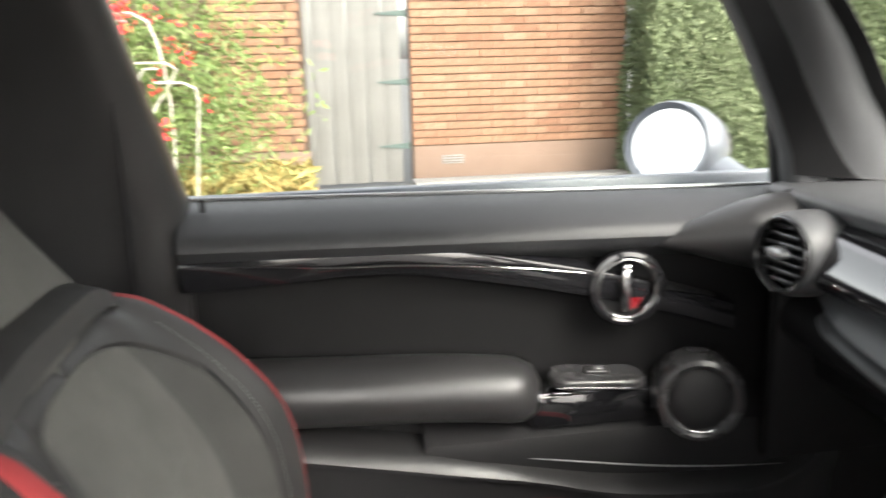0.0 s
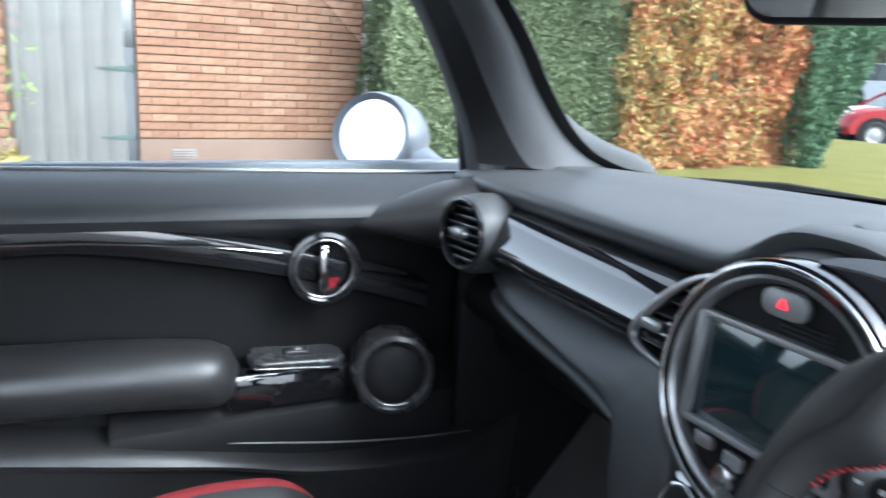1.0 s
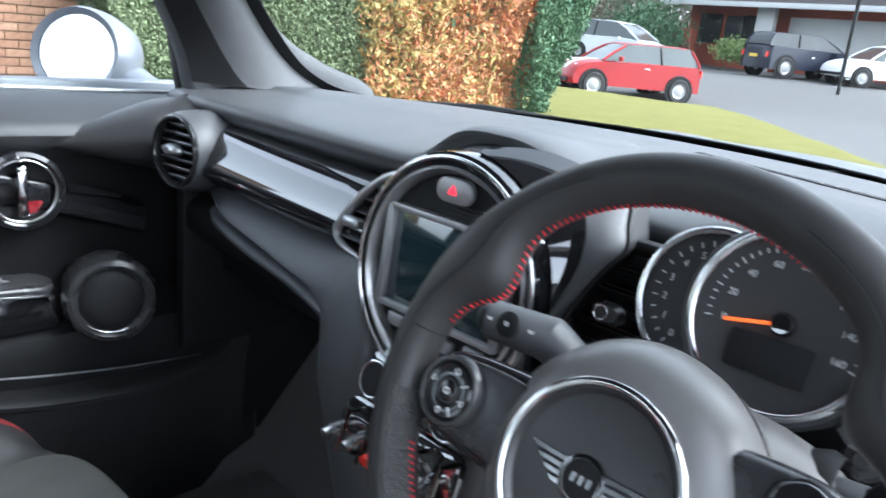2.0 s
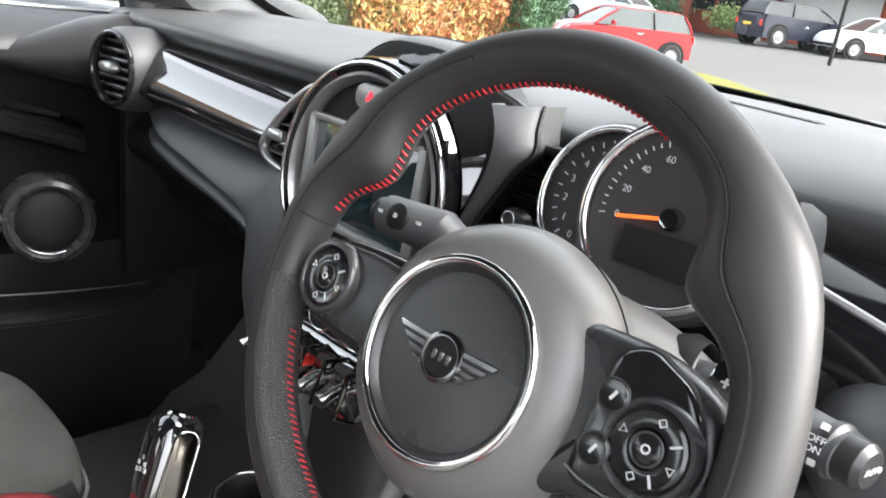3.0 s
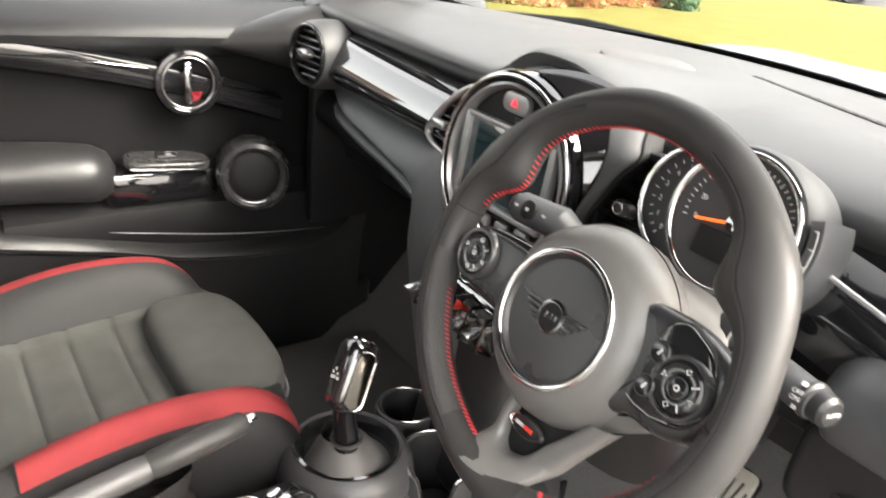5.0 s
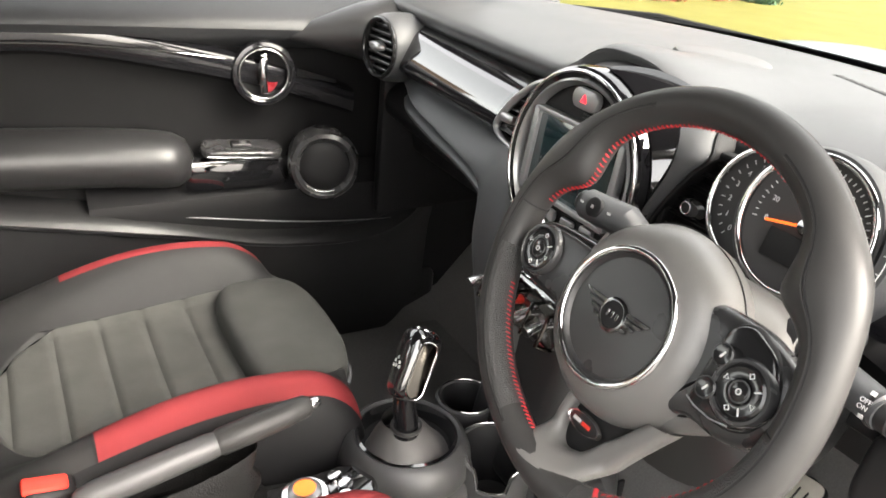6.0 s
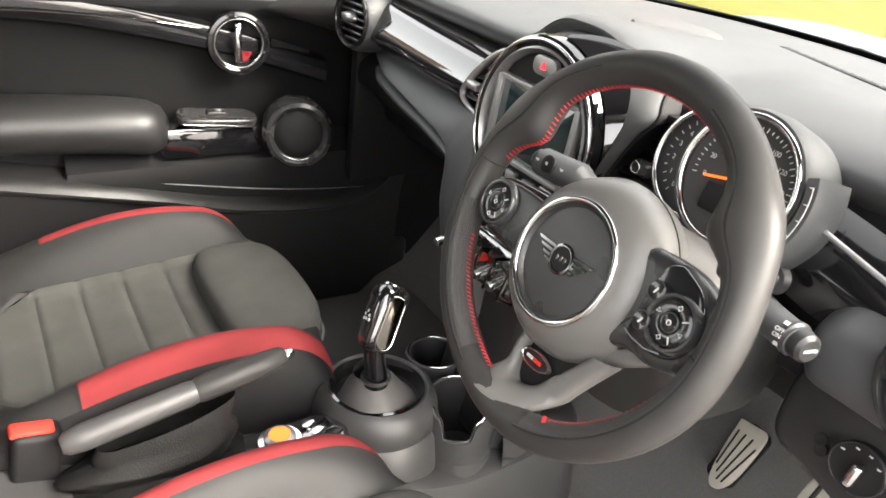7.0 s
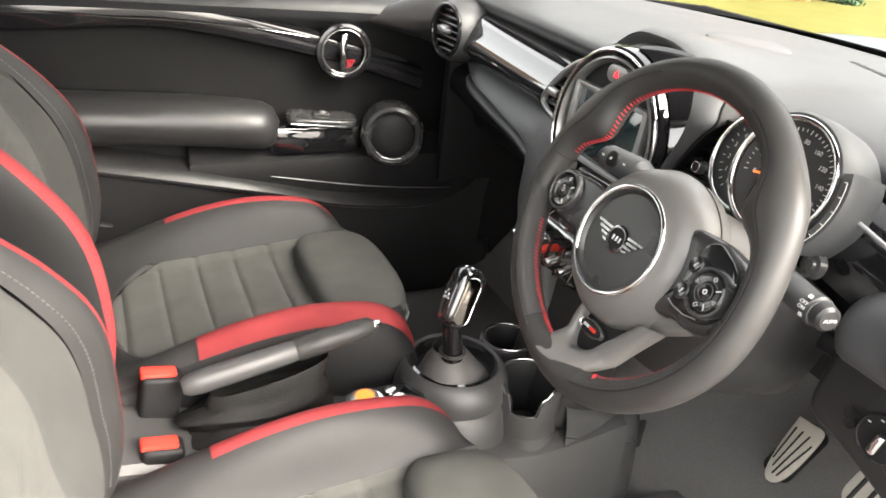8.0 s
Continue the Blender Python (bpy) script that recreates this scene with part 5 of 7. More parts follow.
# cup holders in front of the drum
part("cup_block", box((0.16, 0.21, 0.12), pose(0.56, -0.025, 0.36), 0.03, 4), CONSOLE, console)
for (cx, cy), r, cut in (((0.528, -0.078), 0.047, 1), ((0.548, 0.032), 0.040, 0)):
    rings, liner = [], []
    for q in np.linspace(0, 2 * math.pi, 64, endpoint=False):
        d = abs((q - radians(236) + math.pi) % (2 * math.pi) - math.pi)
        dip = cut * 0.030 / (1 + math.exp((d - 0.46) * 40)) + cut * 0.010 / (1 + math.exp((d - 0.8) * 30))
        rings.append([V(cx + k * math.cos(q), cy + k * math.sin(q), 0.515 + h) for k, h in ((r * 0.95, -0.13), (r + 0.005, -0.075), (r + 0.006, -0.02 - dip), (r + 0.005, -dip), (r + 0.001, 0.002 - dip), (r - 0.003, -dip))])
        liner.append([V(cx + k * math.cos(q), cy + k * math.sin(q), 0.515 + h) for k, h in ((r - 0.0028, -dip), (r - 0.006, -0.014 - 0.9 * dip), (r - 0.012, -0.098), (0.002, -0.1))])
    cup = part("cup_holder", loft(rings, False, False, None, True), CONSOLE, console, "empty cup holder with a slotted rim" if cut else "empty round cup holder")
    part("cup_liner", loft(liner, False, False, None, True), BLACK, cup)
    # highlight on the plastic rim, modelled as a thin chrome bead
    part("cup_rim_highlight", tube([ring[4] for ring in rings], 0.0011, 6, True), DARK_CHROME, cup, "thin chrome bead standing for the rim's highlight")
    part("cup_mat", lathe([(r - 0.014, -0.096), (r - 0.02, -0.093), (0.0, -0.093)], pose(cx, cy, 0.515), 30), RUBBER, cup)
for (cx, cy), r in (((0.528, -0.078), 0.050), ((0.548, 0.032), 0.044)):
    part("cup_body", lathe([(r * 1.38, -0.26), (r * 1.32, -0.2), (r * 1.2, -0.14), (r * 1.06, -0.085), (r * 0.98, -0.07)], pose(cx, cy, 0.515), 40), CONSOLE, console)
# lower side of the console, with a seam along it
rows = [(-0.09, -0.004), (-0.112, -0.004), (-0.126, -0.014), (-0.134, -0.034), (-0.137, -0.058), (-0.1355, -0.0605), (-0.138, -0.063), (-0.142, -0.1), (-0.146, -0.16), (-0.148, -0.23)]
part("console_side", loft([[V(x, y + 0.05 * max(0, (x - 0.70) / 0.06) ** 2, 0.5 - 0.33 * (x - 0.56) + h) for x in np.linspace(0.572, 0.755, 18)] for y, h in rows]), CONSOLE, console)
part("side_clip", box((0.012, 0.006, 0.055), pose(0.742, -0.116, 0.385), 0.002), BLACK, console)
part("seat_rail_bracket", box((0.042, 0.006, 0.004), pose(0.252, 0.03, 0.499, 0, -8, 20), 0.0015), DARK_CHROME, console, "bright bracket beside the seat")
# rotary menu controller
mc = thing("menu_controller", (0.27, -0.05, 0.47), "rotary menu controller with an orange-lit top", "controller")
CM = pose(0.268, -0.066, 0.492, 0, -4, 0)
part("controller_plate", slab(round_outline(0.16, 0.075, 0.034), CM @ pose(0.01, 0, 0), 0.018, 0.006, 3), PIANO, mc)
part("controller_ring", lathe([(0.030, 0.016), (0.030, 0.024), (0.027, 0.028), (0.020, 0.028)], CM, 36), CHROME, mc)
part("controller_knob", lathe([(0.021, 0.024), (0.02, 0.034), (0.013, 0.037), (0.0, 0.037)], CM, 32), SATIN, mc)
part("controller_cap", lathe([(0.0135, 0.0375), (0.0, 0.039)], CM, 28), ORANGE, mc, "orange lit cap")
for dx, dy in ((0.045, 0.018), (0.052, 0.0), (0.045, -0.018), (-0.04, 0.0)):
    part("menu_button", lathe([(0.009, 0.016), (0.009, 0.022), (0.0, 0.023)], CM @ pose(dx, dy, 0), 18), CHROME, mc)
# gear lever
gear = thing("gear_lever", (0.42, -0.03, 0.51), "chrome and black gear selector on a leather gaiter", "gear lever")
part("gaiter", lathe([(0.064, -0.002), (0.054, 0.012), (0.039, 0.04), (0.026, 0.056), (0.022, 0.072)], pose(0.412, -0.036, 0.505, 4, -12, 0) @ Matrix.Diagonal((0.95, 0.95, 1, 1)), 28), PALE_GAITER, gear, "grey leather gaiter")
LM = basis((0.385, -0.067, 0.628), (0.42, 0.22, 0.88), (-1, 0, 0))
part("lever_neck", tube([V(0.399, -0.06, 0.566), V(0.396, -0.0615, 0.59), V(0.389, -0.065, 0.622), LM @ V(0, 0, 0.012)], [0.0165, 0.015, 0.0135, 0.0135], 18), DOOR_GLOSS, gear, "black lever neck")
part("neck_collar", lathe([(0.0185, -0.004), (0.0205, 0.0), (0.0195, 0.003), (0.0165, 0.002)], basis((0.3985, -0.0605, 0.5765), (-0.06, -0.03, 1)), 28), WHEEL_LEATHER, gear)
KNOB = spline([(-0.002, 0.010, 0.011), (0.003, 0.0155, 0.018), (0.012, 0.0185, 0.0215), (0.035, 0.0198, 0.0228), (0.06, 0.0205, 0.0236), (0.074, 0.0195, 0.0224), (0.082, 0.0155, 0.018), (0.0865, 0.0085, 0.0098), (0.0872, 0.002, 0.002)], 30)
knob = part("lever_knob", loft([[LM @ V(w * math.copysign(abs(math.cos(a)) ** 0.7, math.cos(a)), d * math.copysign(abs(math.sin(a)) ** 0.7, math.sin(a)), h) for a in np.linspace(0, 2 * math.pi, 36, endpoint=False)] for h, w, d in KNOB], True, True), LACQUER, gear, "gloss-black knob")
for s in (-1, 1):
    pm = basis(LM @ V(s * 0.0188, 0.0, 0.04), LM.to_3x3() @ V(s, 0, 0.02), LM.to_3x3() @ V(0, 0, 1))
    part("knob_plate", slab(round_outline(0.0235, 0.07, 0.0112), pm, 0.0028, 0.0012, 3), GUN_CHROME, knob, "smoked chrome side plate")
    part("plate_rim", tube([pm @ V(x, y, 0.0026) for x, y in round_outline(0.0235, 0.07, 0.0112)], 0.0009, 6, True), CHROME, knob, "bright plate edge")
part("knob_cap", lathe([(0.0125, 0.0), (0.0105, 0.0026), (0.0, 0.0034)], LM @ pose(0, 0, 0.0845) @ Matrix.Diagonal((1, 1.15, 1, 1)), 28), CHROME, knob, "chrome cap")
for dx, h in ((0.0, 0.06), (0.0, 0.053), (0.0, 0.046), (-0.005, 0.041), (0.005, 0.041), (-0.007, 0.036), (0.0, 0.036), (0.006, 0.035)):
    part("knob_mark", box((0.0034, 0.001, 0.0036), LM @ pose(dx, 0.0229, h), 0), WHITE_PRINT, knob)
# handbrake
brake = thing("handbrake", (0.1, -0.03, 0.47), "raised grey handbrake lever with a folded gaiter", "handbrake")
H0, H1 = V(-0.03, -0.045, 0.565), V(0.292, -0.03, 0.622)
part("brake_arm", tube([H0.lerp(H1, f) for f in (0.17, 0.19, 0.24, 0.4, 0.6, 0.63)], [0.009, 0.0135, 0.0155, 0.0155, 0.015, 0.0135], 18, flat=1.05), CONSOLE, brake)
part("brake_grip", tube([H0.lerp(H1, f) for f in (0.63, 0.645, 0.75, 0.88, 0.955, 0.975)], [0.0135, 0.016, 0.0162, 0.0152, 0.0135, 0.009], 20), WHEEL_LEATHER, brake, "leather grip")
part("brake_button", tube([H0.lerp(H1, f) for f in (0.965, 1.0, 1.01)], [0.0065, 0.0065, 0.004], 14), CHROME, brake, "chrome release button")
folds = []
for z, d, w, sh in ((0.0, 0.150, 0.054, -0.012), (0.010, 0.152, 0.056, -0.014), (0.018, 0.128, 0.046, -0.004), (0.022, 0.124, 0.044, -0.004), (0.034, 0.138, 0.051, -0.006), (0.04, 0.134, 0.05, -0.004), (0.048, 0.104, 0.037, 0.006), (0.054, 0.1, 0.036, 0.008), (0.066, 0.116, 0.041, 0.004), (0.072, 0.112, 0.04, 0.006), (0.08, 0.088, 0.03, 0.018), (0.092, 0.09, 0.027, 0.02), (0.108, 0.088, 0.022, 0.024)):
    ring = []
    for a in np.linspace(0, 2 * math.pi, 72, endpoint=False):
        c, q = math.cos(a), math.sin(a)
        sag = 0.010 * math.sin(2.6 * a + z * 60) * min(1, z * 40) * min(1, (0.11 - z) * 30)
        pleat = 1 + 0.035 * noise.noise(Vector((c * 4, q * 4, z * 30))) * (z > 0.005)
        tip = 1 + 0.12 * max(0, -c) ** 6
        x = 0.118 + sh + d * 0.84 * tip * pleat * math.copysign(abs(c) ** 0.85, c)
        ring.append(V(x, -0.042 + w * pleat * math.copysign(abs(q) ** 0.8, q), 0.468 + z * (1 + 0.18 * c) + sag * 0.6))
    folds.append(ring)
part("brake_gaiter", loft(folds, True), GAITER, brake, "creased leather gaiter", 60)
part("gaiter_frame", tube([V(0.125 + 0.125 * math.cos(a), -0.042 + 0.058 * math.sin(a), 0.468) for a in np.linspace(0, 2 * math.pi, 40, endpoint=False)], 0.006, 8, True), DARK, brake)


def buckle(x, y, z, tag):
    b = thing("seat_belt_buckle", (x, y, z - 0.1), "black seat belt buckle with red button " + tag, "buckle", "front seat buckles")
    part("buckle_body", box((0.052, 0.034, 0.07), pose(x, y, z - 0.036, 0, 8, 0), 0.008, 3), BLACK, b)
    part("release_button", box((0.046, 0.022, 0.01), pose(x + 0.0, y, z - 0.001, 0, 8, 0), 0.004, 2), RED_PLASTIC, b, "red release button")
    part("buckle_strap", tube([V(x, y, z - 0.07), V(x - 0.02, y, z - 0.14), V(x - 0.03, y, z - 0.2)], 0.014, 10, flat=0.4), BLACK, b)


buckle(0.0, -0.0, 0.574, "beside the passenger seat")
buckle(-0.010, -0.088, 0.53, "beside the driver seat")

# pedals and mats
pedal = thing("foot_rest", (0.86, -0.28, 0.36), "metal foot rest plate with black rubber ribs", "pedal")
PM = basis((0.876, -0.285, 0.452), (-0.86, -0.05, 0.5), (0, -0.12, 1)) @ Matrix.Scale(0.86, 4)
part("rest_backing", slab(round_outline(0.05, 0.12, 0.015), PM @ pose(0.004, 0.01, -0.03), 0.026, 0.004), BLACK, pedal)
part("rest_plate", slab(spline([(-0.028, 0.064), (-0.004, 0.07), (0.024, 0.072), (0.032, 0.035), (0.033, -0.02), (0.026, -0.048), (0.014, -0.058), (0.001, -0.055), (-0.010, -0.033), (-0.02, 0.01), (-0.028, 0.064)], 41)[:-1], PM @ pose(0, 0, -0.004), 0.006, 0.002), METAL, pedal, "brushed metal plate")
for k in range(4):
    part("rubber_rib", box((0.0032, 0.095 - 0.012 * abs(k - 2), 0.004), PM @ pose(-0.013 + 0.0115 * k, 0.012 - 0.004 * k, 0.002, 0, 0, 7 - 4 * k), 0.0014, 1), RUBBER, pedal)
brk = thing("brake_pedal", (0.8, -0.44, 0.45), "metal brake pedal with rubber ribs", "pedal")
BM = basis((0.80, -0.477, 0.552), (-0.8, 0, 0.6))
part("pedal_plate", slab(round_outline(0.085, 0.062, 0.02), BM, 0.008, 0.003), METAL, brk)
for k in range(4):
    part("rubber_rib", box((0.006, 0.05, 0.005), BM @ pose(-0.028 + 0.018 * k, 0, 0.008), 0.002, 1), RUBBER, brk)
part("pedal_arm", tube([BM @ V(0, 0.01, 0), V(0.86, -0.477, 0.62), V(0.9, -0.477, 0.78)], 0.009, 8), BLACK, brk)
single("floor_mat", box((0.5, 0.40, 0.012), pose(0.60, -0.37, 0.293, 0, 1.2, 0), 0.005), CARPET, "black carpet mat in the footwell", "mat", "front floor mats")
single("floor_mat", box((0.5, 0.40, 0.012), pose(0.60, 0.36, 0.293, 0, 1.2, 0), 0.005), CARPET, "black carpet mat in the footwell", "mat", "front floor mats")

# ---- front seats ----


def seat(cy, label, bulge=0.016, shift=0.0):
    s = thing("front_seat", (0.1, cy, 0.28), label, "car seat", "front sport seats")
    part("seat_base", box((0.46, 0.40, 0.12), pose(0.12, cy, 0.37), 0.03, 3), BLACK, s)
    # cushion: sections from back to front; y runs out from the middle
    def crest(f):
        """Height of the side roll over the middle, along the cushion."""
        return 0.03 + 0.066 * math.sin(math.pi * min(1, max(0, (f - 0.12) / 1.0))) ** 1.2

    def section(x):
        f = (x + 0.14) / 0.52
        zc = 0.505 + 0.035 * f
        zc -= 0.012 * math.sin(math.pi * f)
        front = max(0.0, (x - 0.30) / 0.085)
        k = math.sqrt(max(0.0, 1 - min(1, front) ** 2.2))
        h = crest(f) * (0.25 + 0.75 * k)
        drop = (1 - k) * 0.07
        return [(0.0, zc), (0.06, zc + 0.001), (0.115, zc + 0.006), (0.145, zc + 0.018 + 0.1 * (h - 0.05)), (0.175, zc + h * 0.8 - drop * 0.3), (0.198, zc + h - drop * 0.5), (0.218, zc + h * 0.92 - drop * 0.7), (0.236, zc + h * 0.55 - drop), (0.246, zc - 0.01 - drop), (0.25, zc - 0.06), (0.244, zc - 0.13)]

    xs = np.linspace(-0.14, 0.385, 130)
    seams = (-0.03, 0.035, 0.10, 0.165, 0.23)

    def rear_end(x):
        """Share of the insert's width at x: it ends in a round arc behind."""
        return math.sqrt(max(0.0, 1 - max(0.0, (0.045 - x) / 0.1) ** 2)) if x > -0.055 else 0.0

    def strip(j0, j1, side, n, groove=False, xa=-0.5, xb=0.5):
        rings = []
        for x in xs:
            if not xa - 0.004 <= x <= xb + 0.004:
                continue
            sec = spline(section(x), 61)
            seg = sec[int(j0 * 6):int(j1 * 6) + 1]
            if groove:
                e = rear_end(x)
                ys, zs = [p[0] for p in seg], [p[1] for p in seg]
                cut = [max(seg[-1][0] * e * f, 1e-5 * f) for f in np.linspace(0, 1, 24)] if groove == 1 else [seg[-1][0] * (e + (1.0001 - e) * f) for f in np.linspace(0, 1, 10)]
                seg = [(y, float(np.interp(y, ys, zs)) - (0.004 if e < 0.99 else 0.0) * math.exp(-((y - seg[-1][0] * e) / 0.004) ** 2)) for y in cut]
            ring = []
            for y, z in seg:
                if groove == 1:
                    z -= sum(0.005 * math.exp(-((x - q + 0.1 * y * y) / 0.0042) ** 2) for q in seams) * (1 if y < 0.14 else 0.4)
                    z -= 0.0035 * math.exp(-((abs(y) - 0.136) / 0.004) ** 2)
                ring.append(V(x, cy + side * y, z))
            rings.append(ring)
        return loft(rings)

    for side in (1, -1):
        part("cushion_insert", strip(0, 3, side, 0, 1, -0.05), SUEDE, s, "dark suede cushion with cross seams")
        part("cushion_surround", strip(0, 3, side, 0, 2), LEATHER, s)
        part("cushion_bolster", strip(3, 4.67, side, 0), LEATHER, s)
        part("red_band", strip(4.67, 6.5, side, 0, False, 0.055, 0.5), RED_CLOTH, s, "red cloth band on the bolster")
        part("bolster_rear", strip(4.67, 6.5, side, 0, False, -0.5, 0.055), LEATHER, s)
        part("cushion_side", strip(6.5, 10, side, 0), BLACK, s)
    edge = [V(0.385, cy + k * y, z) for k in (-1, 1) for y, z in (section(0.385) if k > 0 else section(0.385)[:0:-1])]
    part("cushion_front", loft([edge, [V(p.x - 0.01, p.y * 0.96 + cy * 0.04, 0.40) for p in edge]]), BLACK, s)
    # drawn-out thigh support
    tm = []
    for k, h in ((0.86, -0.03), (0.97, -0.012), (1.0, 0.004), (0.995, 0.018), (0.965, 0.031), (0.90, 0.040), (0.75, 0.0455), (0.45, 0.048), (0.1, 0.048)):
        row = []
        for a in np.linspace(0, 2 * math.pi, 60, endpoint=False):
            c, q = math.cos(a), math.sin(a)
            u = math.copysign(abs(c) ** 0.5, c) * k
            w = math.copysign(abs(q) ** 0.5, q) * k
            row.append(V(0.343 + 0.078 * u - 0.012 * w * w * (u > 0), cy + 0.152 * w * (1 - 0.05 * u), 0.522 + h + 0.004 * u - 0.006 * max(0, u) ** 3))
        tm.append(row)
    th = part("thigh_support", loft(tm, True, True), SUEDE, s, "suede pull-out thigh support")
    part("thigh_piping", tube([V(0.4215 - 0.012 * (2 * t) ** 2 - 0.012 * (2 * t) ** 8, cy + 0.272 * t, 0.521) for t in np.linspace(-0.5, 0.5, 14)], 0.0025, 6), DULL_SILVER, th)
    # backrest: stations up the back; u out from the middle, d forward
    def back(v):
        """Axis of the backrest at height share v."""
        return V(-0.10 + shift - 0.02 * v - 0.165 * v * v + bulge * min(1, max(0, (v - 0.25) / 0.35)) ** 2 * (3 - 2 * min(1, max(0, (v - 0.25) / 0.35))), 0, 0.53 + 0.43 * v)

    def bsec(v):
        roll = 0.066 * math.sin(math.pi * min(1, 0.12 + 0.9 * v)) ** 0.8 + 0.012
        w = 0.25 - 0.02 * v - 0.055 * max(0, (v - 0.62) / 0.38) ** 2.4
        return [(0.0, 0.0), (0.3 * w, 0.0), (0.52 * w, 0.006), (0.64 * w, 0.016), (0.76 * w, 0.6 * roll), (0.86 * w, 0.95 * roll), (0.94 * w, roll), (0.985 * w, 0.86 * roll), (1.0 * w, 0.5 * roll), (0.99 * w, 0.0), (0.95 * w, -0.05)]

    vs = sorted([*np.linspace(0, 0.66, 34), *(0.66 + 0.24 * math.sin(q) for q in np.linspace(0.06, math.pi / 2, 34)), *np.linspace(0.91, 1, 10)])

    def arch(v):
        """Where the leather frame closes over the inner panels, in section steps."""
        return 4.0 * math.sqrt(max(0.0, 1 - max(0.0, (v - 0.66) / 0.24) ** 2))

    def bstrip(j0, j1, side, groove=False, cut=0):
        rings = []
        for v in vs:
            c = back(v)
            d = V(0.955, 0, 0.29)
            top = max(0, (v - 0.9) / 0.1) ** 2 * 0.05
            ring = []
            curve = spline(bsec(v), 61)
            a, b = (min(j0, arch(v)), min(j1, arch(v))) if cut == 1 else (max(j0, arch(v)), max(j1, arch(v))) if cut == 2 else (j0, j1)
            for u in np.linspace(a, b, int((j1 - j0) * 6) + 1):
                y, h = (float(np.interp(u * 6, range(61), [p[k] for p in curve])) for k in (0, 1))
                if cut:
                    h -= 0.004 * math.exp(-((u - arch(v)) / 0.12) ** 2) * min(1.0, max(0.0, (v - 0.4) / 0.3))
                if groove:
                    h -= sum(0.004 * math.exp(-((v - q) / 0.008) ** 2) for q in (0.18, 0.32, 0.46, 0.6)) * max(0.0, 1 - (y / 0.122) ** 6)
                ring.append(V(c.x + d.x * (h - top), cy + side * y, c.z + d.z * (h - top)))
            rings.append(ring)
        return loft(rings)

    for side in (1, -1):
        part("back_insert", bstrip(0, 2, side, True, 1), SUEDE, s, "grey suede backrest panel")
        part("back_shoulder", bstrip(2, 4, side, False, 1), DARK_SUEDE, s, "charcoal suede side panel")
        part("back_frame", bstrip(0, 4, side, False, 2), LEATHER, s)
        part("back_bolster", bstrip(4, 5.4, side), LEATHER, s)
        part("back_red_band", bstrip(5.4, 7, side), RED_CLOTH, s, "red cloth band on the backrest edge")
        part("back_side", bstrip(7, 10, side), BLACK, s)
        seam = bmesh.new()
        for v in np.linspace(0.05, 0.85, 64):
            ends = []
            for q in (v, v + 0.0075):
                y, h = spline(bsec(q), 61)[26]
                c = back(q)
                ends.append(V(c.x + 0.955 * (h + 0.0008), cy + side * y, c.z + 0.29 * h))
            seam = join(seam, tube(ends, 0.0008, 5))
        part("bolster_seam", seam, COVER, s, "pale stitches along the bolster")
    shell = []
    for v in np.linspace(0, 1, 20):
        c = back(v)
        w = bsec(v)[-1][0]
        shell.append([V(c.x - 0.05 - 0.05 * math.sin(math.pi * t), cy + w * math.cos(math.pi * t), c.z - 0.014) for t in np.linspace(0, 1, 14)])
    part("back_shell", loft(shell), BLACK, s)
    part("back_top", loft([[V(back(1).x + x, cy + t * 0.185, back(1).z + z - 0.03 * t ** 4) for t in np.linspace(-1, 1, 20)] for x, z in ((0.04, -0.012), (0.03, 0.008), (0.0, 0.016), (-0.05, 0.01), (-0.09, -0.02))]), LEATHER, s)
    # head restraint
    hd = []
    for f in np.linspace(0, 1, 18):
        e = math.sqrt(max(0.0, 1 - max(0.0, (f - 0.8) / 0.205) ** 2))
        w = float(np.interp(f, (0, 0.2, 0.5, 0.75, 1), (0.212, 0.195, 0.155, 0.128, 0.11))) * (0.75 + 0.25 * e)
        dp = 0.045 * (0.15 + 0.85 * e)
        hd.append([V(-0.285 - 0.11 * f + dp * math.copysign(abs(math.cos(a)) ** 0.7, math.cos(a)), cy + w * math.copysign(abs(math.sin(a)) ** 0.7, math.sin(a)), 0.915 + 0.225 * f) for a in np.linspace(0, 2 * math.pi, 32, endpoint=False)])
    part("head_restraint", loft(hd, True, True), SUEDE, s, "grey suede head restraint")
    return s


seat(0.252, "black leather and suede passenger seat with red bands")
driver = seat(-0.352, "black leather and suede driver seat with red bands", 0.026, 0.01)
driver.matrix_basis = Matrix.Translation((0.088, -0.352, 0.254))
adj = thing("seat_adjuster", (-0.08, 0.50, 0.52), "black plastic seat adjuster handle", "handle")
part("adjuster_lever", tube([V(-0.12, 0.505, 0.555), V(-0.07, 0.507, 0.562), V(-0.03, 0.507, 0.553)], [0.011, 0.013, 0.008], 12, flat=0.6), BLACK, adj)

# ---- outside ----
GRASS = surface("winter_lawn", (0.112, 0.109, 0.026), (0.188, 0.176, 0.060), 0.95, 3, 0.6, 90, spec=0.1)
ASPHALT = surface("wet_grey_asphalt", (0.0685, 0.0675, 0.0655), (0.092, 0.09, 0.087), 0.7, 1.5, 0.4, 120)
MORTAR = surface("brown_mortar", (0.088, 0.056, 0.038), (0.128, 0.088, 0.064), 0.95, 20, 0.5, 200)
RENDERED = surface("weathered_render_plinth", (0.154, 0.101, 0.073), (0.210, 0.147, 0.112), 0.95, 5, 0.4, 120)
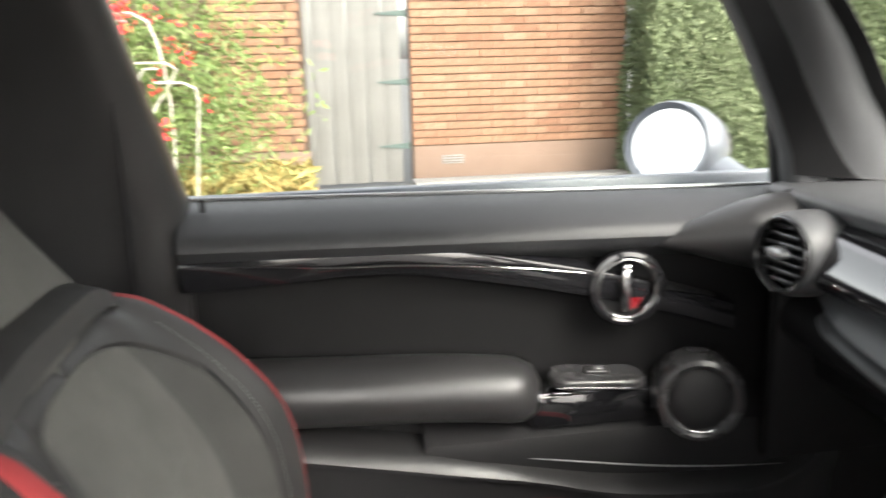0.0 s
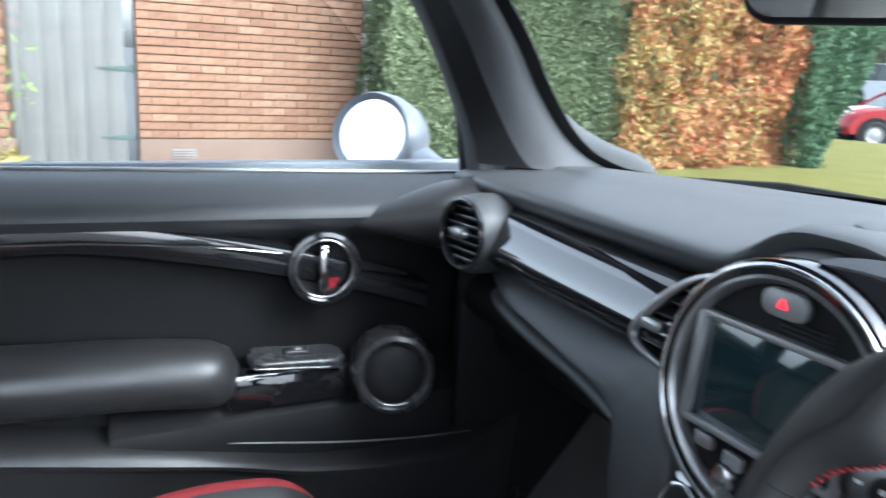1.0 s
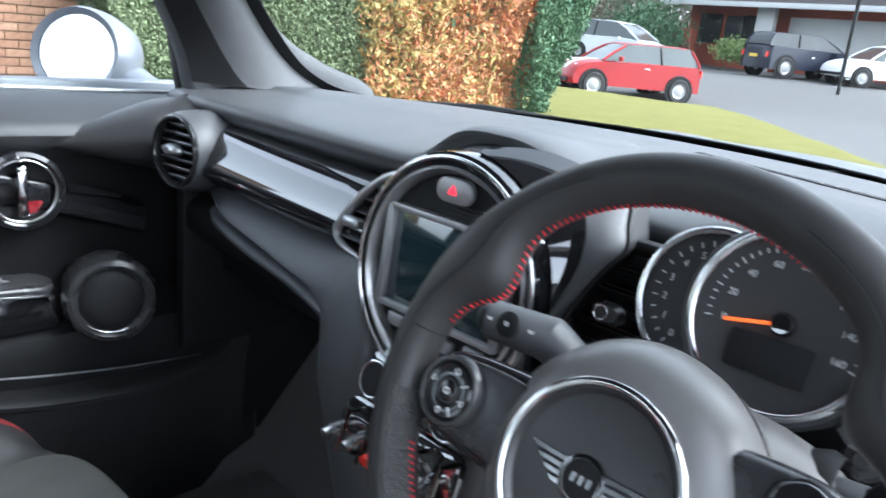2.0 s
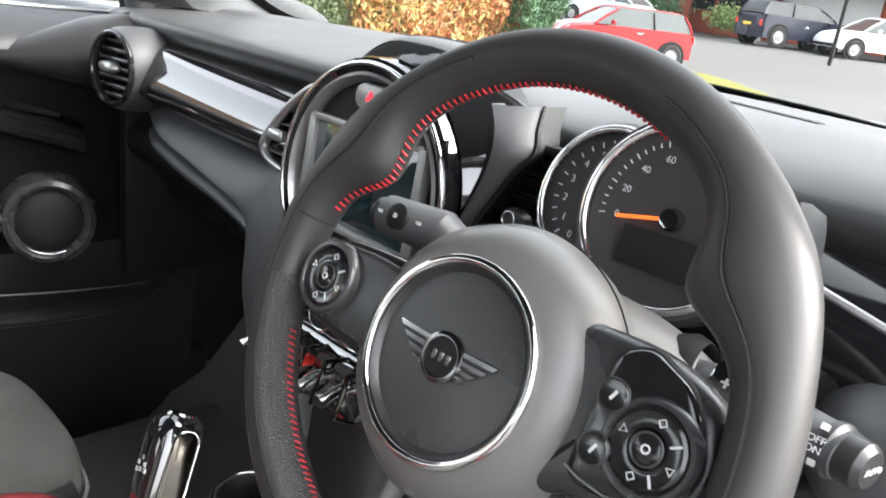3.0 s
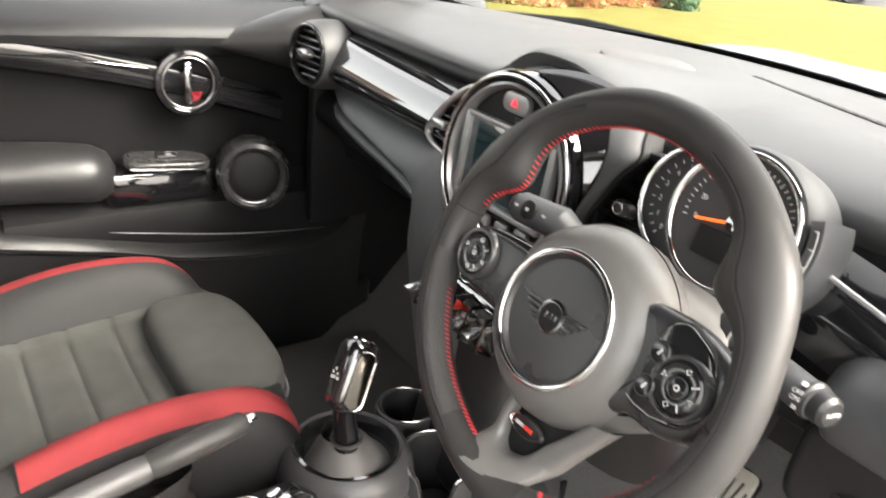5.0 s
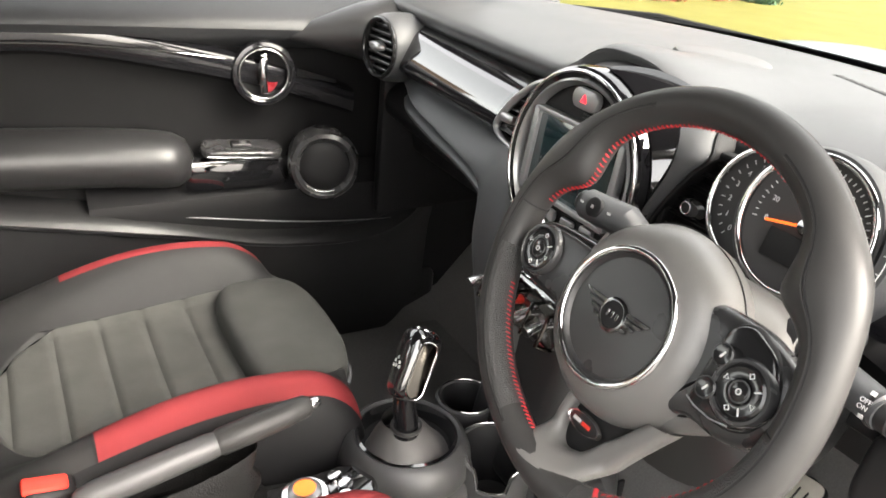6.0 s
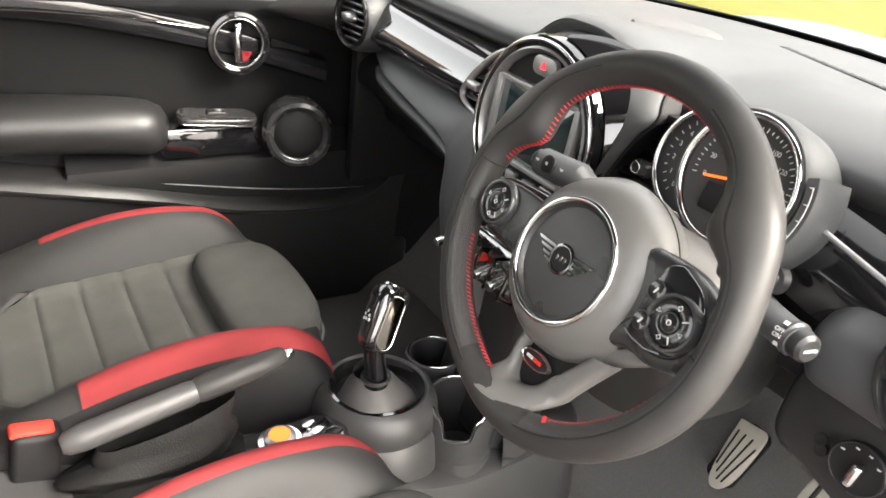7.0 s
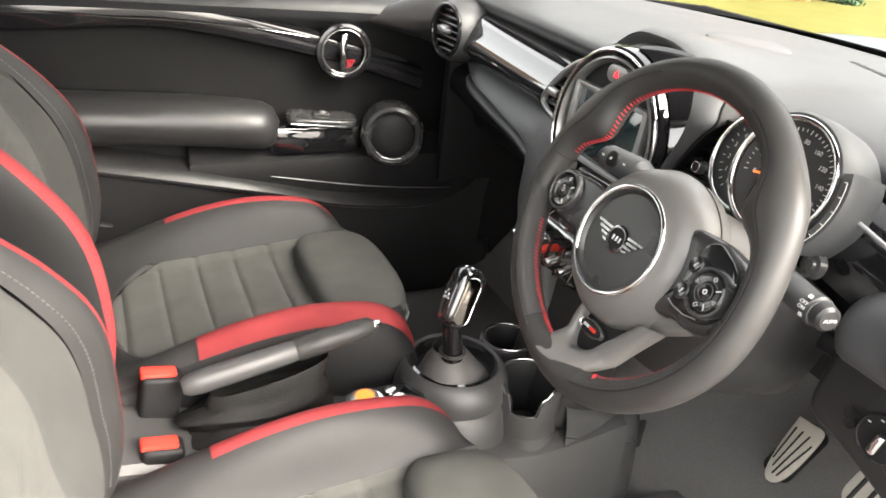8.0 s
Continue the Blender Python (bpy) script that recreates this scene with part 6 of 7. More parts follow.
BRICK = pieces("orange_brick", [(0.211, 0.112, 0.067), (0.245, 0.136, 0.083), (0.224, 0.122, 0.073), (0.272, 0.163, 0.105), (0.184, 0.092, 0.054), (0.252, 0.143, 0.090)], 0.9, 30)
WOOD = timber("grey_weathered_boards", (0.090, 0.087, 0.081), (0.204, 0.201, 0.189))
IRON = surface("dark_green_iron", (0.05, 0.08, 0.07), (0.08, 0.11, 0.1), 0.6, 40)
KERB = surface("pale_concrete", (0.180, 0.177, 0.165), (0.240, 0.234, 0.222), 0.9, 12, 0.3, 90)
LEAF_GREEN = pieces("dense_green_hedge_leaves", [(0.099, 0.132, 0.059), (0.115, 0.149, 0.069), (0.125, 0.158, 0.079), (0.106, 0.139, 0.066)], 0.7, 40, 0.2, True)
LEAF_DARK = pieces("dark_conifer_leaves", [(0.05, 0.11, 0.045), (0.075, 0.145, 0.065), (0.06, 0.125, 0.07)], 0.7, 40, 0.2, True)
LEAF_ORANGE = pieces("copper_beech_leaves", [(0.450, 0.150, 0.056), (0.495, 0.217, 0.083), (0.390, 0.098, 0.049), (0.510, 0.270, 0.135), (0.338, 0.135, 0.068), (0.435, 0.277, 0.120)], 0.8, 40, 0.2, True)
LEAF_GOLD = pieces("yellowing_beech_leaves", [(0.413, 0.300, 0.090), (0.338, 0.285, 0.090), (0.413, 0.217, 0.068), (0.262, 0.240, 0.090), (0.465, 0.345, 0.135)], 0.8, 40, 0.2, True)
LEAF_ROSE = pieces("light_green_shrub_leaves", [(0.120, 0.188, 0.045), (0.180, 0.247, 0.075), (0.090, 0.150, 0.038), (0.225, 0.270, 0.105)], 0.6, 40, 0.2, True)
STRAW = pieces("dry_grass_blades", [(0.375, 0.270, 0.090), (0.315, 0.255, 0.090), (0.225, 0.225, 0.068)], 0.8, 40, 0.2, True)
PETAL = surface("red_petals", (0.6, 0.03, 0.04), (0.75, 0.08, 0.08), 0.6, 30)
TWIG = surface("pale_bare_twigs", (0.45, 0.42, 0.36), (0.6, 0.57, 0.5), 0.8, 30)
FAR_BRICK = surface("red_brickwork", (0.33, 0.075, 0.045), (0.42, 0.125, 0.08), 0.9, 6, 0.3, 30)
TILE = surface("grey_roof_tiles", (0.06, 0.057, 0.054), (0.1, 0.095, 0.09), 0.9, 12, 0.5, 30)
WHITE = surface("white_paint", (0.5, 0.5, 0.49), (0.6, 0.6, 0.585), 0.6, 4)
PANE = surface("dark_window_pane", (0.02, 0.024, 0.027), (0.045, 0.05, 0.054), 0.2, 3, spec=0.3)
TWIGS = surface("bare_winter_branches", (0.13, 0.12, 0.09), (0.2, 0.18, 0.13), 0.9, 8)


def rise(x, y):
    """The ground climbs gently away from the drive, most of all before the house."""
    d = math.hypot(x, y)
    if x < 0:
        return -0.03
    far = max(0.0, min(1.0, (d - 20) / 9))
    side = max(0.0, min(1.0, (17 - y) / 5))
    dip = 0.26 * math.exp(-((x - 18.2) ** 2 + (y - 10.6) ** 2) / 16.0)
    return -0.03 - dip + 0.027 * max(0.0, min(d, 60) - 20) + 0.2 * far * far * (3 - 2 * far) * side * side * (3 - 2 * side)


gx = np.concatenate([np.linspace(-400, -30, 8), np.linspace(-20, 60, 65), np.linspace(80, 600, 10)])
gy = np.concatenate([np.linspace(-400, -30, 8), np.linspace(-20, 60, 65), np.linspace(80, 600, 10)])
single("ground", loft([[V(x, y, rise(x, y)) for y in gy] for x in gx]), ASPHALT, "grey damp asphalt of the drive and road", "ground", kind="structure")
# lawn, a low mound with a soft edge towards the road
rings = []
for f in np.linspace(0, 1, 60):
    row = []
    for g in np.linspace(0, 1, 40):
        a, b = V(4.2, -3.0, 0).lerp(V(17.9, 8.4, 0), f), V(4.2, 6.2, 0).lerp(V(15.5, 13.5, 0), f)
        p = a.lerp(b, g)
        edge = min(1, g * 14) * min(1, (1 - f) * 10) * min(1, f * 20)
        row.append(V(p.x, p.y, rise(p.x, p.y) + 0.01 + edge * (0.17 + 0.09 * math.exp(-((f - 0.72) / 0.16) ** 2 - ((g - 0.55) / 0.3) ** 2) + 0.02 * noise.noise(p * 0.7))))
    rings.append(row)
single("lawn", loft(rings), GRASS, "mossy yellow-green winter lawn", "lawn", kind="structure")
WY = 7.13
# the garage wall
wall = thing("wall_north", (1.0, WY, 0), "orange brick garage wall over a rendered plinth", "wall", kind="structure")
part("mortar_bed", join(box((2.13, 0.2, 2.9), pose(1.895, WY + 0.112, 1.42), 0), box((4.0, 0.2, 2.9), pose(-2.1, WY + 0.112, 1.42), 0)), MORTAR, wall)
part("plinth", join(box((2.12, 0.03, 0.38), pose(1.895, WY + 0.005, 0.16), 0.006), box((4.0, 0.03, 0.38), pose(-2.1, WY + 0.005, 0.16), 0.006)), RENDERED, wall, "weathered rendered plinth")
vent = part("air_brick", box((0.215, 0.02, 0.085), pose(1.222, WY - 0.008, 0.212), 0.004), KERB, wall, "cream air brick")
for k in range(3):
    part("vent_slot", box((0.19, 0.008, 0.008), pose(1.222, WY - 0.018, 0.187 + 0.025 * k), 0.001, 1), MORTAR, vent)
gate = thing("garden_gate", (0.35, WY, 0), "tall grey weathered plank gate on iron strap hinges", "gate")
for k in range(5):
    part("board", box((0.163, 0.03, 1.98 - 0.01 * (k % 2)), pose(-0.015 + 0.165 * k + 0.005, WY + 0.02 + 0.003 * (k % 2), 1.0, 0, 0.25 * (-1) ** k, 0), 0.006), WOOD, gate)
for z in (0.36, 0.97, 1.6):
    hg = part("strap_hinge", slab([(0.0, -0.03), (0.0, 0.03), (-0.27, 0.008), (-0.29, 0.0), (-0.27, -0.008)], Matrix(((1, 0, 0, 0.79), (0, 0, -1, WY + 0.004), (0, 1, 0, z), (0, 0, 0, 1))), 0.008, 0.002, 1), IRON, gate, "tapered iron strap hinge")
    part("hinge_pin", tube([V(0.792, WY - 0.004, z - 0.04), V(0.792, WY - 0.004, z + 0.04)], 0.011, 8), IRON, hg)
part("gate_post", box((0.07, 0.08, 2.05), pose(-0.13, WY + 0.03, 1.02), 0.008), WOOD, gate)
single("path_edge", box((5.0, 0.28, 0.08), pose(3.3, WY - 0.24, 0.01), 0.015), KERB, "pale concrete edging at the wall", "kerb", kind="structure")


def leaf_cloud(spots, size, spread, seed, up=0.4, long=1.6):
    """Many small bent leaves about the given spots."""
    rng = np.random.default_rng(seed)
    verts, faces = [], []
    for p in spots:
        n = rng.normal(size=3)
        n[2] = abs(n[2]) * up + n[2] * (1 - up)
        n /= np.linalg.norm(n) + 1e-9
        t = np.cross(n, rng.normal(size=3))
        t /= np.linalg.norm(t) + 1e-9
        b = np.cross(n, t)
        s = size * rng.uniform(0.6, 1.4)
        c = np.array(p) + rng.normal(size=3) * spread
        i = len(verts)
        verts += [tuple(c - t * s * long), tuple(c + b * s * 0.55 + n * s * 0.2), tuple(c + t * s * long), tuple(c - b * s * 0.55 + n * s * 0.2)]
        faces += [(i, i + 1, i + 2, i + 3)]
    me = bpy.data.meshes.new("leaves")
    me.from_pydata(verts, [], faces)
    return me


def leaf_part(name, me, mat, parent, label=""):
    me.materials.append(mat)
    ob = new(name, me)
    ob.parent = parent
    ob.matrix_parent_inverse = parent.matrix_basis.inverted()
    ob["kind"] = "stuff"
    return tagged(ob, label)


def hedge(name, x0, x1, y0, y1, h, mat, n, size, label, seed, core, wob=0.18, other=None, lean=0.0):
    """A clipped hedge: a dark twiggy core inside a shell of leaves with an uneven face."""
    t = thing(name, ((x0 + x1) / 2, (y0 + y1) / 2, 0), label, "hedge")
    rng = np.random.default_rng(seed)
    spots = []
    for _ in range(n):
        u, w = rng.uniform(), rng.uniform()
        side = rng.uniform()
        x, z = x0 + (x1 - x0 + lean * min(1, w * 1.6)) * u, h * w
        q = Vector((x * 1.3, z * 1.3, seed))
        dent = wob * noise.noise(q) + 0.6 * wob * noise.noise(q * 2.7)
        taper = 0.12 * w
        if side < 0.72:
            spots.append((x, y0 + taper + dent + rng.uniform(0, 0.12), z))
        elif side < 0.86:
            spots.append((x0 + dent + taper, y0 + (y1 - y0) * u, z))
        else:
            spots.append((x1 + lean * min(1, w * 1.6) + dent - taper, y0 + (y1 - y0) * u, z))
    core_bm = box((max(0.15, x1 - x0 - 0.3), y1 - y0 - 0.3, h - 0.1), pose((x0 + x1) / 2, (y0 + y1) / 2 + 0.12, h / 2), 0.1, 2)
    part("twig_core", core_bm, core, t)
    turned = [bool(other) and rng.uniform() < 0.7 - 0.65 * (p[0] - x0) / (x1 - x0) + 0.5 * noise.noise(Vector(p) * 0.9) for p in spots]
    leaf_part("leaves", leaf_cloud([p for p, o in zip(spots, turned) if not o], size, 0.03, seed), mat, t)
    if other:
        leaf_part("leaves", leaf_cloud([p for p, o in zip(spots, turned) if o], size, 0.03, seed + 1), other, t)
    return t


hedge("green_hedge", 2.95, 5.9, 6.35, 7.4, 3.0, LEAF_GREEN, 110000, 0.016, "tall clipped green conifer hedge", 3, LEAF_GREEN, 0.1)
hedge("beech_hedge", 5.75, 8.3, 6.2, 7.4, 3.2, LEAF_ORANGE, 46000, 0.026, "copper-leaved beech hedge in autumn colour", 5, LEAF_DARK, 0.3, LEAF_GOLD, 0.6)
hedge("conifer_hedge", 8.3, 8.42, 6.0, 7.2, 3.6, LEAF_DARK, 30000, 0.022, "dark green conifer at the hedge's end", 7, LEAF_DARK, 0.14, None, 1.5)
# flowering shrub by the gate
shrub = thing("flowering_shrub", (-1.2, 6.3, 0), "loose shrub with red flowers and pale bare stems", "shrub")
rng = np.random.default_rng(11)
spots, flowers = [], []
for _ in range(9000):
    c = [(-1.9, 6.5, 1.5), (-1.15, 6.4, 1.35), (-2.6, 6.4, 1.1), (-0.95, 6.3, 0.75), (-1.7, 6.2, 0.7)][rng.integers(5)]
    v = rng.normal(size=3) * (0.33, 0.25, 0.33)
    spots.append((c[0] + v[0], c[1] + v[1], max(0.05, c[2] + v[2])))
leaf_part("leaves", leaf_cloud(spots, 0.024, 0.02, 12), LEAF_ROSE, shrub)
for _ in range(34):
    c = (rng.uniform(-2.3, -0.75), rng.uniform(5.75, 6.1), rng.uniform(0.5, 2.0))
    flowers += [tuple(np.array(c) + rng.normal(size=3) * 0.035) for _ in range(9)]
flowers += [tuple(np.array((-1.45, 5.8, 1.62)) + rng.normal(size=3) * (0.05, 0.05, 0.09)) for _ in range(80)]
leaf_part("flowers", leaf_cloud(flowers, 0.026, 0.01, 13, long=1.0), PETAL, shrub, "red flower heads")
for k in range(14):
    x = rng.uniform(-2.2, -0.75)
    z = rng.uniform(0.9, 1.7)
    part("stem", tube(spline([(x, 5.95, 0.1), (x + rng.normal() * 0.1, 5.9, z * 0.6), (x + rng.normal() * 0.15, 5.85, z), (x + rng.normal() * 0.3, 5.8, z + 0.05)], 10), 0.009, 6), TWIG, shrub)
grass = thing("dry_grass", (-0.7, 6.6, 0), "dry yellow grass at the wall's foot", "grass", kind="stuff")
spots = [(rng.uniform(-2.4, -0.15), rng.uniform(6.0, 7.0), rng.uniform(0.0, 0.28)) for _ in range(3500)]
leaf_part("blades", leaf_cloud(spots, 0.03, 0.02, 14, 0.0, 2.5), STRAW, grass)


# ---- parked vehicles ----
def car_paint(name, c):
    return surface(name, c, tuple(min(1, v * 1.08) for v in c), 0.35, 10, coat=0.2, spec=0.3, rough_var=0.03)


TYRE = RUBBER
CAR_GLASS = surface("pale_reflecting_glass", (0.05, 0.06, 0.06), (0.07, 0.08, 0.08), 0.1, 2, spec=0.5, ior=1.5, rough_var=0.03)
AMBER = surface("amber_plate", (0.7, 0.45, 0.05), (0.75, 0.5, 0.06), 0.5, 10)


def vehicle(name, at_, heading, length, width, height, paint, label, roof=None, shape="hatch", stripes=False, pane=None):
    """A parked vehicle: x ahead, z up in its own space."""
    h = math.radians(heading)
    M = Matrix.Translation(at_) @ Matrix.Rotation(h, 4, "Z")
    t = thing(name, at_, label, "car")
    L, W, H = length / 2, width / 2, height
    if shape == "hatch":
        side = [(-L, 0.42), (-L, 0.62), (-L + 0.06, 0.92), (-L + 0.3, 0.97), (L * 0.3, 0.95), (L * 0.75, 0.88), (L - 0.12, 0.72), (L, 0.5), (L - 0.02, 0.3)]
        cabin = [(-L + 0.12, 0.93), (-L + 0.34, H - 0.05), (-L + 0.7, H), (L * 0.05, H - 0.01), (L * 0.2, H - 0.06), (L * 0.52, 0.93)]
    elif shape == "mpv":
        side = [(-L, 0.42), (-L, 0.7), (-L + 0.06, 1.0), (-L + 0.4, 1.05), (L * 0.4, 1.05), (L * 0.8, 0.92), (L - 0.12, 0.78), (L, 0.55), (L - 0.02, 0.3)]
        cabin = [(-L + 0.1, 1.02), (-L + 0.35, H - 0.06), (-L + 0.8, H), (L * 0.05, H - 0.02), (L * 0.3, H - 0.2), (L * 0.68, 1.0)]
    else:
        side = [(-L, 0.5), (-L, 0.8), (-L + 0.06, 1.1), (-L + 0.3, 1.15), (L * 0.4, 1.12), (L * 0.85, 1.05), (L - 0.08, 0.9), (L, 0.65), (L - 0.02, 0.4)]
        cabin = [(-L + 0.08, 1.1), (-L + 0.3, H - 0.05), (-L + 0.7, H), (0.0, H), (L * 0.18, H - 0.08), (L * 0.5, 1.1)]
    hull = spline(side, 40)
    rings = []
    for k in np.linspace(-1, 1, 15):
        tuck = 1 - 0.06 * abs(k) ** 4
        rings.append([M @ V(x * tuck, W * math.copysign(abs(k) ** 0.8, k) * (1 - 0.05 * (z > 0.8)), 0.3 + (z - 0.3) * (1 - 0.07 * k ** 4)) for x, z in hull] + [M @ V(-L * tuck, W * math.copysign(abs(k) ** 0.8, k), 0.28)])
    body = part("body", loft(rings, True, True), paint, t)
    for k in (-0.33, 0.33) if stripes else ():
        lid = [(x, z) for x, z in hull if x > L * 0.3 and z > 0.6]
        part("bonnet_stripe", thicken(loft([[M @ V(x + 0.006, W * (k + d), z + 0.016 - 0.02 * abs(k)) for x, z in lid] for d in (-0.17, 0.0, 0.17)]), 0.004), WHITE, t, "white bonnet stripe")
    top = spline(cabin, 30)
    rings = []
    for k in np.linspace(-1, 1, 11):
        rings.append([M @ V(x, W * 0.9 * k * (1 - 0.22 * (z - 0.9) / (H - 0.9)), z - 0.03 * k * k * (z > H - 0.2)) for x, z in top])
    part("cabin_glass", loft(rings, False, False), pane or CAR_GLASS, t, "dark glazing")
    bm = loft([[p for p in r] for r in (rings[0], [M @ V(x, -W * 0.88, 0.92) for x, z in top])])
    bm = join(bm, loft([rings[-1], [M @ V(x, W * 0.88, 0.92) for x, z in top]]))
    part("side_glass", bm, pane or CAR_GLASS, t)
    flat = [i for i, (x, z) in enumerate(top) if z > H - 0.09]
    part("roof", thicken(loft([[r[i] + V(0, 0, 0.012) for i in flat] for r in rings]), 0.02), roof or paint, t)
    for k in (-1, 1):
        for i0, i1 in ((0, flat[0]), (flat[-1], len(top) - 1)):
            r = rings[0] if k < 0 else rings[-1]
            part("roof_pillar", tube([r[i0], r[(i0 + i1) // 2], r[i1]], 0.035, 6), paint, t)
        xm = (top[flat[0]][0] + top[flat[-1]][0]) / 2
        r = rings[0] if k < 0 else rings[-1]
        part("roof_pillar", tube([M @ V(xm - 0.1, k * W * 0.89, 0.92), M @ V(xm - 0.06, k * W * 0.72, H - 0.07)], 0.03, 6), BLACK, t)
        for wx in (-L * 0.64, L * 0.64):
            wr = 0.31 if shape != "suv" else 0.37
            mw = M @ basis((wx, k * (W - 0.05), wr), (0, k, 0))
            part("wheel_arch", lathe([(wr + 0.09, 0.05), (wr + 0.085, 0.068), (wr + 0.03, 0.072), (wr - 0.02, 0.05)], mw, 24), BLACK, t)
            ty = part("wheel", lathe([(wr * 0.62, 0.10), (wr * 0.9, 0.105), (wr, 0.07), (wr, -0.08), (wr * 0.5, -0.09)], mw, 24), TYRE, t)
            part("rim", lathe([(wr * 0.62, 0.098), (wr * 0.5, 0.07), (wr * 0.2, 0.085), (0.0, 0.09)], mw, 20), DULL_SILVER, ty)
        part("headlight", lathe([(0.0, 0.05), (0.08, 0.035), (0.11, 0.0)], M @ basis((L - 0.22, k * W * 0.72, 0.70), (0.8, k * 0.35, 0.45)), 18), WHITE, t, "pale headlight")
        part("tail_light", box((0.05, 0.12, 0.2), M @ pose(-L + 0.04, k * W * 0.82, 0.78), 0.02), RED_PLASTIC, t)
        part("door_mirror", box((0.1, 0.16, 0.12), M @ pose(L * 0.3, k * (W + 0.07), 1.0), 0.03, 2), paint, t)
        part("door_handle", box((0.16, 0.02, 0.03), M @ pose(-L * 0.12, k * (W + 0.005), 0.8), 0.008), CHROME, t)
    part("front_bumper", box((0.06, width * 0.8, 0.12), M @ pose(L - 0.02, 0, 0.38), 0.03), BLACK, t)
    part("number_plate", box((0.02, 0.5, 0.11), M @ pose(-L - 0.01, 0, 0.72), 0.004), AMBER, t, "yellow plate")
    return t


vehicle("hatchback", (18.6, 11.2, rise(18.6, 11.2)), 147, 3.75, 1.7, 1.41, car_paint("bright_red_paint", (0.25, 0.004, 0.006)), "bright red small hatchback with a white bonnet stripe", None, stripes=True)
vehicle("people_carrier", (30.2, 19.1, rise(30.2, 19.1)), -92, 4.4, 1.8, 1.7, car_paint("silver_paint", (0.55, 0.57, 0.58)), "silver people carrier parked across the road", None, "mpv")
vehicle("off_roader", (31.2, 11.5, rise(31.2, 11.5)), -32, 4.25, 1.85, 1.6, car_paint("dark_blue_paint", (0.008, 0.011, 0.025)), "dark blue off-roader parked before the house", None, "suv", pane=PANE)
vehicle("hatchback", (31.4, 8.6, rise(31.4, 8.6)), 138, 4.1, 1.75, 1.45, car_paint("white_paintwork", (0.75, 0.755, 0.755)), "white hatchback parked on the road")
post = single("lamp_post", tube([V(25.4, 8.0, 0.2), V(25.4, 8.0, 5.5)], 0.06, 8), BLACK, "thin dark lamp post", "lamp post")

# ---- the house across the road ----
house = thing("house", (36, 20, 0.8), "red brick house with a tiled porch and white garage door", "house")
HX = Matrix.Translation((36.2, 12.5, 0.95)) @ Matrix.Rotation(radians(79), 4, "Z")   # x along the front, y towards the road
part("house_wall", box((16.0, 7.0, 6.9), HX @ pose(0, -4.0, 2.75), 0.02), FAR_BRICK, house)
part("house_roof", slab([(-4.2, 0), (4.2, 0), (0, 3.2)], HX @ pose(-8.4, -4.0, 6.1, 90, 0, 90), 16.8, 0.03), TILE, house)
for x in (-6.5, -2.0, 3.0, 6.5):
    w = part("window", box((1.5, 0.12, 1.25), HX @ pose(x, -0.45, 4.6), 0.02), WHITE, house)
    part("pane", box((1.3, 0.05, 1.05), HX @ pose(x, -0.38, 4.6), 0.005), PANE, w)
part("porch_roof", slab([(-0.2, 0.0), (2.2, 0.0), (-0.2, 0.75)], HX @ pose(-8.2, -0.5, 2.5, 90, 0, 90), 16.4, 0.02), TILE, house)
part("fascia", box((16.4, 0.1, 0.22), HX @ pose(0, 1.66, 2.45), 0.01), WHITE, house, "white fascia board")
part("garage_door", box((4.5, 0.1, 2.1), HX @ pose(0.0, -0.40, 1.05), 0.02), WHITE, house, "white garage door")
part("white_pier", box((0.9, 0.3, 2.9), HX @ pose(2.8, 0.6, 0.95), 0.02), WHITE, house)
part("house_door", box((1.0, 0.1, 2.05), HX @ pose(5.2, -0.42, 1.02), 0.02), PANE, house)
for x in (6.6, 4.0):
    part("window", box((1.3, 0.1, 1.4), HX @ pose(x, -0.42, 1.4), 0.02), PANE, house)
part("porch_pier", box((1.1, 0.5, 1.8), HX @ pose(6.8, 1.2, 0.35), 0.02), FAR_BRICK, house)

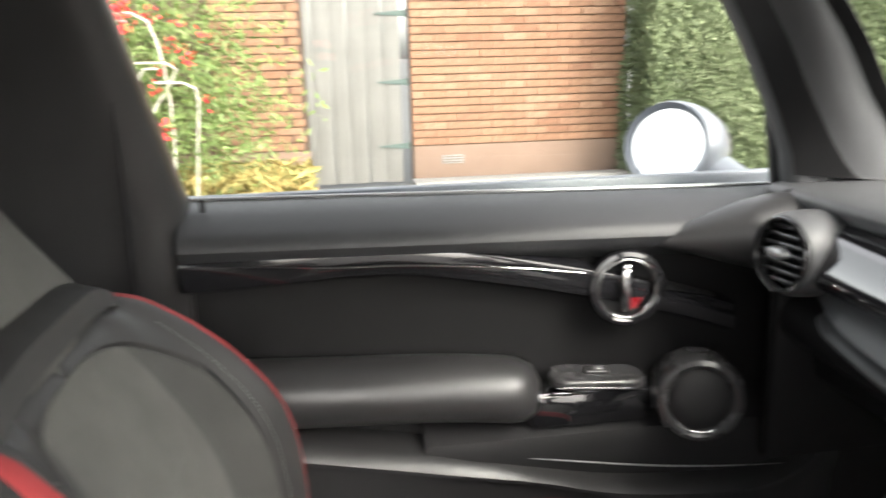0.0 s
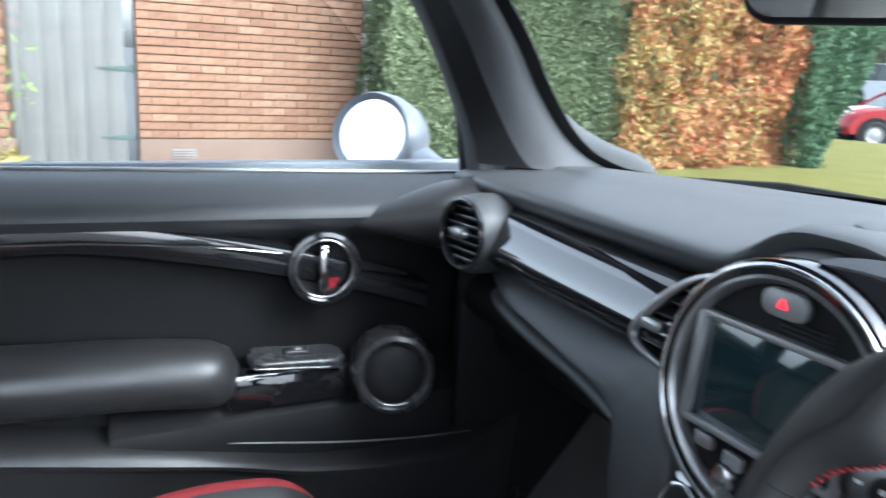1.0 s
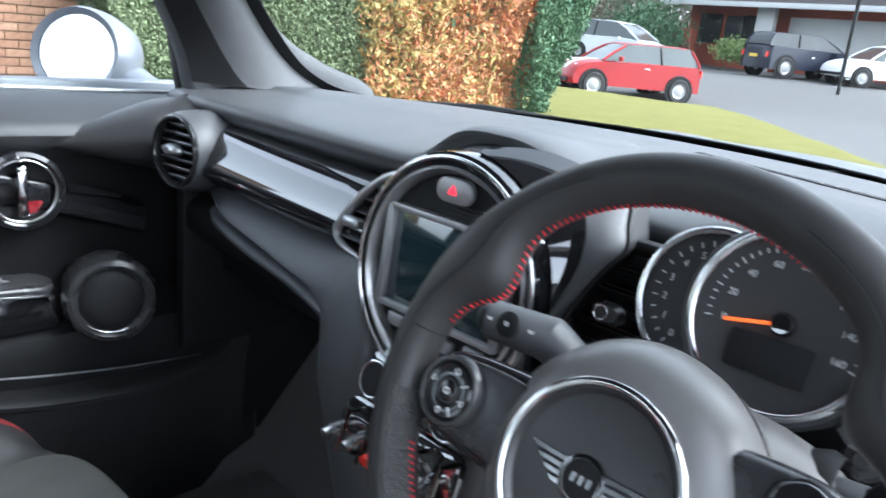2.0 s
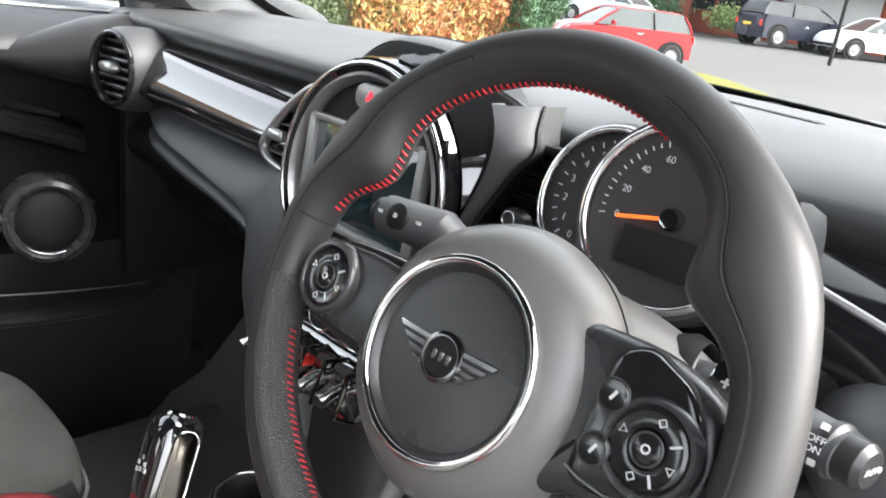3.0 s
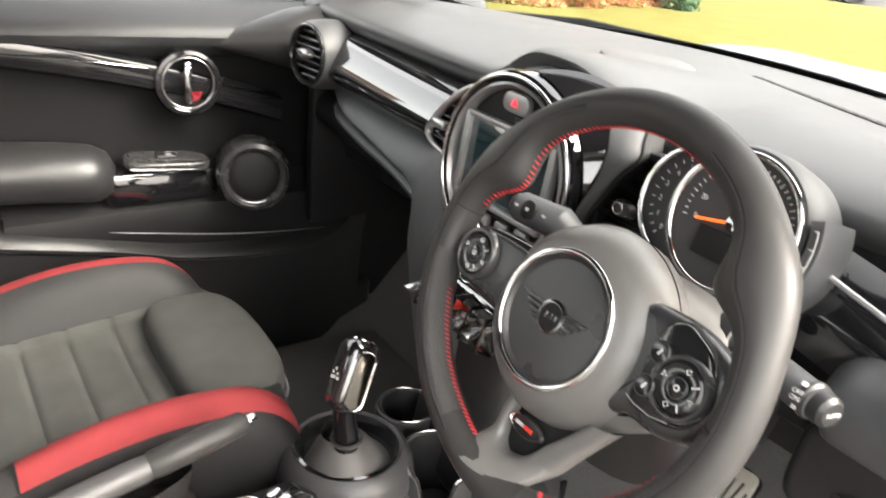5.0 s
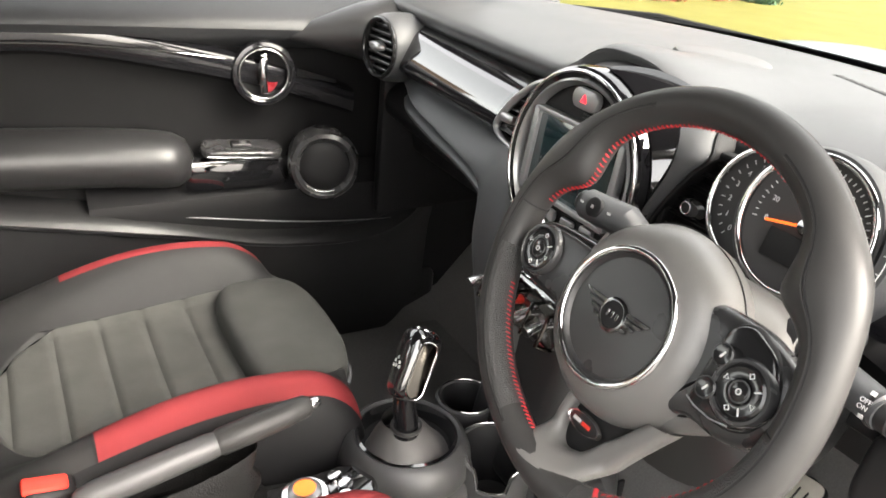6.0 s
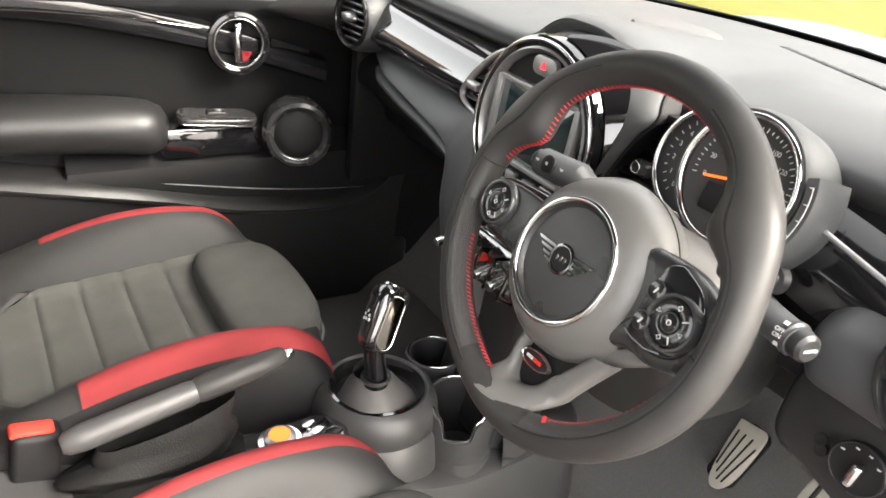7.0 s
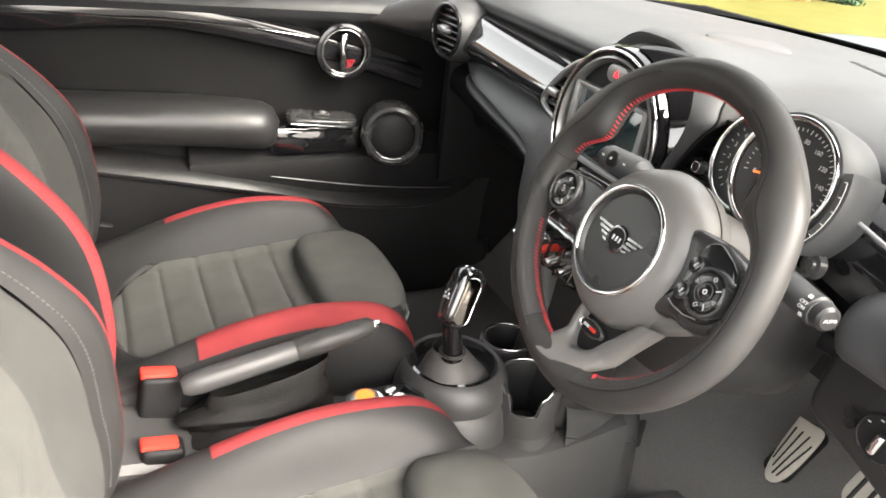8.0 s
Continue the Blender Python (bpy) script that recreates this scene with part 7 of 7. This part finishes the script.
# winter trees behind
for k, (x, y, h, w) in enumerate(((33.0, 25.0, 6.5, 3.2), (37.0, 26.5, 7.5, 3.6), (29.0, 27.5, 7.0, 3.4), (38.0, 31.0, 9.0, 4.2), (34.6, 20.6, 2.9, 1.9))):
    tr = thing("winter_tree", (x, y, 0.5), "bare brown winter tree behind the parked cars", "tree", "trees behind the road")
    rg = np.random.default_rng(40 + k)
    part("trunk", tube([V(x, y, 0.3), V(x + 0.2, y, h * 0.4), V(x, y + 0.2, h * 0.9)], [0.25, 0.16, 0.05], 8), TWIGS, tr)
    for j in range(9):
        a = rg.uniform(0, 6.28)
        z = h * rg.uniform(0.25, 0.7)
        part("limb", tube([V(x, y, z), V(x + math.cos(a) * w * 0.35, y + math.sin(a) * w * 0.35, z + h * 0.12), V(x + math.cos(a) * w * 0.7, y + math.sin(a) * w * 0.7, z + h * 0.25)], [0.09, 0.05, 0.02], 6), TWIGS, tr)
    spots = [(x + rg.normal() * w * 0.42, y + rg.normal() * w * 0.42, max(0.6, h * 0.55 + rg.normal() * h * 0.24)) for _ in range(9000)]
    leaf_part("crown", leaf_cloud(spots, 0.06, 0.05, 60 + k, long=3.0), TWIGS if k != 4 else LEAF_DARK, tr)
woods = thing("far_woods", (60, 45, 1), "bare brown woodland in the distance", "woods", kind="stuff")
rg = np.random.default_rng(77)
spots = []
for _ in range(26000):
    a = rg.uniform(0.15, 1.0)
    d = rg.uniform(52, 62)
    top = 9 + 3 * noise.noise(Vector((a * 9, 2.0, 0.0)))
    spots.append((d * math.cos(a), d * math.sin(a), 1.0 + top * rg.uniform() ** 0.8))
leaf_part("branches", leaf_cloud(spots, 0.16, 0.2, 78, long=2.2), TWIGS, woods)
bush = thing("gold_bush", (34.0, 15.6, 0.9), "small yellow-green bush beside the house", "shrub")
rg = np.random.default_rng(90)
leaf_part("leaves", leaf_cloud([(34.0 + rg.normal() * 0.35, 15.6 + rg.normal() * 0.35, 1.35 + rg.normal() * 0.22) for _ in range(1500)], 0.06, 0.02, 91), LEAF_ROSE, bush)

# bricks last: the stretch of wall beside the gate, brick by brick
def brick_mesh(w):
    b = box((w, 0.03, 0.067), Matrix.Identity(4), 0.004, 1)
    me = bpy.data.meshes.new("brick")
    b.to_mesh(me)
    b.free()
    me.materials.append(BRICK)
    return me


full, half = brick_mesh(0.2205), brick_mesh(0.108)
inv = wall.matrix_basis.inverted()
rb = random.Random(4)


def lay(x0, x1, z0, z1):
    row = 0
    z = z0
    while z < z1:
        x = x0 + (0.0 if row % 2 else -0.1125)
        while x < x1 - 0.02:
            a, b = max(x, x0), min(x + 0.215, x1)
            if b - a > 0.06:
                ob = new("brick", full if b - a > 0.16 else half)
                ob.parent = wall
                ob.matrix_parent_inverse = inv
                ob.location = ((a + b) / 2, WY + rb.uniform(-0.002, 0.002), z + 0.0325)
                ob.rotation_euler = (0, rb.uniform(-0.006, 0.006), 0)
            x += 0.225
        z += 0.075
        row += 1


lay(0.835, 2.95, 0.36, 2.05)
lay(-1.0, -0.17, 0.36, 2.05)
